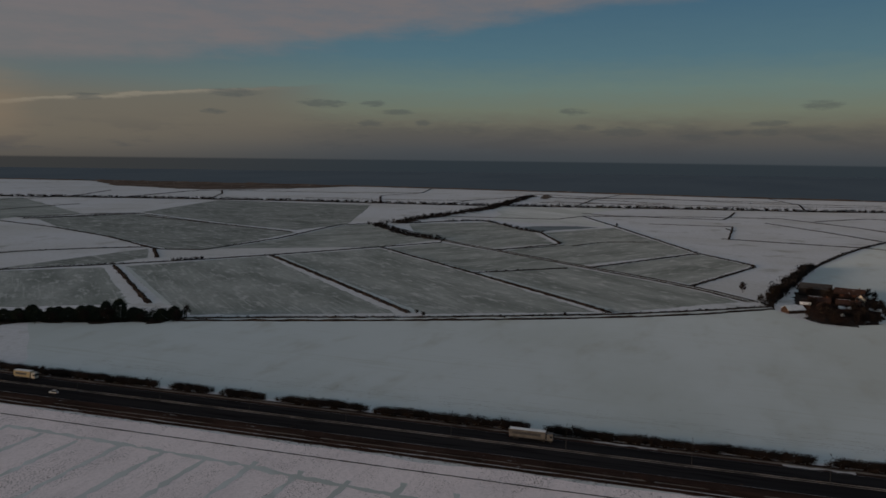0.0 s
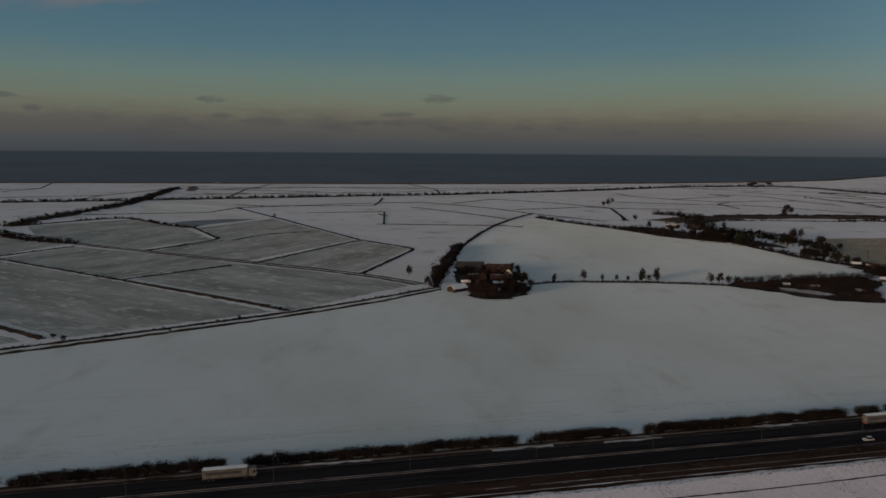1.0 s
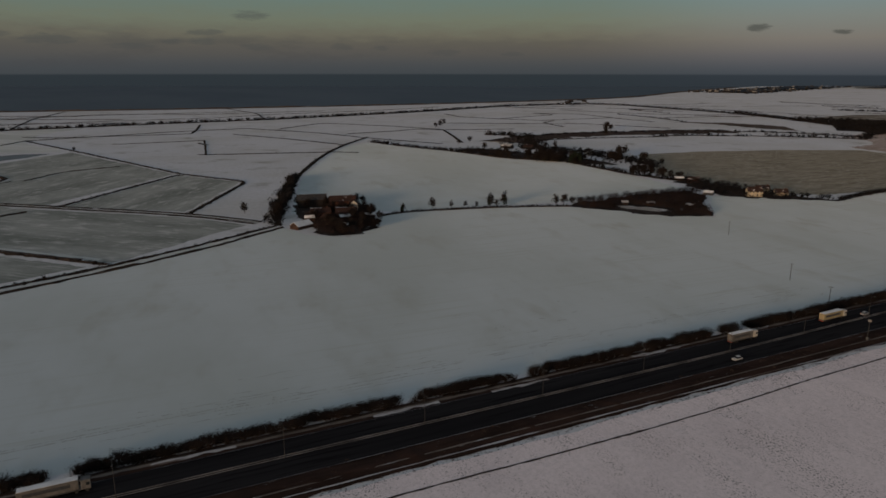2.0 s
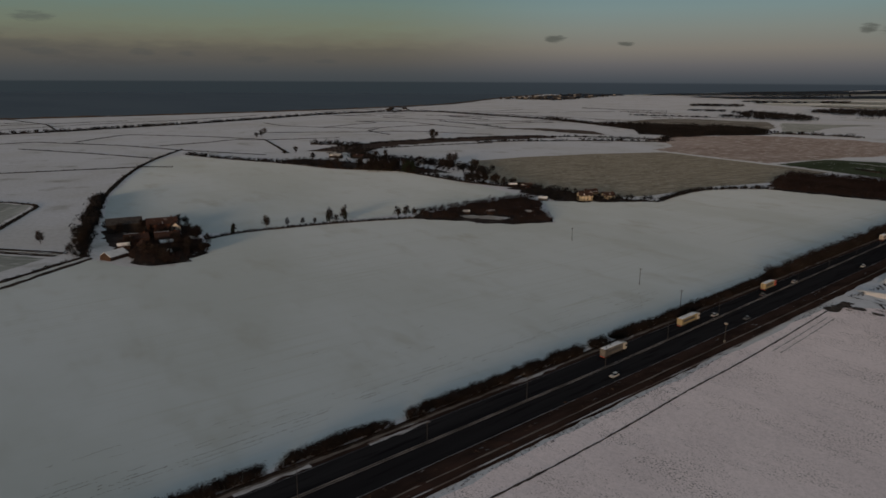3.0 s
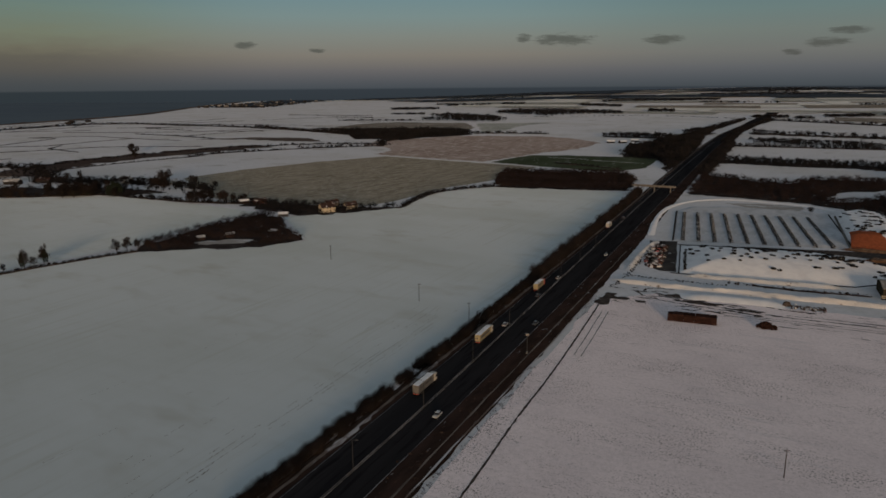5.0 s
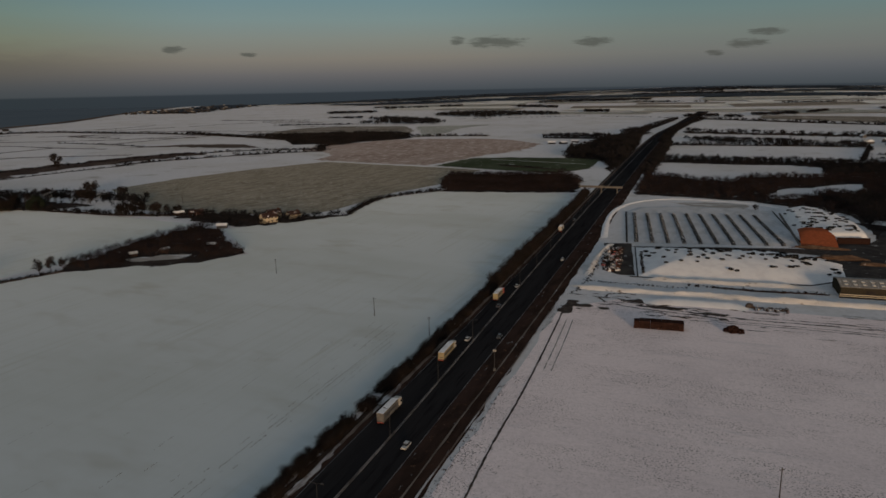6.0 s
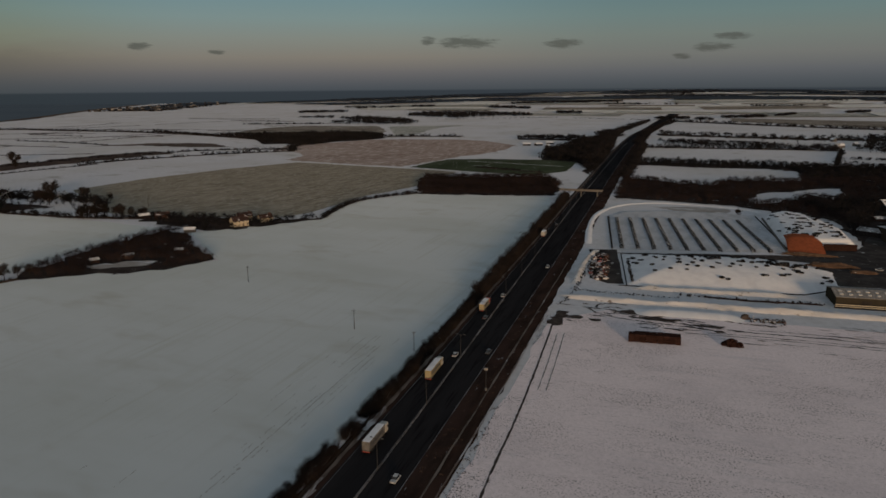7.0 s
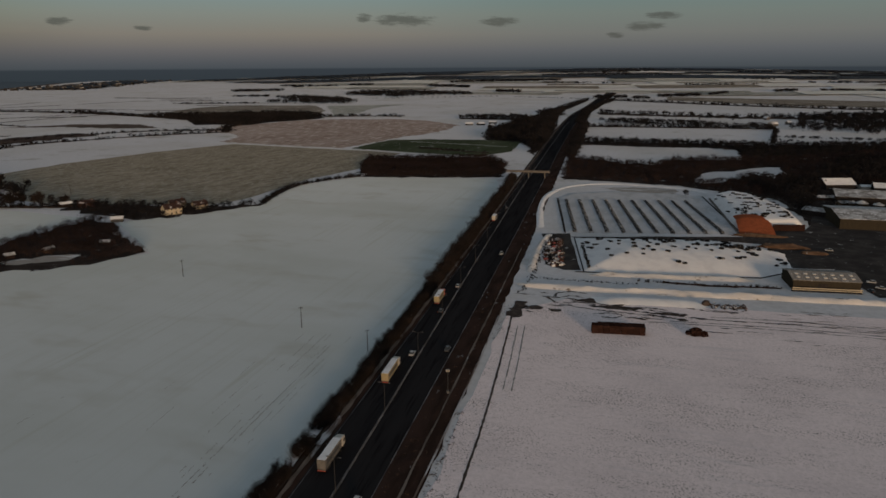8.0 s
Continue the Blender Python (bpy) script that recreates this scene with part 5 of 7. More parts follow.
wood([(-113, 1040), (-60, 1019), (-36, 952), (-31, 1124), (-37, 1405), (-55, 1500), (-97, 1420), (-110, 1330), (-106, 1265), (-122, 1206), (-127, 1125)], 7.5, 7, 13, "dark bare trees beside the road", 17)
wood([(-235, 1425), (-110, 1420), (-95, 1470), (-235, 1465)], 8, 6, 12, "dark bare trees round a farm", 36)
wood([(-90, 1555), (-40, 1560), (-35, 1640), (-80, 1640)], 9, 9, 15, "tall dark trees at a road junction", 37)
wood([(-917, 1929), (-696, 1902), (-650, 1990), (-760, 2160), (-1000, 2280), (-1010, 2200), (-900, 2060)], 15, 7, 13, "bare trees round a far village", 38, False, BELTTREES, 1.3, thin=-0.25)
wood([(-860, 2440), (-639, 2313), (-570, 2440), (-409, 2500), (-430, 2560), (-682, 2640), (-860, 2600)], 15, 8, 14, "bare trees round a far hamlet", 39, False, BELTTREES, 1.3, thin=-0.35)
wood([(350, 1290), (395, 1400), (440, 1600), (640, 1720), (800, 1700), (700, 1330), (491, 1225), (420, 1215)], 11, 6, 12, "dark bare trees among village houses", 40, False, BELTTREES, 1.2, thin=-0.12)
wood([(14, 860), (14, 1330), (26, 1330), (28, 860)], 5, 6, 10, "dark trees lining the road", 18)
wood([(-52, 1010), (-46, 1330), (-30, 1330), (-20, 1000), (-24, 870)], 6, 5, 9, "dark trees lining the road", 19)
wood([(-40, 1340), (-45, 1700), (-20, 2000), (0, 2250), (-10, 2260), (-45, 2000), (-70, 1700)], 9, 5, 9, "dark trees lining the road", 20)
wood([(0, 1340), (0, 1700), (30, 2000), (60, 2250), (80, 2250), (45, 2000), (20, 1700), (20, 1340)], 9, 5, 9, "dark trees lining the road", 21)
wood([(206, 556), (204, 640), (182, 690), (258, 742), (330, 900), (640, 960), (620, 720), (470, 660), (372, 690), (350, 730), (300, 722), (262, 690), (240, 655), (222, 600)],
     7.0, 5, 11, "dense dark woodland behind farm buildings", 26, kinds=FINETREES, squash=1.1)
wood([(370, 560), (480, 660), (640, 720), (900, 700), (900, 500), (480, 480)], 9, 6, 11, "dark woodland beyond the yard", 27)
patch("wood_floor", [(205, 525), (203, 640), (262, 742), (420, 760), (500, 600), (420, 512), (330, 500), (300, 520)], 0.07, M_FLOOR, "dark leaf litter and mud round farm buildings", rag=4, step=10)
wood([(226, 560), (236, 640), (262, 668), (262, 612), (300, 600), (360, 620), (420, 560), (300, 535), (240, 540)], 9, 3, 7, "bare shrubs between farm buildings", 28, False, FINETREES, 1.2)
wood([(215, 875), (225, 985), (480, 1000), (700, 1000), (640, 965), (470, 1040), (300, 905)], 8, 5, 9, "dense dark bare woodland", 29)
wood([(52, 935), (70, 862), (92, 852), (120, 868), (118, 880), (88, 872), (70, 930)], 5, 2, 4, "scrub in a snowy clearing", 33, False)
wood([(-146, -343), (-132, -338), (-90, -452), (-100, -464)], 3.6, 4.0, 7.5, "dense dark evergreen scrub at the field corner", 34, kinds=THICKETS, squash=1.1, twig=M_NEEDLE)
wood([(-720, 395), (-601, 416), (-540, 464), (-500, 472), (-480, 500), (-560, 505), (-640, 470), (-720, 440)], 6, 1.6, 4.5, "bare shrubs beside scattered houses", 35, kinds=FINETREES, squash=1.3, twig=M_COPSE, thin=-0.05)
# scrub beside houses
wood([(-285, 445), (-362, 470), (-372, 486), (-330, 492), (-250, 500), (-228, 505), (-206, 520), (-214, 500), (-250, 455), (-268, 440)], 4.5, 2, 5.5, "gardens with bare shrubs and trees", 23)

wood([(-300, 72), (-283, 68), (-270, 79), (-270, 96), (-287, 114), (-304, 121), (-344, 133), (-364, 128), (-350, 100), (-340, 76)], 3.6, 3.0, 6.2, "dark shrubs and trees crowding the farmstead", 24, kinds=THICKETS, twig=M_COPSE, thin=-0.22)
wood([(-720, 480), (-640, 462), (-560, 505), (-470, 500), (-400, 484), (-385, 498), (-470, 540), (-560, 578), (-650, 545), (-760, 560), (-900, 600), (-905, 570)], 9.0, 2, 5,
     "loose bare trees round scattered houses", 25, False, thin=0.0)

HEDGE_SEED = itertools.count(100)


def hedgerow(line, spacing, spread, low, high, gaps):
    """Shrubs and small trees along a line, on a dark bank where they grow thick."""
    i = next(HEDGE_SEED)
    far = max(abs(line[0][0]), abs(line[0][1])) > 700
    if far:
        ribbon("hedge_bank", line, 2.4 + (3.0 if spread > 8.5 else 1.4) * spread, 0.12, M_DITCH, "dark overgrown bank below a hedgerow", wobble=0.4, step=8, crown=low * 0.6)
    scatter("hedgerow", beside(line, spacing * (0.5 if abs(line[0][0]) < 700 else 0.7), spread, i, gaps), low, high * 1.1, SHRUBS if high < 4.2 else SHRUBS[:3] + FARTREES[:3], M_FARTWIG,
            "dark bare hedgerow across the snow", "hedge", i - 70, 1.1)


hedgerow([(-318, 131), (-326, 153), (-316, 205), (-305, 245), (-287, 289)], 1.8, 0.7, 1.0, 2.0, 0)
hedgerow([(-205, 515), (-214, 560), (-217, 608), (-196, 650), (-176, 671)], 2.5, 0.9, 1.5, 4, 0.3)
hedgerow([(-868, 331), (-778, 352), (-712, 383), (-660, 397), (-601, 410), (-560, 438), (-533, 462), (-490, 462), (-420, 458), (-360, 470)], 2.6, 2.2, 2.0, 5, 0.12)
hedgerow([(-690, 500), (-640, 510), (-600, 520), (-560, 530), (-500, 540), (-440, 520)], 4, 4.5, 4, 9, 0.25)
hedgerow([(-905, 560), (-860, 600), (-760, 560), (-700, 520)], 4, 8, 3, 8, 0.25)
hedgerow([(-945, 352), (-838, 273), (-725, 207), (-547, 124)], 3.0, 1.2, 0.8, 2.2, 0.1)
hedgerow([(-547, 124), (-480, 100), (-432, 85), (-385, 68), (-360, 60)], 2.2, 2.6, 3, 7, 0.05)
hedgerow([(-843, -448), (-988, -426), (-1236, -370), (-1500, -368), (-1786, -364)], 3.5, 9, 3, 6, 0)
hedgerow([(-825, -470), (-740, -414), (-678, -360), (-645, -308)], 2.2, 6, 2, 5, 0)
hedgerow([(-848, -428), (-896, -384), (-948, -326), (-927, -293), (-822, -231), (-790, -195)], 4, 2.0, 1.5, 4, 0.35)
hedgerow([(-1123, -1597), (-1264, -1045), (-1300, -600), (-1327, -375), (-1387, -80), (-1430, 150), (-1447, 303), (-1483, 426), (-1574, 735), (-1750, 1094), (-1765, 1411)], 4, 4, 3.5, 7, 0)
hedgerow([(-1765, 1411), (-1702, 1508), (-1462, 1465), (-1302, 1473), (-1148, 1446), (-900, 1370)], 5, 4, 3, 6, 0.1)
hedgerow([(-751, 803), (-743, 864), (-702, 920), (-668, 977), (-601, 1047), (-553, 1080)], 5, 4, 2, 6, 0.35)
hedgerow([(-829, 566), (-849, 660), (-835, 776), (-810, 896), (-764, 1004), (-700, 1080), (-560, 1120)], 4, 7, 1.5, 4, 0.1)
hedgerow([(-777, 544), (-774, 675), (-733, 820)], 4, 2, 1, 2.5, 0.1)
hedgerow([(-560, 1090), (-620, 1180), (-591, 1236), (-900, 1366), (-1200, 1500)], 6, 5, 3, 7, 0.2)
hedgerow([(-528, 1441), (-440, 1480), (-370, 1474)], 6, 4, 3, 7, 0.3)
hedgerow([(-84, 884), (-180, 918)], 4, 2, 1.5, 3, 0.4)
hedgerow([(-365, 66), (-335, 50), (-320, 50)], 3, 2, 2, 5, 0.1)
hedgerow([(24, 1290), (180, 1295), (335, 1297)], 5, 3, 3, 7, 0.2)
hedgerow([(335, 1297), (285, 1062)], 6, 2, 2, 5, 0.3)
hedgerow([(41, 1620), (410, 1520), (612, 1628), (900, 1600)], 8, 10, 5, 10, 0.25)
hedgerow([(46, 2237), (491, 1889), (900, 1800)], 9, 8, 4, 9, 0.3)
hedgerow([(210, 985), (340, 960), (470, 985)], 6, 6, 4, 8, 0.2)
hedgerow([(-253, -633), (-323, -553)], 4, 1.5, 1, 2.2, 0.3)
hedgerow([(-360, -512), (-382, -494)], 3, 1, 2, 3.5, 0)
def belt(x0, y0, x1, y1, deep, low, high, seed, spacing=5.0):
    """A belt of far trees along a straight line, with an uneven depth and some gaps."""
    rng = np.random.default_rng(seed)
    n = int(math.hypot(x1 - x0, y1 - y0) * (1 + deep / 20) / spacing)
    f, d = rng.uniform(0, 1, n), rng.normal(size=n) * deep * 0.35
    spots = [(x0 + (x1 - x0) * a, y0 + (y1 - y0) * a + b) for a, b in zip(f, d) if noise.noise((a * math.hypot(x1 - x0, y1 - y0) / 90, seed * 3.7, 1.0)) > -0.3]
    if spots:
        scatter("tree_belt", spots, low, high, BELTTREES, M_FARTWIG, "distant belt of bare trees", "trees", seed, 1.5)


for i, (x0, y0, x1, y1, deep, high) in enumerate(((-1413, 2640, -1242, 2700, 50, 11), (-1208, 2273, -1090, 2290, 20, 9), (-1160, 1835, -917, 1905, 8, 6), (-706, 3038, -518, 2968, 50, 11), (-1098, 3121, -944, 3145, 40, 11),
                                                  (-356, 2696, -268, 2670, 40, 12), (7, 2359, 112, 2371, 30, 12), (128, 2339, 178, 2310, 20, 12), (211, 2447, 349, 2520, 40, 11), (380, 2553, 463, 2677, 30, 10))):
    belt(x0, y0, x1, y1, deep, high * 0.55, high, 60 + i)
for i, (x0, y0, x1, y1, deep, high) in enumerate(((617, 2738, 703, 2798, 30, 10), (37, 1702, 190, 1650, 8, 7), (40, 1446, 330, 1400, 10, 6), (780, 2780, 1100, 2700, 30, 10), (-700, 2232, -330, 2425, 4, 3), (-330, 2425, 10, 2300, 4, 3),
                                                  (285, 1062, 330, 1270, 4, 5), (296, 1100, 332, 1092, 4, 4), (310, 1150, 460, 1120, 5, 5), (-1000, 1985, -917, 1929, 20, 9))):
    belt(x0, y0, x1, y1, deep, high * 0.5, high, 80 + i, 4.0)
rng_b = np.random.default_rng(31)
for i in range(52):
    y = 2850 + 2000 * rng_b.uniform() ** 0.8
    x = rng_b.uniform(-0.5, 0.6) * y
    if x > shore(y) + 1100:
        belt(x, y, x + rng_b.uniform(120, 560), y + rng_b.normal() * 60, rng_b.choice((6, 10, 30, 70)), 5, 10, 110 + i, 7.0)
for i in range(16):
    rng = np.random.default_rng(500 + i)
    x, y = rng.uniform(-1700, -1050), rng.uniform(1050, 2200)
    a, long = rng.normal() * 0.3 + 0.2, rng.uniform(80, 300)
    line = [(x, y), (x + math.cos(a) * long * 0.5, y + math.sin(a) * long * 0.5 + rng.normal() * 10), (x + math.cos(a) * long, y + math.sin(a) * long)]
    ribbon("ditch", line, rng.uniform(2.5, 5), 0.10, M_DITCH, "distant dark ditch between snowy fields", wobble=0.35, step=8, crown=0.7)
    if i % 3 == 0:
        scatter("hedgerow", beside(line, 5, 1.5, 600 + i, 0.35), 1.0, 3.5, SHRUBS, M_FARTWIG, "distant thin hedgerow", "hedge", 90 + i, 1.3)


def heap(name, x, y, w, d, h, material, label, category, seed):
    bm = bmesh.new()
    bmesh.ops.create_icosphere(bm, subdivisions=3 if w > 2.5 else 2, radius=1)
    for v in bm.verts:
        q = v.co.normalized()
        j = 1 + 0.35 * noise.noise(q * 2.3 + Vector((seed, 0, 0))) + 0.12 * noise.noise(q * 7)
        v.co = Vector((q.x * w / 2 * j, q.y * d / 2 * j, max(-0.05, q.z) * h * j))
    ob = new(name, bm_mesh(name, bm, material))
    ob.location = (x, y, 0.03)
    return tagged(ob, label, category)


# ---- buildings ----
def gable(bm, L, W, H, R):
    """A body with gable ends along x."""
    p = [(-L / 2, -W / 2, -0.2), (L / 2, -W / 2, -0.2), (L / 2, W / 2, -0.2), (-L / 2, W / 2, -0.2), (-L / 2, -W / 2, H), (L / 2, -W / 2, H), (L / 2, W / 2, H), (-L / 2, W / 2, H),
         (-L / 2, 0, H + R), (L / 2, 0, H + R)]
    v = [bm.verts.new(q) for q in p]
    for f in ((0, 1, 5, 4), (2, 3, 7, 6), (1, 2, 6, 9, 5), (3, 0, 4, 8, 7), (3, 2, 1, 0), (4, 5, 9, 8), (6, 7, 8, 9)):
        bm.faces.new([v[i] for i in f])
    return bm


def roof_slab(L, W, H, R, side, thick=0.22, over=0.4):
    bm = bmesh.new()
    k = R / (W / 2)
    y0, z0, y1, z1 = side * (W / 2 + over), H - over * k, 0.0, H + R
    q = [(x, y, z + dz) for dz in (0.02, thick) for x, y, z in ((-L / 2 - over, y0, z0), (L / 2 + over, y0, z0), (L / 2 + over, y1, z1), (-L / 2 - over, y1, z1))]
    v = [bm.verts.new(c) for c in q]
    for f in ((0, 1, 2, 3), (7, 6, 5, 4), (0, 4, 5, 1), (1, 5, 6, 2), (2, 6, 7, 3), (3, 7, 4, 0)):
        bm.faces.new([v[i] for i in f])
    bmesh.ops.recalc_face_normals(bm, faces=bm.faces[:])
    return bm


def house(name, x, y, turn, L, W, H, R, wall, roof, label, category="house", windows=3, storeys=1, chimney=True, door=True, z=0.0, group=""):
    b = thing(name, x, y, z, turn, label, category, group)
    part("wall", gable(bmesh.new(), L, W, H, R), wall, b)
    for s in (-1, 1):
        part("roof", roof_slab(L, W, H, R, s), roof, b)
    for s in (-1, 1):
        for row in range(storeys):
            for k in range(windows):
                cx = (k + 0.5) / windows * L - L / 2
                z0 = 0.9 + row * 2.6
                if z0 + 1.1 > H:
                    continue
                w = part("window", box(bmesh.new(), cx - 0.6, cx + 0.6, s * W / 2 - 0.05, s * W / 2 + 0.05, z0, z0 + 1.15), M_FRAME, b)
                part("pane", box(bmesh.new(), cx - 0.5, cx + 0.5, s * W / 2 - 0.07, s * W / 2 + 0.07, z0 + 0.1, z0 + 1.05), M_PANE, w)
    if door:
        part("door", box(bmesh.new(), L / 2 - 0.06, L / 2 + 0.06, -0.6, 0.6, 0, 2.1), M_TIMBER, b)
    if chimney:
        part("chimney", box(bmesh.new(), L * 0.3, L * 0.3 + 0.9, -0.4, 0.4, H, H + R + 1.1, 0.05), M_BRICK, b)
    return b


# farmstead among trees
patch("yard", [(-392, 82), (-345, 72), (-312, 70), (-296, 74), (-276, 86), (-279, 110), (-318, 127), (-352, 138), (-384, 132), (-396, 108)], 0.07, M_FLOOR, "dark trodden farm yard with old leaves", rag=3, step=5)
for x, y, turn, L, W, H, R, wall, roof, label in ((-384, 95, 77, 24, 13, 6.2, 3.6, M_BARNGREY, M_DARKROOF, "long dark clad barn with a dark roof"),
                                                  (-366, 116, 73, 21, 11, 6.2, 3.8, M_BRICK, M_TILE, "red brick barn with a partly snowed roof"),
                                                  (-336, 88, 80, 15, 8, 4.2, 2.8, M_BRICK, M_TILE, "low red brick barn with a tile roof"),
                                                  (-328, 106, 74, 16, 8, 4.4, 2.8, M_TIMBER, M_TILE, "brown boarded barn with a tile roof")):
    b = house("barn", x, y, turn, L, W, H, R, wall, roof, label, "barn", windows=0, chimney=roof is M_TILE)
    part("ridge_snow", box(bmesh.new(), -L * 0.5, L * 0.1, 0.1, 1.6, H + R - 0.5, H + R + 0.1, 0.1), M_ROOFSNOW, b, "patch of snow along the ridge")
house("farmhouse", -353, 121, 160, 9, 7, 5.2, 3.0, M_WHITEWALL, M_TILE, "white gabled farmhouse with a tile roof", windows=2, storeys=2)
house("shed", -304, 64, -62, 14, 8.5, 2.6, 2.6, M_TIMBER, M_ROOFSNOW, "dark wooden shed with a snow-covered roof", "shed", windows=0, chimney=False)
house("cottage", -312, 86, 4, 10, 7, 4.0, 2.6, M_SANDBRICK, M_TILE, "small brick outbuilding with a tile roof", windows=2)
for x, y, L in ((-325, 76, 7), (-317, 101, 8), (-289, 91, 6), (-316, 121, 7)):
    house("shed", x, y, 80, L, 4, 3.0, 1.2, M_TIMBER, M_ROOFSNOW, "small wooden shed with snow on the roof", "shed", windows=0, chimney=False)
# hamlet at the field edge
house("cottage", -255, 468, 58, 13, 8, 4.8, 3.2, M_RENDER, M_TILE, "cream rendered house lit by the low sun", windows=4, storeys=2)
house("cottage", -246, 492, 55, 11, 7, 3.4, 2.6, M_RENDER, M_TILE, "cream bungalow with a dark tile roof", windows=3)
house("cottage", -264, 489, 50, 12, 7, 4.4, 2.8, M_RENDER, M_TILE, "yellow house behind garden trees", windows=3, storeys=2)
house("shed", -278, 436, 30, 8, 5, 2.4, 1.4, M_CONCRETE, M_ROOFSNOW, "small outbuilding with a snowy roof", "shed", windows=0, chimney=False)
house("cottage", -338, 478, 50, 12, 7, 3.2, 2.2, M_BRICK, M_TILE, "bungalow with a partly snowed roof", windows=3)
house("shed", -356, 476, 60, 9, 5, 2.6, 1.2, M_TIMBER, M_ROOFSNOW, "low shed with snow on its roof", "shed", windows=0, chimney=False)
house("shed", -240, 375, 20, 6, 3.6, 2.2, 1.0, M_TIMBER, M_PATCHROOF, "hut under bare trees with a patchily snowed roof", "shed", windows=0, chimney=False)
house("shed", -262, 352, 70, 6, 3.4, 2.2, 1.0, M_TIMBER, M_PATCHROOF, "hut under bare trees with a patchily snowed roof", "shed", windows=0, chimney=False)
house("shed", -274, 335, 60, 5, 3.4, 2.2, 1.0, M_TIMBER, M_PATCHROOF, "hut under bare trees with a patchily snowed roof", "shed", windows=0, chimney=False)
house("barn", -700, 478, 20, 18, 9, 3.6, 2.4, M_BARNGREY, M_PATCHROOF, "dark barn with a snowy roof among trees", "barn", windows=0, chimney=False)
house("barn", -675, 500, 20, 16, 9, 3.8, 2.4, M_BARNGREY, M_TILE, "dark barn with a partly snowed roof among trees", "barn", windows=0, chimney=False)
for k, (x, y, turn) in enumerate(((-590, 540, 30), (-575, 532, 80), (-545, 545, 10), (-520, 548, 40))):
    house("cottage", x, y, turn, 10, 7, 3.4, 2.6, M_WHITEWALL, M_ROOFSNOW if k % 2 else M_TILE, "pale cottage among bare trees", windows=2)
for k, (x, y, turn) in enumerate(((-187, 1290, 10), (-166, 1294, 50), (-142, 1262, 80), (-121, 1302, 20), (-150, 1330, 0))):
    house("farm_building", x, y, turn, 14, 8, 3.0, 2.2, M_BARNGREY, M_ROOFSNOW, "distant farm building with a snowy roof", "barn", windows=0, chimney=False)
# buildings east of the silage yard
house("warehouse", 261, 541, -1, 82, 48, 7.0, 2.6, M_OLIVE, M_PATCHROOF, "long olive clad grain store with patchy snow on its roof", "warehouse", windows=0, chimney=False)
house("shed", 218, 564, -30, 19, 13, 3.8, 1.6, M_BARNGREY, M_PATCHROOF, "dark lean-to shed with a snowy roof", "shed", windows=0, chimney=False)
house("warehouse", 284, 634, -8, 74, 38, 4.8, 3.2, M_BARNGREY, M_PATCHROOF, "wide low warehouse with patchy snow on its roof", "warehouse", windows=0, chimney=False)
house("barn", 263, 690, 12, 26, 20, 5.0, 4.2, M_BARNGREY, M_ROOFSNOW, "barn with a steep white snowy roof", "barn", windows=0, chimney=False)
house("barn", 304, 672, -10, 32, 18, 5.5, 3.0, M_BARNGREY, M_ROOFSNOW, "barn with a white snowy roof", "barn", windows=0, chimney=False)
house("shed", 287, 688, 5, 10, 7, 3.0, 1.4, M_WHITEWALL, M_ROOFSNOW, "small pale shed with a snowy roof", "shed", windows=0, chimney=False)
house("shed", 239, 630, 8, 13, 8, 2.4, 1.2, M_TIMBER, M_ROOFSNOW, "small wooden shed with a snowy roof", "shed", windows=0, chimney=False)
house("shed", 248, 606, 14, 12, 7, 2.6, 1.2, M_SANDBRICK, M_PATCHROOF, "low brick store with patchy snow on its roof", "shed", windows=0, chimney=False)


def grain_bin(x, y, r, h):
    b = thing("grain_bin", x, y, 0.05, 0, "squat olive steel grain bin with a conical roof", "grain bin")
    bm = rod(bmesh.new(), (0, 0, -0.1), (0, 0, h), r, r, 20)
    part("wall", bm, M_OLIVE, b)
    part("roof", rod(bmesh.new(), (0, 0, h), (0, 0, h + r * 0.45), r * 1.05, r * 0.12, 20), M_PATCHROOF, b)
    for k in range(3):
        part("hoop", rod(bmesh.new(), (0, 0, h * (0.25 + 0.25 * k)), (0, 0, h * (0.25 + 0.25 * k) + 0.12), r * 1.02, r * 1.02, 20), M_STEEL, b)


grain_bin(255, 592, 4.6, 5.0)
grain_bin(266, 590, 4.0, 4.4)
for k in range(14):
    rng = np.random.default_rng(840 + k)
    heap("yard_clutter", 226 + 46 * rng.uniform(), 572 + 30 * rng.uniform(), rng.uniform(1.2, 3.4), rng.uniform(1, 2.4), rng.uniform(0.7, 1.6), (M_TIMBER, M_ROOFSNOW, M_SCRAP)[k % 3], "snow-dusted clutter in a farm yard", "clutter", k + 20)
for k in range(26):
    rng = np.random.default_rng(800 + k)
    house("cottage", rng.uniform(330, 900), rng.uniform(1330, 1560), rng.uniform(0, 180), 11, 7, 4, 2.8, M_CONCRETE, M_ROOFSNOW,
          "distant village house with a snowy roof", windows=0, door=False, group="distant village")
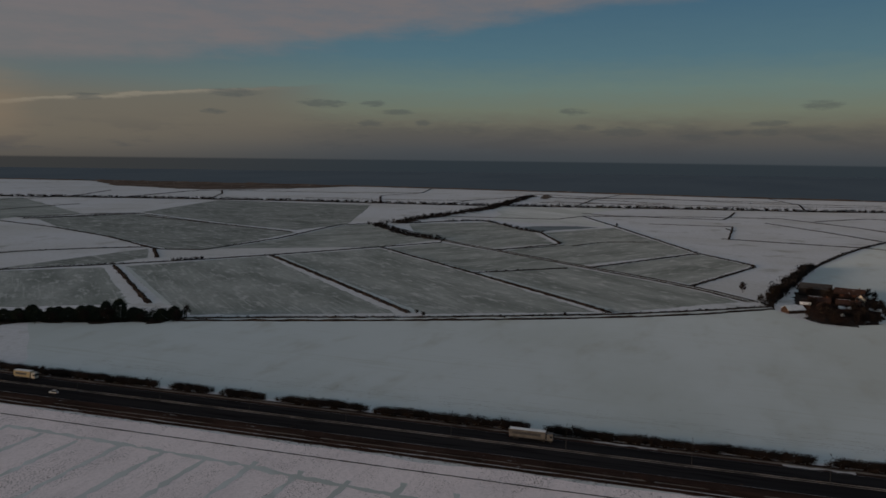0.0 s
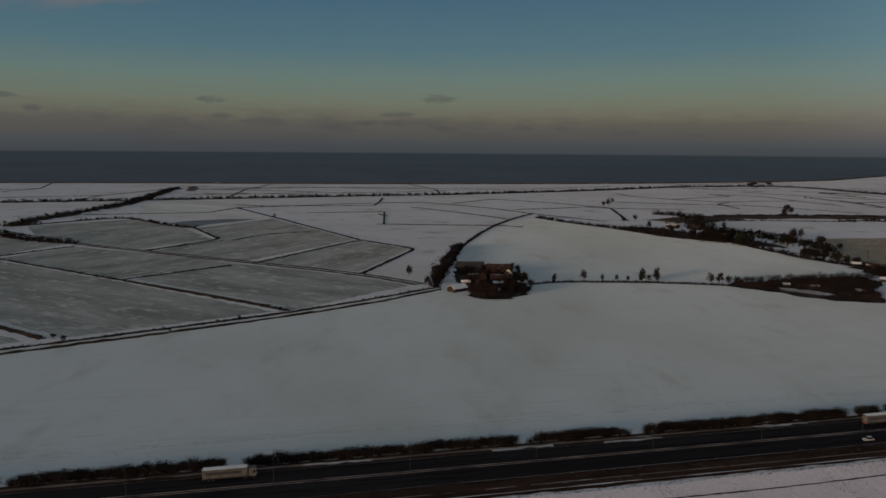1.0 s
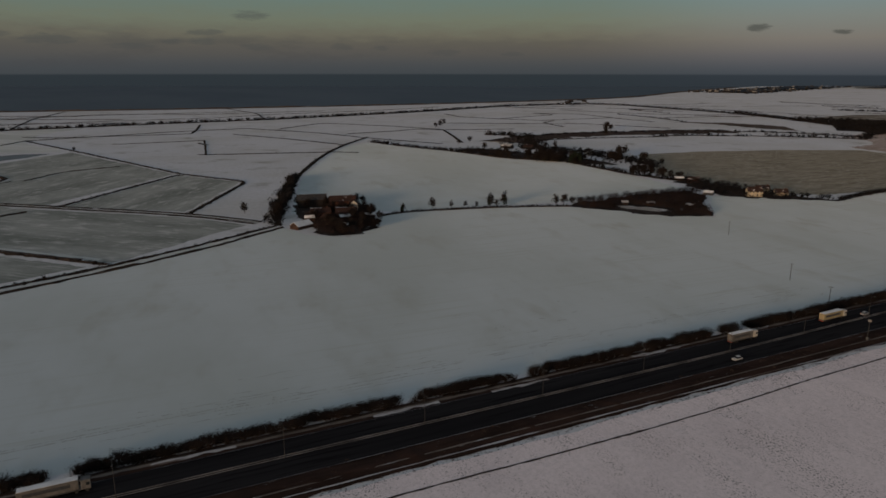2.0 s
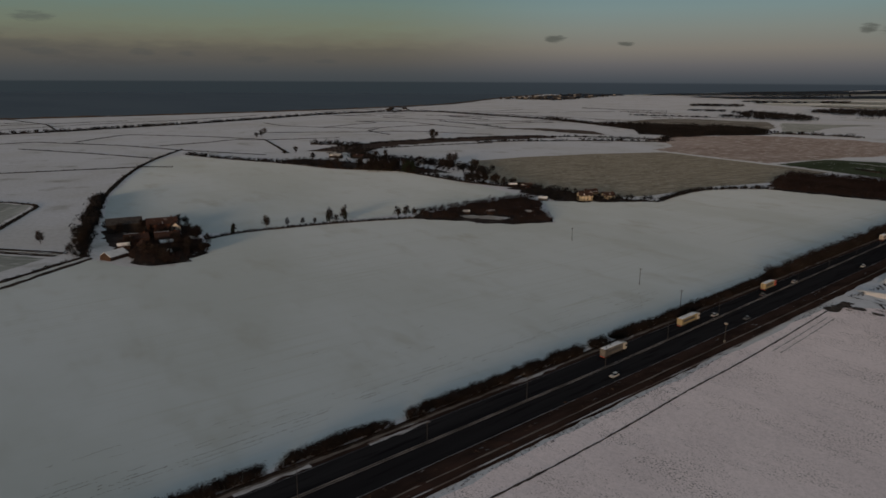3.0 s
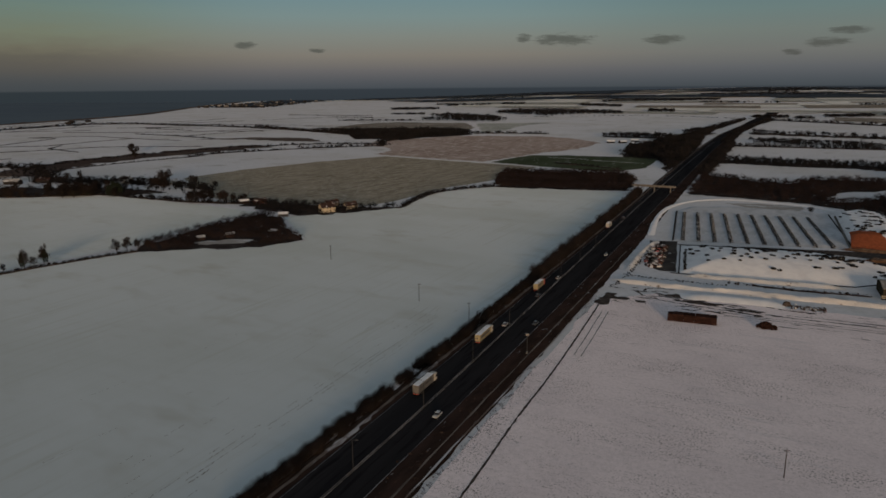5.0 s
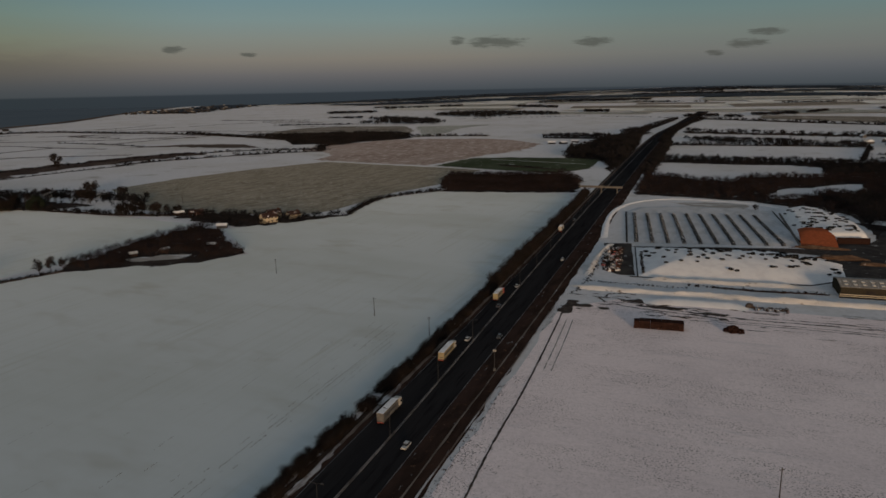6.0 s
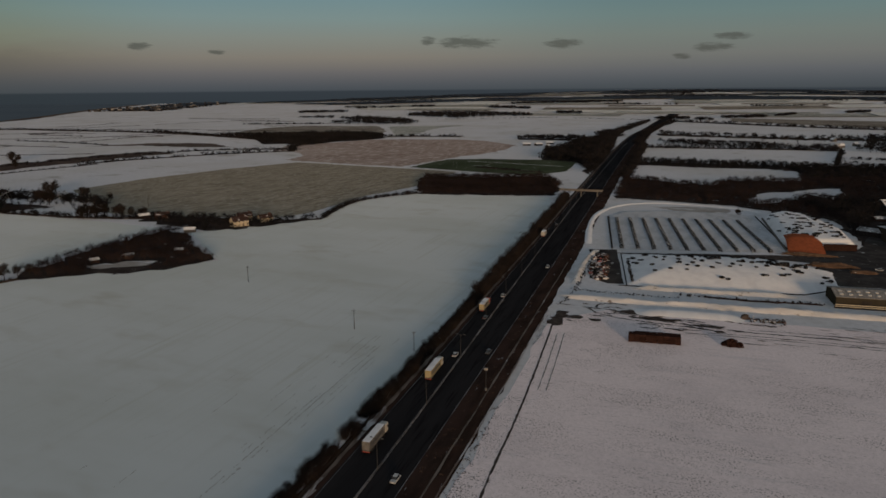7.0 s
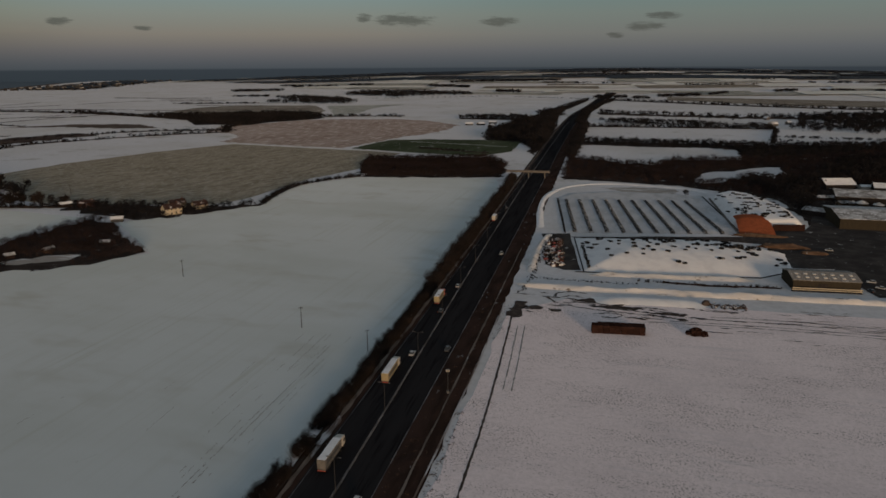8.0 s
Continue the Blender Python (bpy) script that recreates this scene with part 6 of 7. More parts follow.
for k in range(110):
    rng = np.random.default_rng(900 + k)
    u, v = rng.uniform(0, 1) ** 1.6, rng.uniform(-1, 1)
    x, y = -2440 - 640 * u + 170 * v, 2780 + 1700 * u + 60 * v
    house("cottage", x, y, rng.uniform(0, 180), rng.uniform(12, 22), 9, rng.uniform(5, 8), 4, (M_BARNGREY, M_OLIVE, M_BARNGREY, M_BARNGREY, M_DARKROOF)[k % 5], (M_DARKROOF, M_GREYROOF, M_DARKROOF, M_DARKROOF)[k % 4],
          "distant weathered house of a seaside town", windows=0, door=False, chimney=False, z=height(x, y), group="distant seaside town")
for k, (x, y) in enumerate(((-1880, 1450), (-1910, 1480), (-1850, 1420), (-1900, 1530))):
    house("cottage", x, y, 20 * k, 16, 8, 4, 2.5, M_BARNGREY, M_BARNGREY, "distant house by the shore", windows=0, door=False, chimney=False)


scatter("tree_belt", [(-2440 - 640 * (i / 400) ** 1.3 + 190 * math.sin(i * 7.3), 2780 + 1700 * (i / 400) ** 1.3 + 60 * math.sin(i * 3.1)) for i in range(400)], 4, 9, BELTTREES, M_FARTWIG,
        "distant trees among town houses", "trees", 77, 1.5)


# ---- silage yard ----
def mound(corners, top, slope, bulge=0.8, cell=2.5, seed=1):
    """A heap with sloping sides over a polygon."""
    c = np.array(corners, float)
    xs = np.arange(c[:, 0].min() - cell, c[:, 0].max() + 2 * cell, cell)
    ys = np.arange(c[:, 1].min() - cell, c[:, 1].max() + 2 * cell, cell)
    ring = list(zip(c, np.roll(c, -1, 0)))
    verts, faces, index = [], [], {}
    for i, x in enumerate(xs):
        for j, y in enumerate(ys):
            p, d, hit = np.array((x, y)), 1e9, False
            for a, b in ring:
                e = b - a
                f = min(max((p - a) @ e / (e @ e), 0), 1)
                d = min(d, np.linalg.norm(p - a - f * e))
                if (a[1] > y) != (b[1] > y) and x < (b[0] - a[0]) * (y - a[1]) / (b[1] - a[1]) + a[0]:
                    hit = not hit
            if not hit and d > cell * 1.5:
                continue
            k = min(d / slope, 1) if hit else 0
            z = top * k * (2 - k) + (bulge * min(d / 25, 1) if hit else -0.15) + (0.18 * noise.noise((x / 4, y / 4, seed)) if k > 0 else 0)
            index[i, j] = len(verts)
            verts.append((x, y, z))
    for i, j in index:
        if (i + 1, j) in index and (i, j + 1) in index and (i + 1, j + 1) in index:
            faces.append((index[i, j], index[i + 1, j], index[i + 1, j + 1], index[i, j + 1]))
    return verts, faces


def top_of(verts, x, y):
    v = np.asarray(verts)
    return float(v[np.argmin((v[:, 0] - x) ** 2 + (v[:, 1] - y) ** 2), 2])


patch("yard", [(150, 408), (166, 462), (150, 484), (152, 492), (198, 512), (225, 590), (262, 560), (330, 500), (330, 372), (195, 364), (186, 410)], 0.09, M_YARD, "dark wet concrete yard with tyre tracks")
patch("yard", [(26, 462), (44, 466), (48, 430), (53, 381), (44, 380), (33, 388), (28, 440)], 0.09, M_YARD, "dark concrete apron beside a silage heap")
patch("yard", [(41, 456), (150, 480), (168, 482), (168, 460), (132, 465), (56, 453)], 0.10, M_MUD, "muddy strip between silage heaps")

CLAMP_A = [(47, 453), (56, 378), (146, 386), (166, 403), (169, 441), (131, 464)]
va, fa = mound(CLAMP_A, 6.0, 38, 0.6, 2.2, 2)
heap_a = tagged(new("silage_clamp", mesh_of("silage_clamp", va, fa, M_SHEET, True)), "large silage heap under a snowed sheet held by tyres", "silage heap")
CLAMP_B = [(149, 612), (153, 508), (174, 506), (197, 513), (198, 556), (184, 618), (164, 632)]
vb, fb = mound(CLAMP_B, 5.6, 6, 1.2, 2.2, 3)
heap_b = tagged(new("silage_clamp", mesh_of("silage_clamp", vb, fb, M_SHEET, True)), "tall silage heap with a snowed sheet and tyres", "silage heap")
CLAMP_C = [(25, 592), (40, 467), (153, 488), (143, 622), (118, 632), (70, 634), (34, 618)]
vc, fc = mound(CLAMP_C, 0.8, 4, 0.0, 3.0, 4)
heap_c = tagged(new("silage_clamp", mesh_of("silage_clamp", vc, fc, M_GREYSHEET, True)), "low wide silage clamp under a sheet darkened as in shade", "silage heap")


def silage_face():
    """The cut, steep orange end of the tall heap."""
    bm = bmesh.new()
    cols, rows = 15, 7
    grid = []
    for j in range(rows):
        line = []
        for i in range(cols):
            f, g = i / (cols - 1), j / (rows - 1)
            x = 151.5 + 22.5 * f
            top = 7.6 * (1 - abs(f - 0.45) ** 3 * 2.6)
            line.append(bm.verts.new((x + 0.1 * noise.noise((x, g * 5, 1)), 488.0 + 19.0 * g ** 1.2 + 0.5 * noise.noise((x / 2, g * 4, 7)) - 3.0 * abs(f - 0.5) ** 2, max(0, top) * g)))
        grid.append(line)
    back = [bm.verts.new((v.co.x, 518, v.co.z)) for v in grid[-1]]
    for j in range(rows - 1):
        for i in range(cols - 1):
            bm.faces.new((grid[j][i], grid[j][i + 1], grid[j + 1][i + 1], grid[j + 1][i]))
    for i in range(cols - 1):
        bm.faces.new((grid[-1][i], grid[-1][i + 1], back[i + 1], back[i]))
    part("cut_face", bm, M_SILAGE, heap_b, "cut orange silage face catching the sun")


silage_face()
bm = bmesh.new()
rod(bm, (148.0, 612, 0.6), (151.0, 488, 0.6), 0.9, 0.9, 4)
part("retaining_wall", bm, M_CONCRETE, heap_b, "low concrete wall along the heap")
bm = bmesh.new()
box(bm, 0, 21, -0.6, 0.6, 0, 4.4, 0.3)
bmesh.ops.transform(bm, matrix=pose(174.5, 502.0, 0, 0, 0, 10), verts=bm.verts)
part("dark_face", bm, M_BALE, heap_b, "dark weathered part of the face")
bm = bmesh.new()
for a, b in (((25.5, 590), (39.5, 468.5)), ((153, 489), (143.5, 622))):
    rod(bm, (*a, 0.35), (*b, 0.35), 0.55, 0.55, 4)
part("edge_wall", bm, M_BARNGREY, heap_c, "dark low wall along the sheet edge")
bm = bmesh.new()
for a, b in (((46.5, 454), (55.5, 378)), ((51, 376.5), (105, 381)), ((105, 381), (146, 385)), ((146, 385), (166, 402))):
    rod(bm, (*a, 0.25), (*b, 0.25), 0.32, 0.32, 4)
part("sheet_edge", bm, M_RUBBER, heap_a, "dark weighted edge of the sheet")


def ring_arrays(r, tube, seg=10, sides=5):
    verts, tris = [], []
    for i in range(seg):
        a = 2 * math.pi * i / seg
        for j in range(sides):
            b = 2 * math.pi * j / sides
            q = r + tube * math.cos(b)
            verts.append((q * math.cos(a), q * math.sin(a), tube * math.sin(b) + tube * 0.9))
    for i in range(seg):
        for j in range(sides):
            p, q, s, t = i * sides + j, ((i + 1) % seg) * sides + j, ((i + 1) % seg) * sides + (j + 1) % sides, i * sides + (j + 1) % sides
            tris += [(p, q, s), (p, s, t)]
    return np.array(verts), np.array(tris)


TYRE_BIG = tri_mesh("tyre", *ring_arrays(0.72, 0.30, 12, 6), M_RUBBER)
rngt = np.random.default_rng(77)
for verts, corners, spacing, label in ((va, CLAMP_A, 6.4, "old tractor tyre weighing down a silage sheet"), (vb, CLAMP_B, 7.0, "old tyre on the tall silage heap")):
    for x, y in inside(corners, spacing, 21):
        z = top_of(verts, x, y)
        if z < 1.4 or rngt.uniform() < 0.25 or verts is va and (y < 394 or y < 412 and rngt.uniform() < 0.72 or rngt.uniform() < (x - 130) / 60):
            continue
        for k in range(rngt.integers(1, 3)):
            ob = new("tyre", TYRE_BIG)
            s = rngt.uniform(0.9, 1.6)
            ob.matrix_basis = pose(x + k * 1.5 * s, y + rngt.normal() * 0.3, z + 0.02, rngt.normal() * 4, rngt.normal() * 4, rngt.uniform(0, 360)) @ Matrix.Diagonal((s, s, s, 1))
            tagged(ob, label, "tyre", "tyres on the silage heaps")
for k in range(26):
    x, y = (50.0 + 0.12 * (452 - 384 - 2.8 * k) + rngt.normal() * 0.3, 384 + 2.8 * k) if k < 20 else (58 + 6 * (k - 20), 449 + (k - 20))
    ob = new("tyre", TYRE_BIG)
    ob.matrix_basis = pose(x, y, top_of(va, x, y) + 0.02, rngt.normal() * 4, rngt.normal() * 4, rngt.uniform(0, 360))
    tagged(ob, "old tractor tyre weighing down a silage sheet", "tyre", "tyres on the silage heaps")
for k in range(22):                                  # a loose pile of tyres on the sheet
    x, y = 141 + rngt.normal() * 2.4, 424 + rngt.normal() * 1.6
    ob = new("tyre", TYRE_BIG)
    ob.matrix_basis = pose(x, y, top_of(va, x, y) + 0.05 + 0.45 * (k % 3), rngt.normal() * 14, rngt.normal() * 14, rngt.uniform(0, 360)) @ Matrix.Diagonal((1.2, 1.2, 1.2, 1))
    tagged(ob, "old tyre in a loose pile on a silage sheet", "tyre", "tyres on the silage heaps")
small = ring_arrays(0.42, 0.18, 6, 3)
for k in range(10):
    a, b = np.array((46 + 10.55 * k, 469.5 + 1.7 * k)), np.array((33 + 10.45 * k, 583 + 1.4 * k))
    rng = np.random.default_rng(40 + k)
    pieces = []
    long = np.linalg.norm(b - a)
    d = (b - a) / long
    side = np.array((d[1], -d[0]))
    ridge, quads = [], []
    for i in range(int(long / 2) + 1):               # the weighted fold of the sheet below the tyres
        p = a + d * i * 2.0
        z = top_of(vc, *p)
        w = (1.5 - 0.5 * i * 2.0 / long) * rng.uniform(0.85, 1.15)
        ridge += [(*(p - side * w), z - 0.05), (*(p - side * 0.2 * w), z + 0.75 * rng.uniform(0.8, 1.1)), (*(p + side * w * 0.8), z - 0.05)]
    for i in range(len(ridge) // 3 - 1):
        for j in (0, 1):
            q = 3 * i + j
            quads += [(q, q + 1, q + 4), (q, q + 4, q + 3)]
    pieces.append((np.array(ridge), np.array(quads)))
    for i in range(int(long / 0.95)):
        for o in (-0.95, 0.0, 0.95):
            if rng.uniform() < (0.30 if k < 2 else 0.12):
                continue
            p = a + d * (i * 0.95 + rng.normal() * 0.12) + side * (o + rng.normal() * 0.12)
            t = rng.normal(size=2) * 0.25
            v = small[0].copy()
            v[:, 2] += v[:, 0] * t[0] + v[:, 1] * t[1]
            pieces.append((v + (p[0], p[1], top_of(vc, *p) + (0.72 if abs(o) < 0.5 else 0.30)), small[1]))
    tagged(new("tyre_row", tri_mesh("tyre_row", *joined(pieces), M_DARKROW if k > 3 else M_GREYRUBBER)), "long row of old tyres laid over a fold of dark sheet", "tyres", "rows of tyres", "stuff")


def bund(name, points, width, tall, label, material=M_SHEET, rough=0.2):
    """A long earth bank with a rounded top."""
    p = smooth_line(points, 3.0)
    t = np.gradient(p, axis=0)
    t /= np.linalg.norm(t, axis=1)[:, None]
    side = np.stack([t[:, 1], -t[:, 0]], 1)
    verts, faces = [], []
    prof = [(-0.5, -0.1), (-0.32, 0.45), (-0.14, 0.92), (0.05, 1.0), (0.24, 0.75), (0.4, 0.3), (0.5, -0.1)]
    for i, (q, s) in enumerate(zip(p, side)):
        e = min(1, i / 3, (len(p) - 1 - i) / 3)
        for o, h in prof:
            j = rough * noise.noise((q[0] / 5, q[1] / 5, o * 6))
            verts.append((*(q + s * width * (o + j * 0.15)), max(-0.1, tall * h * e * (1 + j))))
    n = len(prof)
    for i in range(len(p) - 1):
        for k in range(n - 1):
            faces.append((i * n + k, i * n + k + 1, (i + 1) * n + k + 1, (i + 1) * n + k))
    tagged(new(name, mesh_of(name, verts, faces, material, True)), label, "earth bank")


bund("earth_bank", [(24, 352), (28, 346), (60, 347), (103, 349), (155, 352), (230, 355), (330, 360)], 7.5, 1.8, "long snow-covered earth bank catching warm light", M_BANK, rough=0.8)
bund("earth_bank", [(58, 374), (100, 376), (142, 380)], 6, 1.7, "snow-covered bank in front of the silage heap", M_BANK, rough=0.6)
bund("earth_bank", [(27, 372), (26, 420), (30, 462)], 5, 1.8, "snow-covered bank beside the road", M_BANK, rough=0.8)
bund("earth_bank", [(22, 480), (15, 540), (14, 606), (28, 652), (58, 676), (93, 672), (127, 664), (150, 646)], 6, 0.7, "curved snow-covered bank round the clamp", rough=0.4)
ribbon("weed_strip", [(96, 367), (120, 365), (152, 369)], 1.6, 0.10, M_VERGE, "strip of dead weeds in the snow", wobble=0.5, step=3, crown=0.5)
scatter("weeds", beside([(27, 361), (47, 360), (75, 360), (84, 361)], 1.0, 0.6, 12, 0.25), 0.4, 1.1, SHRUBS, M_TWIG, "dead weeds along a bank", "weeds", 16)
scatter("weeds", beside([(84, 366), (120, 365), (152, 370)], 1.2, 0.7, 9, 0.2), 0.6, 1.6, SHRUBS, M_TWIG, "dead weeds along a bank", "weeds", 6)
scatter("weeds", beside([(27, 335), (29, 352), (30, 420), (34, 460)], 1.6, 1.4, 10, 0.3), 0.5, 1.5, SHRUBS, M_TWIG, "dead weeds along a bank", "weeds", 7)

# muddy puddles and ruts near the bank
for corners in ([(23, 300), (27, 322), (31, 322), (30, 300)], [(29, 315), (37, 318), (40, 314), (33, 312)], [(42, 314), (47, 315), (48, 311), (44, 311)], [(52, 328), (60, 333), (70, 332), (62, 326)],
                [(60, 322), (72, 325), (86, 324), (80, 320), (68, 319)], [(88, 318), (98, 320), (104, 318), (94, 316)], [(96, 312), (101, 313), (103, 310)]):
    patch("mud_patch", corners, 0.10, M_MUD, "churned dark mud in the snow", rag=1.2, step=2.0)
TRENCH = [(33, -330), (33, -100), (32, -7), (34, 60), (34, 115), (31.5, 165), (31.5, 205), (29, 262), (27, 300)]
ribbon("footpath", TRENCH, 0.75, 0.10, M_MUD, "narrow dark trodden path through the snow", wobble=0.28, step=2.2)
for x in (31.0, 34.0):
    ribbon("wheel_track", [(x + 3.0, 226), (x + 2.0, 254), (x, 290)], 0.34, 0.10, M_RUT, "wheel rut in the snow", wobble=0.6, step=1.5)
for k, y in enumerate((306, 309, 314, 318)):
    ribbon("wheel_track", [(86 + 9 * k, y), (140, y + 2), (200, y - 1), (290, y + 4)], 0.5, 0.09, M_MUD, "wheel rut in the snow", wobble=0.6, step=2.5)
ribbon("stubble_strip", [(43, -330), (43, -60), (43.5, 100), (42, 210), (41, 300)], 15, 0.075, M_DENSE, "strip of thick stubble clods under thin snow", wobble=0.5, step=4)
# bare stripes across the stubble near the far end of the field
for k in range(11):
    y = -292 + 19 * k
    ribbon("tractor_stripe", [(43 + 2 * (k % 3), y + 2), (66, y), (95 + 6 * (k % 4), y - 1), (125 + 9 * (k % 5), y - 4)], 2.4, 0.09, M_PALE, "bare stripe where tractor wheels pressed the snow", wobble=0.4, step=3)
ribbon("tractor_stripe", [(43, -292), (45, -212), (50, -149), (54, -100), (56, -40)], 2.4, 0.10, M_PALE, "bare stripe where tractor wheels pressed the snow", wobble=0.4, step=3)
rng_m = np.random.default_rng(9)
for k in range(34):
    x, y, w = rng_m.uniform(28, 105), rng_m.uniform(308, 338), rng_m.uniform(1.5, 6)
    patch("mud_patch", [(x - w, y), (x - w * 0.3, y + 0.8), (x + w, y + 0.2), (x + w * 0.4, y - 0.7)], 0.11 + 0.004 * k, M_MUD, "churned dark mud in the snow", rag=0.6, step=1.0)
for k in range(40):
    x, y, w = rng_m.uniform(110, 240), rng_m.uniform(290, 336), rng_m.uniform(1.5, 9)
    patch("mud_streak", [(x - w, y), (x, y + 0.35), (x + w, y + 0.1), (x, y - 0.2)], 0.11 + 0.004 * k, M_MUD, "thin streak of mud in the snow", rag=0.3, step=1.2)
def broken_rut(points, wide, seed, share=0.55):
    """A rut in the snow that shows only here and there, in short dark dashes."""
    rng = np.random.default_rng(seed)
    p = smooth_line(points, 0.6)
    verts, faces = [], []
    for (x0, y0), (x1, y1) in zip(p[:-1], p[1:]):
        open_here = noise.noise((x0 / 9, y0 / 9, seed * 1.3)) * 0.5 + 0.5 + 0.35 * noise.noise((x0 / 60, y0 / 60, seed * 0.7))
        if open_here > share or rng.uniform() < 0.3:
            continue
        o, w = rng.normal() * 0.10, wide * rng.uniform(0.4, 1.3) / 2
        n = len(verts)
        verts += [(x0 + o - w, y0, 0.085), (x0 + o + w, y0 + 0.1, 0.085), (x1 + o + w * 0.8, y1, 0.085), (x1 + o - w * 0.9, y1 - 0.1, 0.085)]
        faces.append((n, n + 1, n + 2, n + 3))
    if faces:
        tagged(new("wheel_rut", mesh_of("wheel_rut", verts, faces, M_RUT)), "broken dark wheel rut in field snow", kind="structure")


for k, (x, wide, share) in enumerate(((-39.2, 0.34, 0.60), (-40.9, 0.30, 0.52), (-43.6, 0.26, 0.48), (-45.6, 0.24, 0.46), (-36.6, 0.24, 0.44), (-34.4, 0.2, 0.40), (-49.5, 0.2, 0.38), (-55, 0.2, 0.36), (-61, 0.2, 0.34))):
    broken_rut([(x + 1.0, -330), (x, -60), (x + 0.5, 60), (x - 0.4, 160), (x - 0.2, 262)], wide, 31 + k, share)
for k, (a, b, c) in enumerate((((-33, -150), (-48, -60), (-60, 30)), ((-60, -20), (-66, 90), (-70, 190)), ((-90, 40), (-84, 120), (-80, 230)), ((-80, 150), (-52, 200), (-36, 262)), ((-120, 60), (-112, 150), (-110, 240)))):
    broken_rut([a, b, c], 0.18, 61 + k, 0.36)


# loops where a tractor turned, and a smooth drift between them
for line in ([(43, 333), (44, 338), (50, 342), (58, 340)], [(60, 334), (56, 326), (48, 324)], [(47, 333), (52, 336), (57, 333)], [(50, 331), (57, 329), (66, 326), (84, 322), (104, 319)], [(52, 327), (64, 324), (78, 321)],
             [(62, 311), (68, 314), (76, 313), (73, 308), (66, 308)], [(40, 330), (46, 322), (58, 318), (80, 315), (98, 313)], [(88, 338), (100, 330), (112, 326), (126, 326)],
             [(70, 320), (90, 318), (112, 314), (150, 316)]):
    ribbon("wheel_track", line, 0.9, 0.085 + 0.0004 * line[0][0], M_MUD, "curved wheel rut in the snow", wobble=0.85, step=1.2)
patch("muddy_ground", [(60, 652), (93, 660), (127, 655), (122, 632), (80, 634)], 0.12, M_THAW, "brown thawed ground showing through thin snow", rag=3, step=4)
bund("snow_drift", [(62, 330), (80, 334), (104, 335), (113, 333)], 13, 1.5, "smooth wide drift of clean snow", rough=0.2)




def bale_stack():
    b = thing("bale_stack", 73, 290.5, 0.05, 4, "long brown stack of weathered straw bales", "bale stack")
    bm = bmesh.new()
    box(bm, -1.18, 1.18, -0.6, 0.6, 0, 0.88, 0.06)
    bale = bm_mesh("bale", bm, M_BALE)
    rng = np.random.default_rng(5)
    for i in range(9):
        for j in range(4):
            for k in range(4):
                if k < 3 and 0 < j < 3 and 0 < i < 8:
                    continue
                if k == 3 and rng.uniform() < 0.10:
                    continue
                ob = new("bale", bale)
                ob.parent = b
                ob.matrix_basis = pose((i - 4) * 2.42 + rng.normal() * 0.04, (j - 1.5) * 1.24 + rng.normal() * 0.05, k * 0.9, 0, 0, rng.normal() * 1.2)


bale_stack()


tip = heap("rubbish_heap", 105, 295, 6.0, 4, 1.7, M_BALE, "dark heap of old bales and rubbish", "heap", 2)
bm = bmesh.new()
box(bm, -0.8, 0.8, -0.5, 0.5, -0.4, 0.4, 0.1)
lump = bm_mesh("bale", bm, M_BALE)
for k in range(44):
    rng = np.random.default_rng(700 + k)
    ob = new("bale", lump)
    ob.parent = tip
    a, r = rng.uniform(0, 6.28), rng.uniform(0.2, 1)
    ob.matrix_basis = pose(math.cos(a) * r * 4.4, math.sin(a) * r * 2.4, 0.35 + 2.3 * (1 - r) * rng.uniform(0.7, 1.4), rng.normal() * 30, rng.normal() * 30, rng.uniform(0, 180)) @ Matrix.Diagonal((*rng.uniform(0.7, 1.3, 3), 1))
heap("soil_mound", 113, 335, 4, 3.5, 2.2, M_MUD, "small dark heap of soil", "heap", 3)
for k in range(80):
    rng = np.random.default_rng(60 + k)
    heap("rubble_lump", 122.5 + rng.uniform(-8, 8), 334 + rng.normal() * 2.0, rng.uniform(.5, 1.5), rng.uniform(.5, 1.2), rng.uniform(.4, .9), M_MUD if k % 3 else M_SCRAP, "lump of rubble dusted with snow", "rubble", k)
heap("soil_mound", 172, 455, 28, 8, 2.6, M_GRAVEL, "brown soil heap in the yard", "heap", 8)
heap("soil_mound", 162, 483, 34, 5, 1.8, M_GRAVEL, "long brown heap below the silage face", "heap", 9)
heap("soil_mound", 186, 444, 16, 6, 1.6, M_GRAVEL, "low brown heap in the yard", "heap", 10)
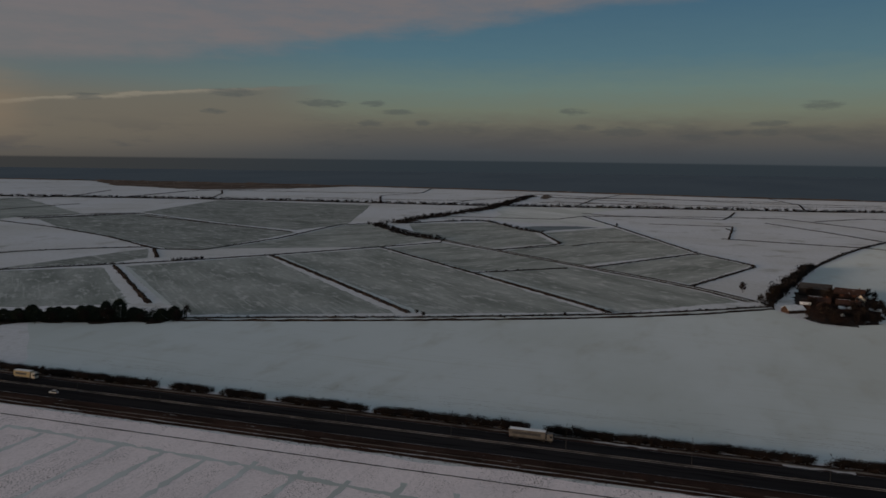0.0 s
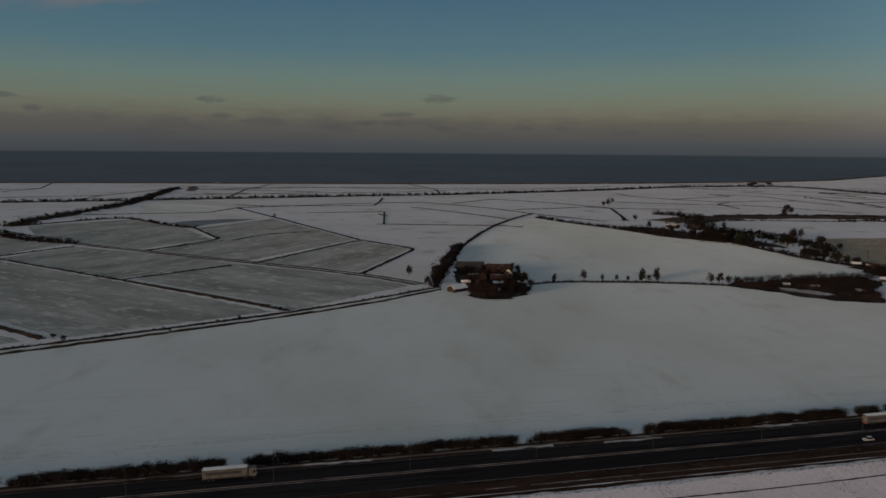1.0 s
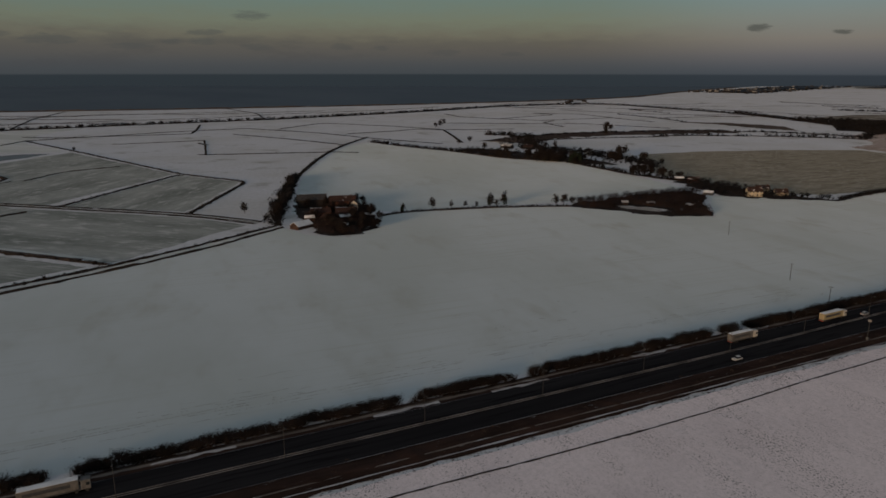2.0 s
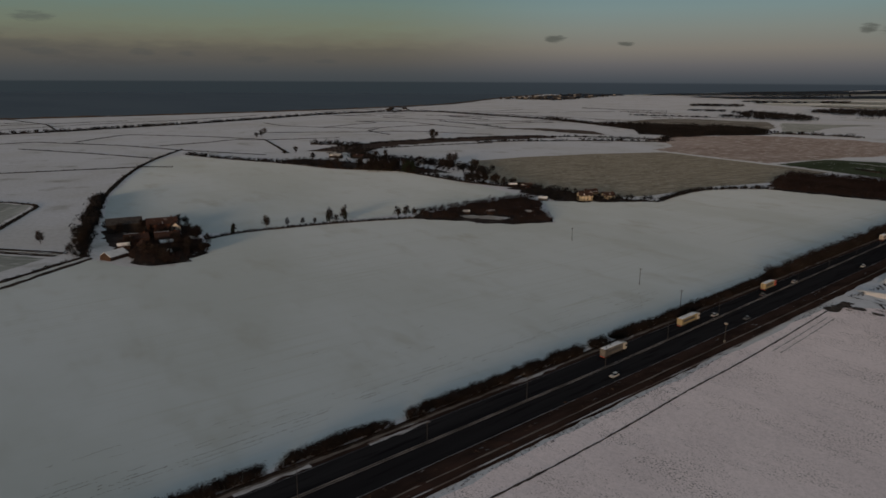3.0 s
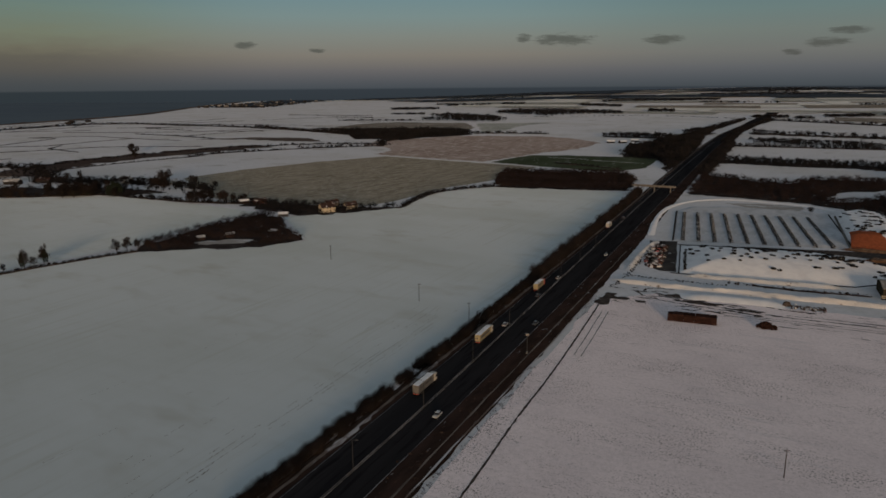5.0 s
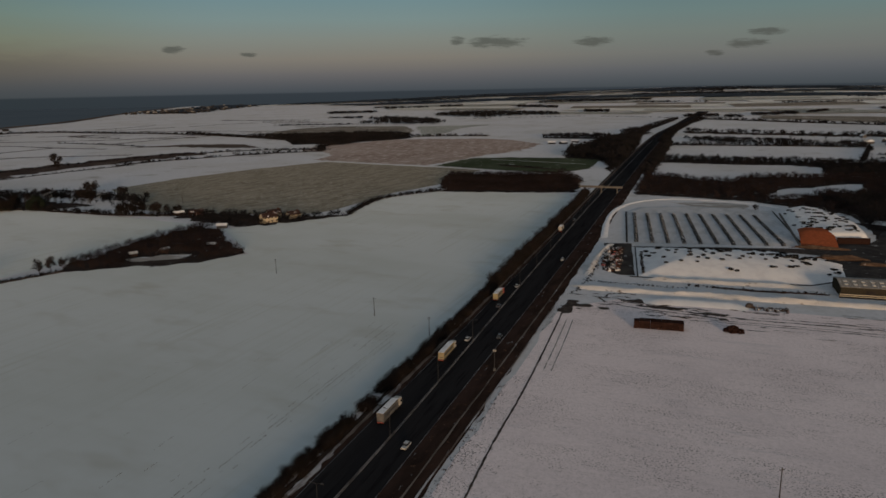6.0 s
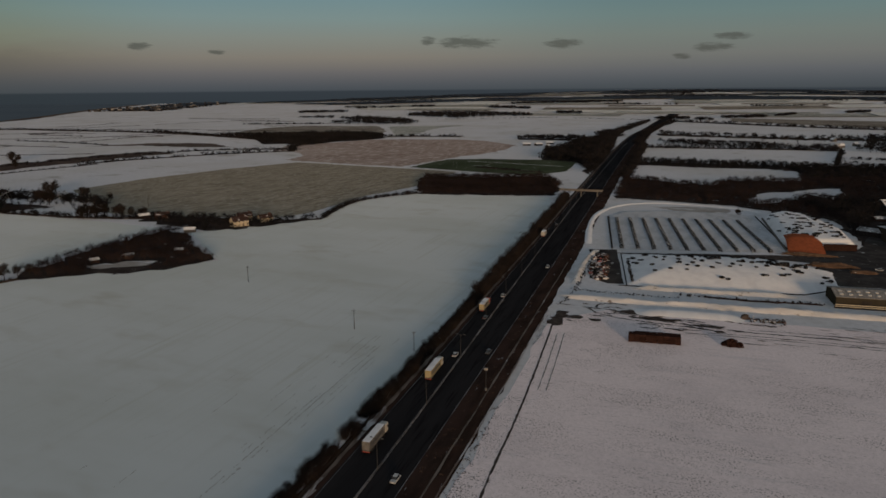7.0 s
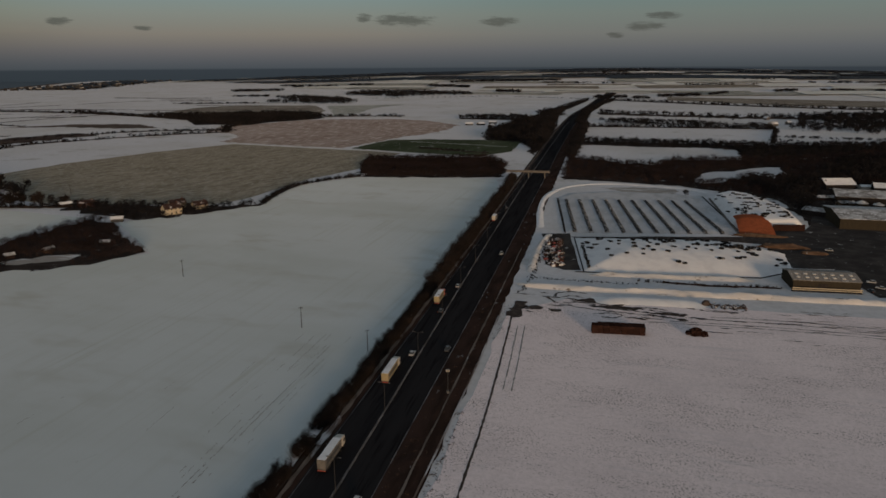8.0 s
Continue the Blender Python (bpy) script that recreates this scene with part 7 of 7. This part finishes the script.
for k in range(120):
    rng = np.random.default_rng(160 + k)
    bm = bmesh.new()
    box(bm, -1, 1, -0.6, 0.6, 0, 0.8, 0.08)
    for v in bm.verts:
        v.co += Vector(rng.normal(size=3) * 0.15)
    ob = new("scrap_piece", bm_mesh("scrap_piece", bm, (M_SCRAP, M_SCRAP, M_BARNGREY, M_SCRAP, M_BRICK, M_RUBBER, M_TRUCKRED if k % 3 == 0 else M_SCRAP)[k % 7]))
    s = rng.uniform(0.7, 1.6)
    f = rng.uniform(0, 1)
    ob.matrix_basis = pose(29.5 + 4.5 * f + 10 * rng.uniform(0, 1), 447 - 62 * f, 0.1, rng.normal() * 8, rng.normal() * 8, rng.uniform(0, 180)) @ Matrix.Diagonal((s, s, s, 1))
    tagged(ob, "rusty piece of scrap dusted with snow", "scrap", "scrap dump")


def farm_shed():
    b = house("machine_shed", 172.5, 379, 3, 31, 20, 5.2, 1.8, M_OLIVE, M_GREYROOF, "low olive machinery shed with pale rooflights in a grey roof", "shed", windows=0, chimney=False, door=False)
    for k in range(7):
        for row in (0.33, 0.7):
            x = -12.6 + 4.2 * k
            y, z = -10 * (1 - row), 5.2 + 1.8 * row + 0.2
            part("rooflight", box(bmesh.new(), x - 0.8, x + 0.8, y - 1.1, y + 1.1, z - 0.25, z + 0.2), M_FRAME, b)
    part("plinth", box(bmesh.new(), -16.5, 15.5, -12.6, -11.6, 0, 0.8), M_BARNGREY, b, "dark low base wall in front of the shed")
    for z in (0.85, 1.75):
        part("rail", box(bmesh.new(), -16.5, 15.5, -12.75, -12.45, z, z + 0.45), M_RENDER, b, "long pale rail lit by the sun")
    for k in range(9):
        part("rail_post", box(bmesh.new(), -16.4 + 3.95 * k, -16.1 + 3.95 * k, -12.6, -12.4, 0.7, 2.1), M_BARNGREY, b)
    # solid dark panel in place of the shade inside an opening
    part("doorway", box(bmesh.new(), -4.0, 0.5, -10.2, -9.95, 0.1, 3.6), M_BARNGREY, b, "dark panel standing for the shade of an open doorway")


farm_shed()
for x, y, turn, paint, label in ((194, 372, 20, M_CARDARK, "dark van parked in the yard"), (200, 378, 60, M_CARWHITE, "snowy car parked in the yard"), (206, 374, 10, M_CARDARK, "dark car parked in the yard"),
                                 (196, 452, 70, M_CARWHITE, "pale car parked in the yard"), (199, 388, 80, M_CARWHITE, "snowy car parked in the yard")):
    car(x, y, turn, paint, label)
# fence along the clamp's edge
fence = thing("fence", 0, 0, 0, 0, "dark wire and post fence by the clamp", "fence")
for k in range(40):
    part("post", rod(bmesh.new(), (40 - 13.5 * k / 39, 468 + 122 * k / 39, -0.1), (40 - 13.5 * k / 39, 468 + 122 * k / 39, 1.5), 0.12, 0.11, 5), M_POST, fence)
for z in (0.6, 1.3):
    part("wire", rod(bmesh.new(), (40, 468, z), (26.5, 590, z), 0.05, 0.05, 4), M_STEEL, fence)
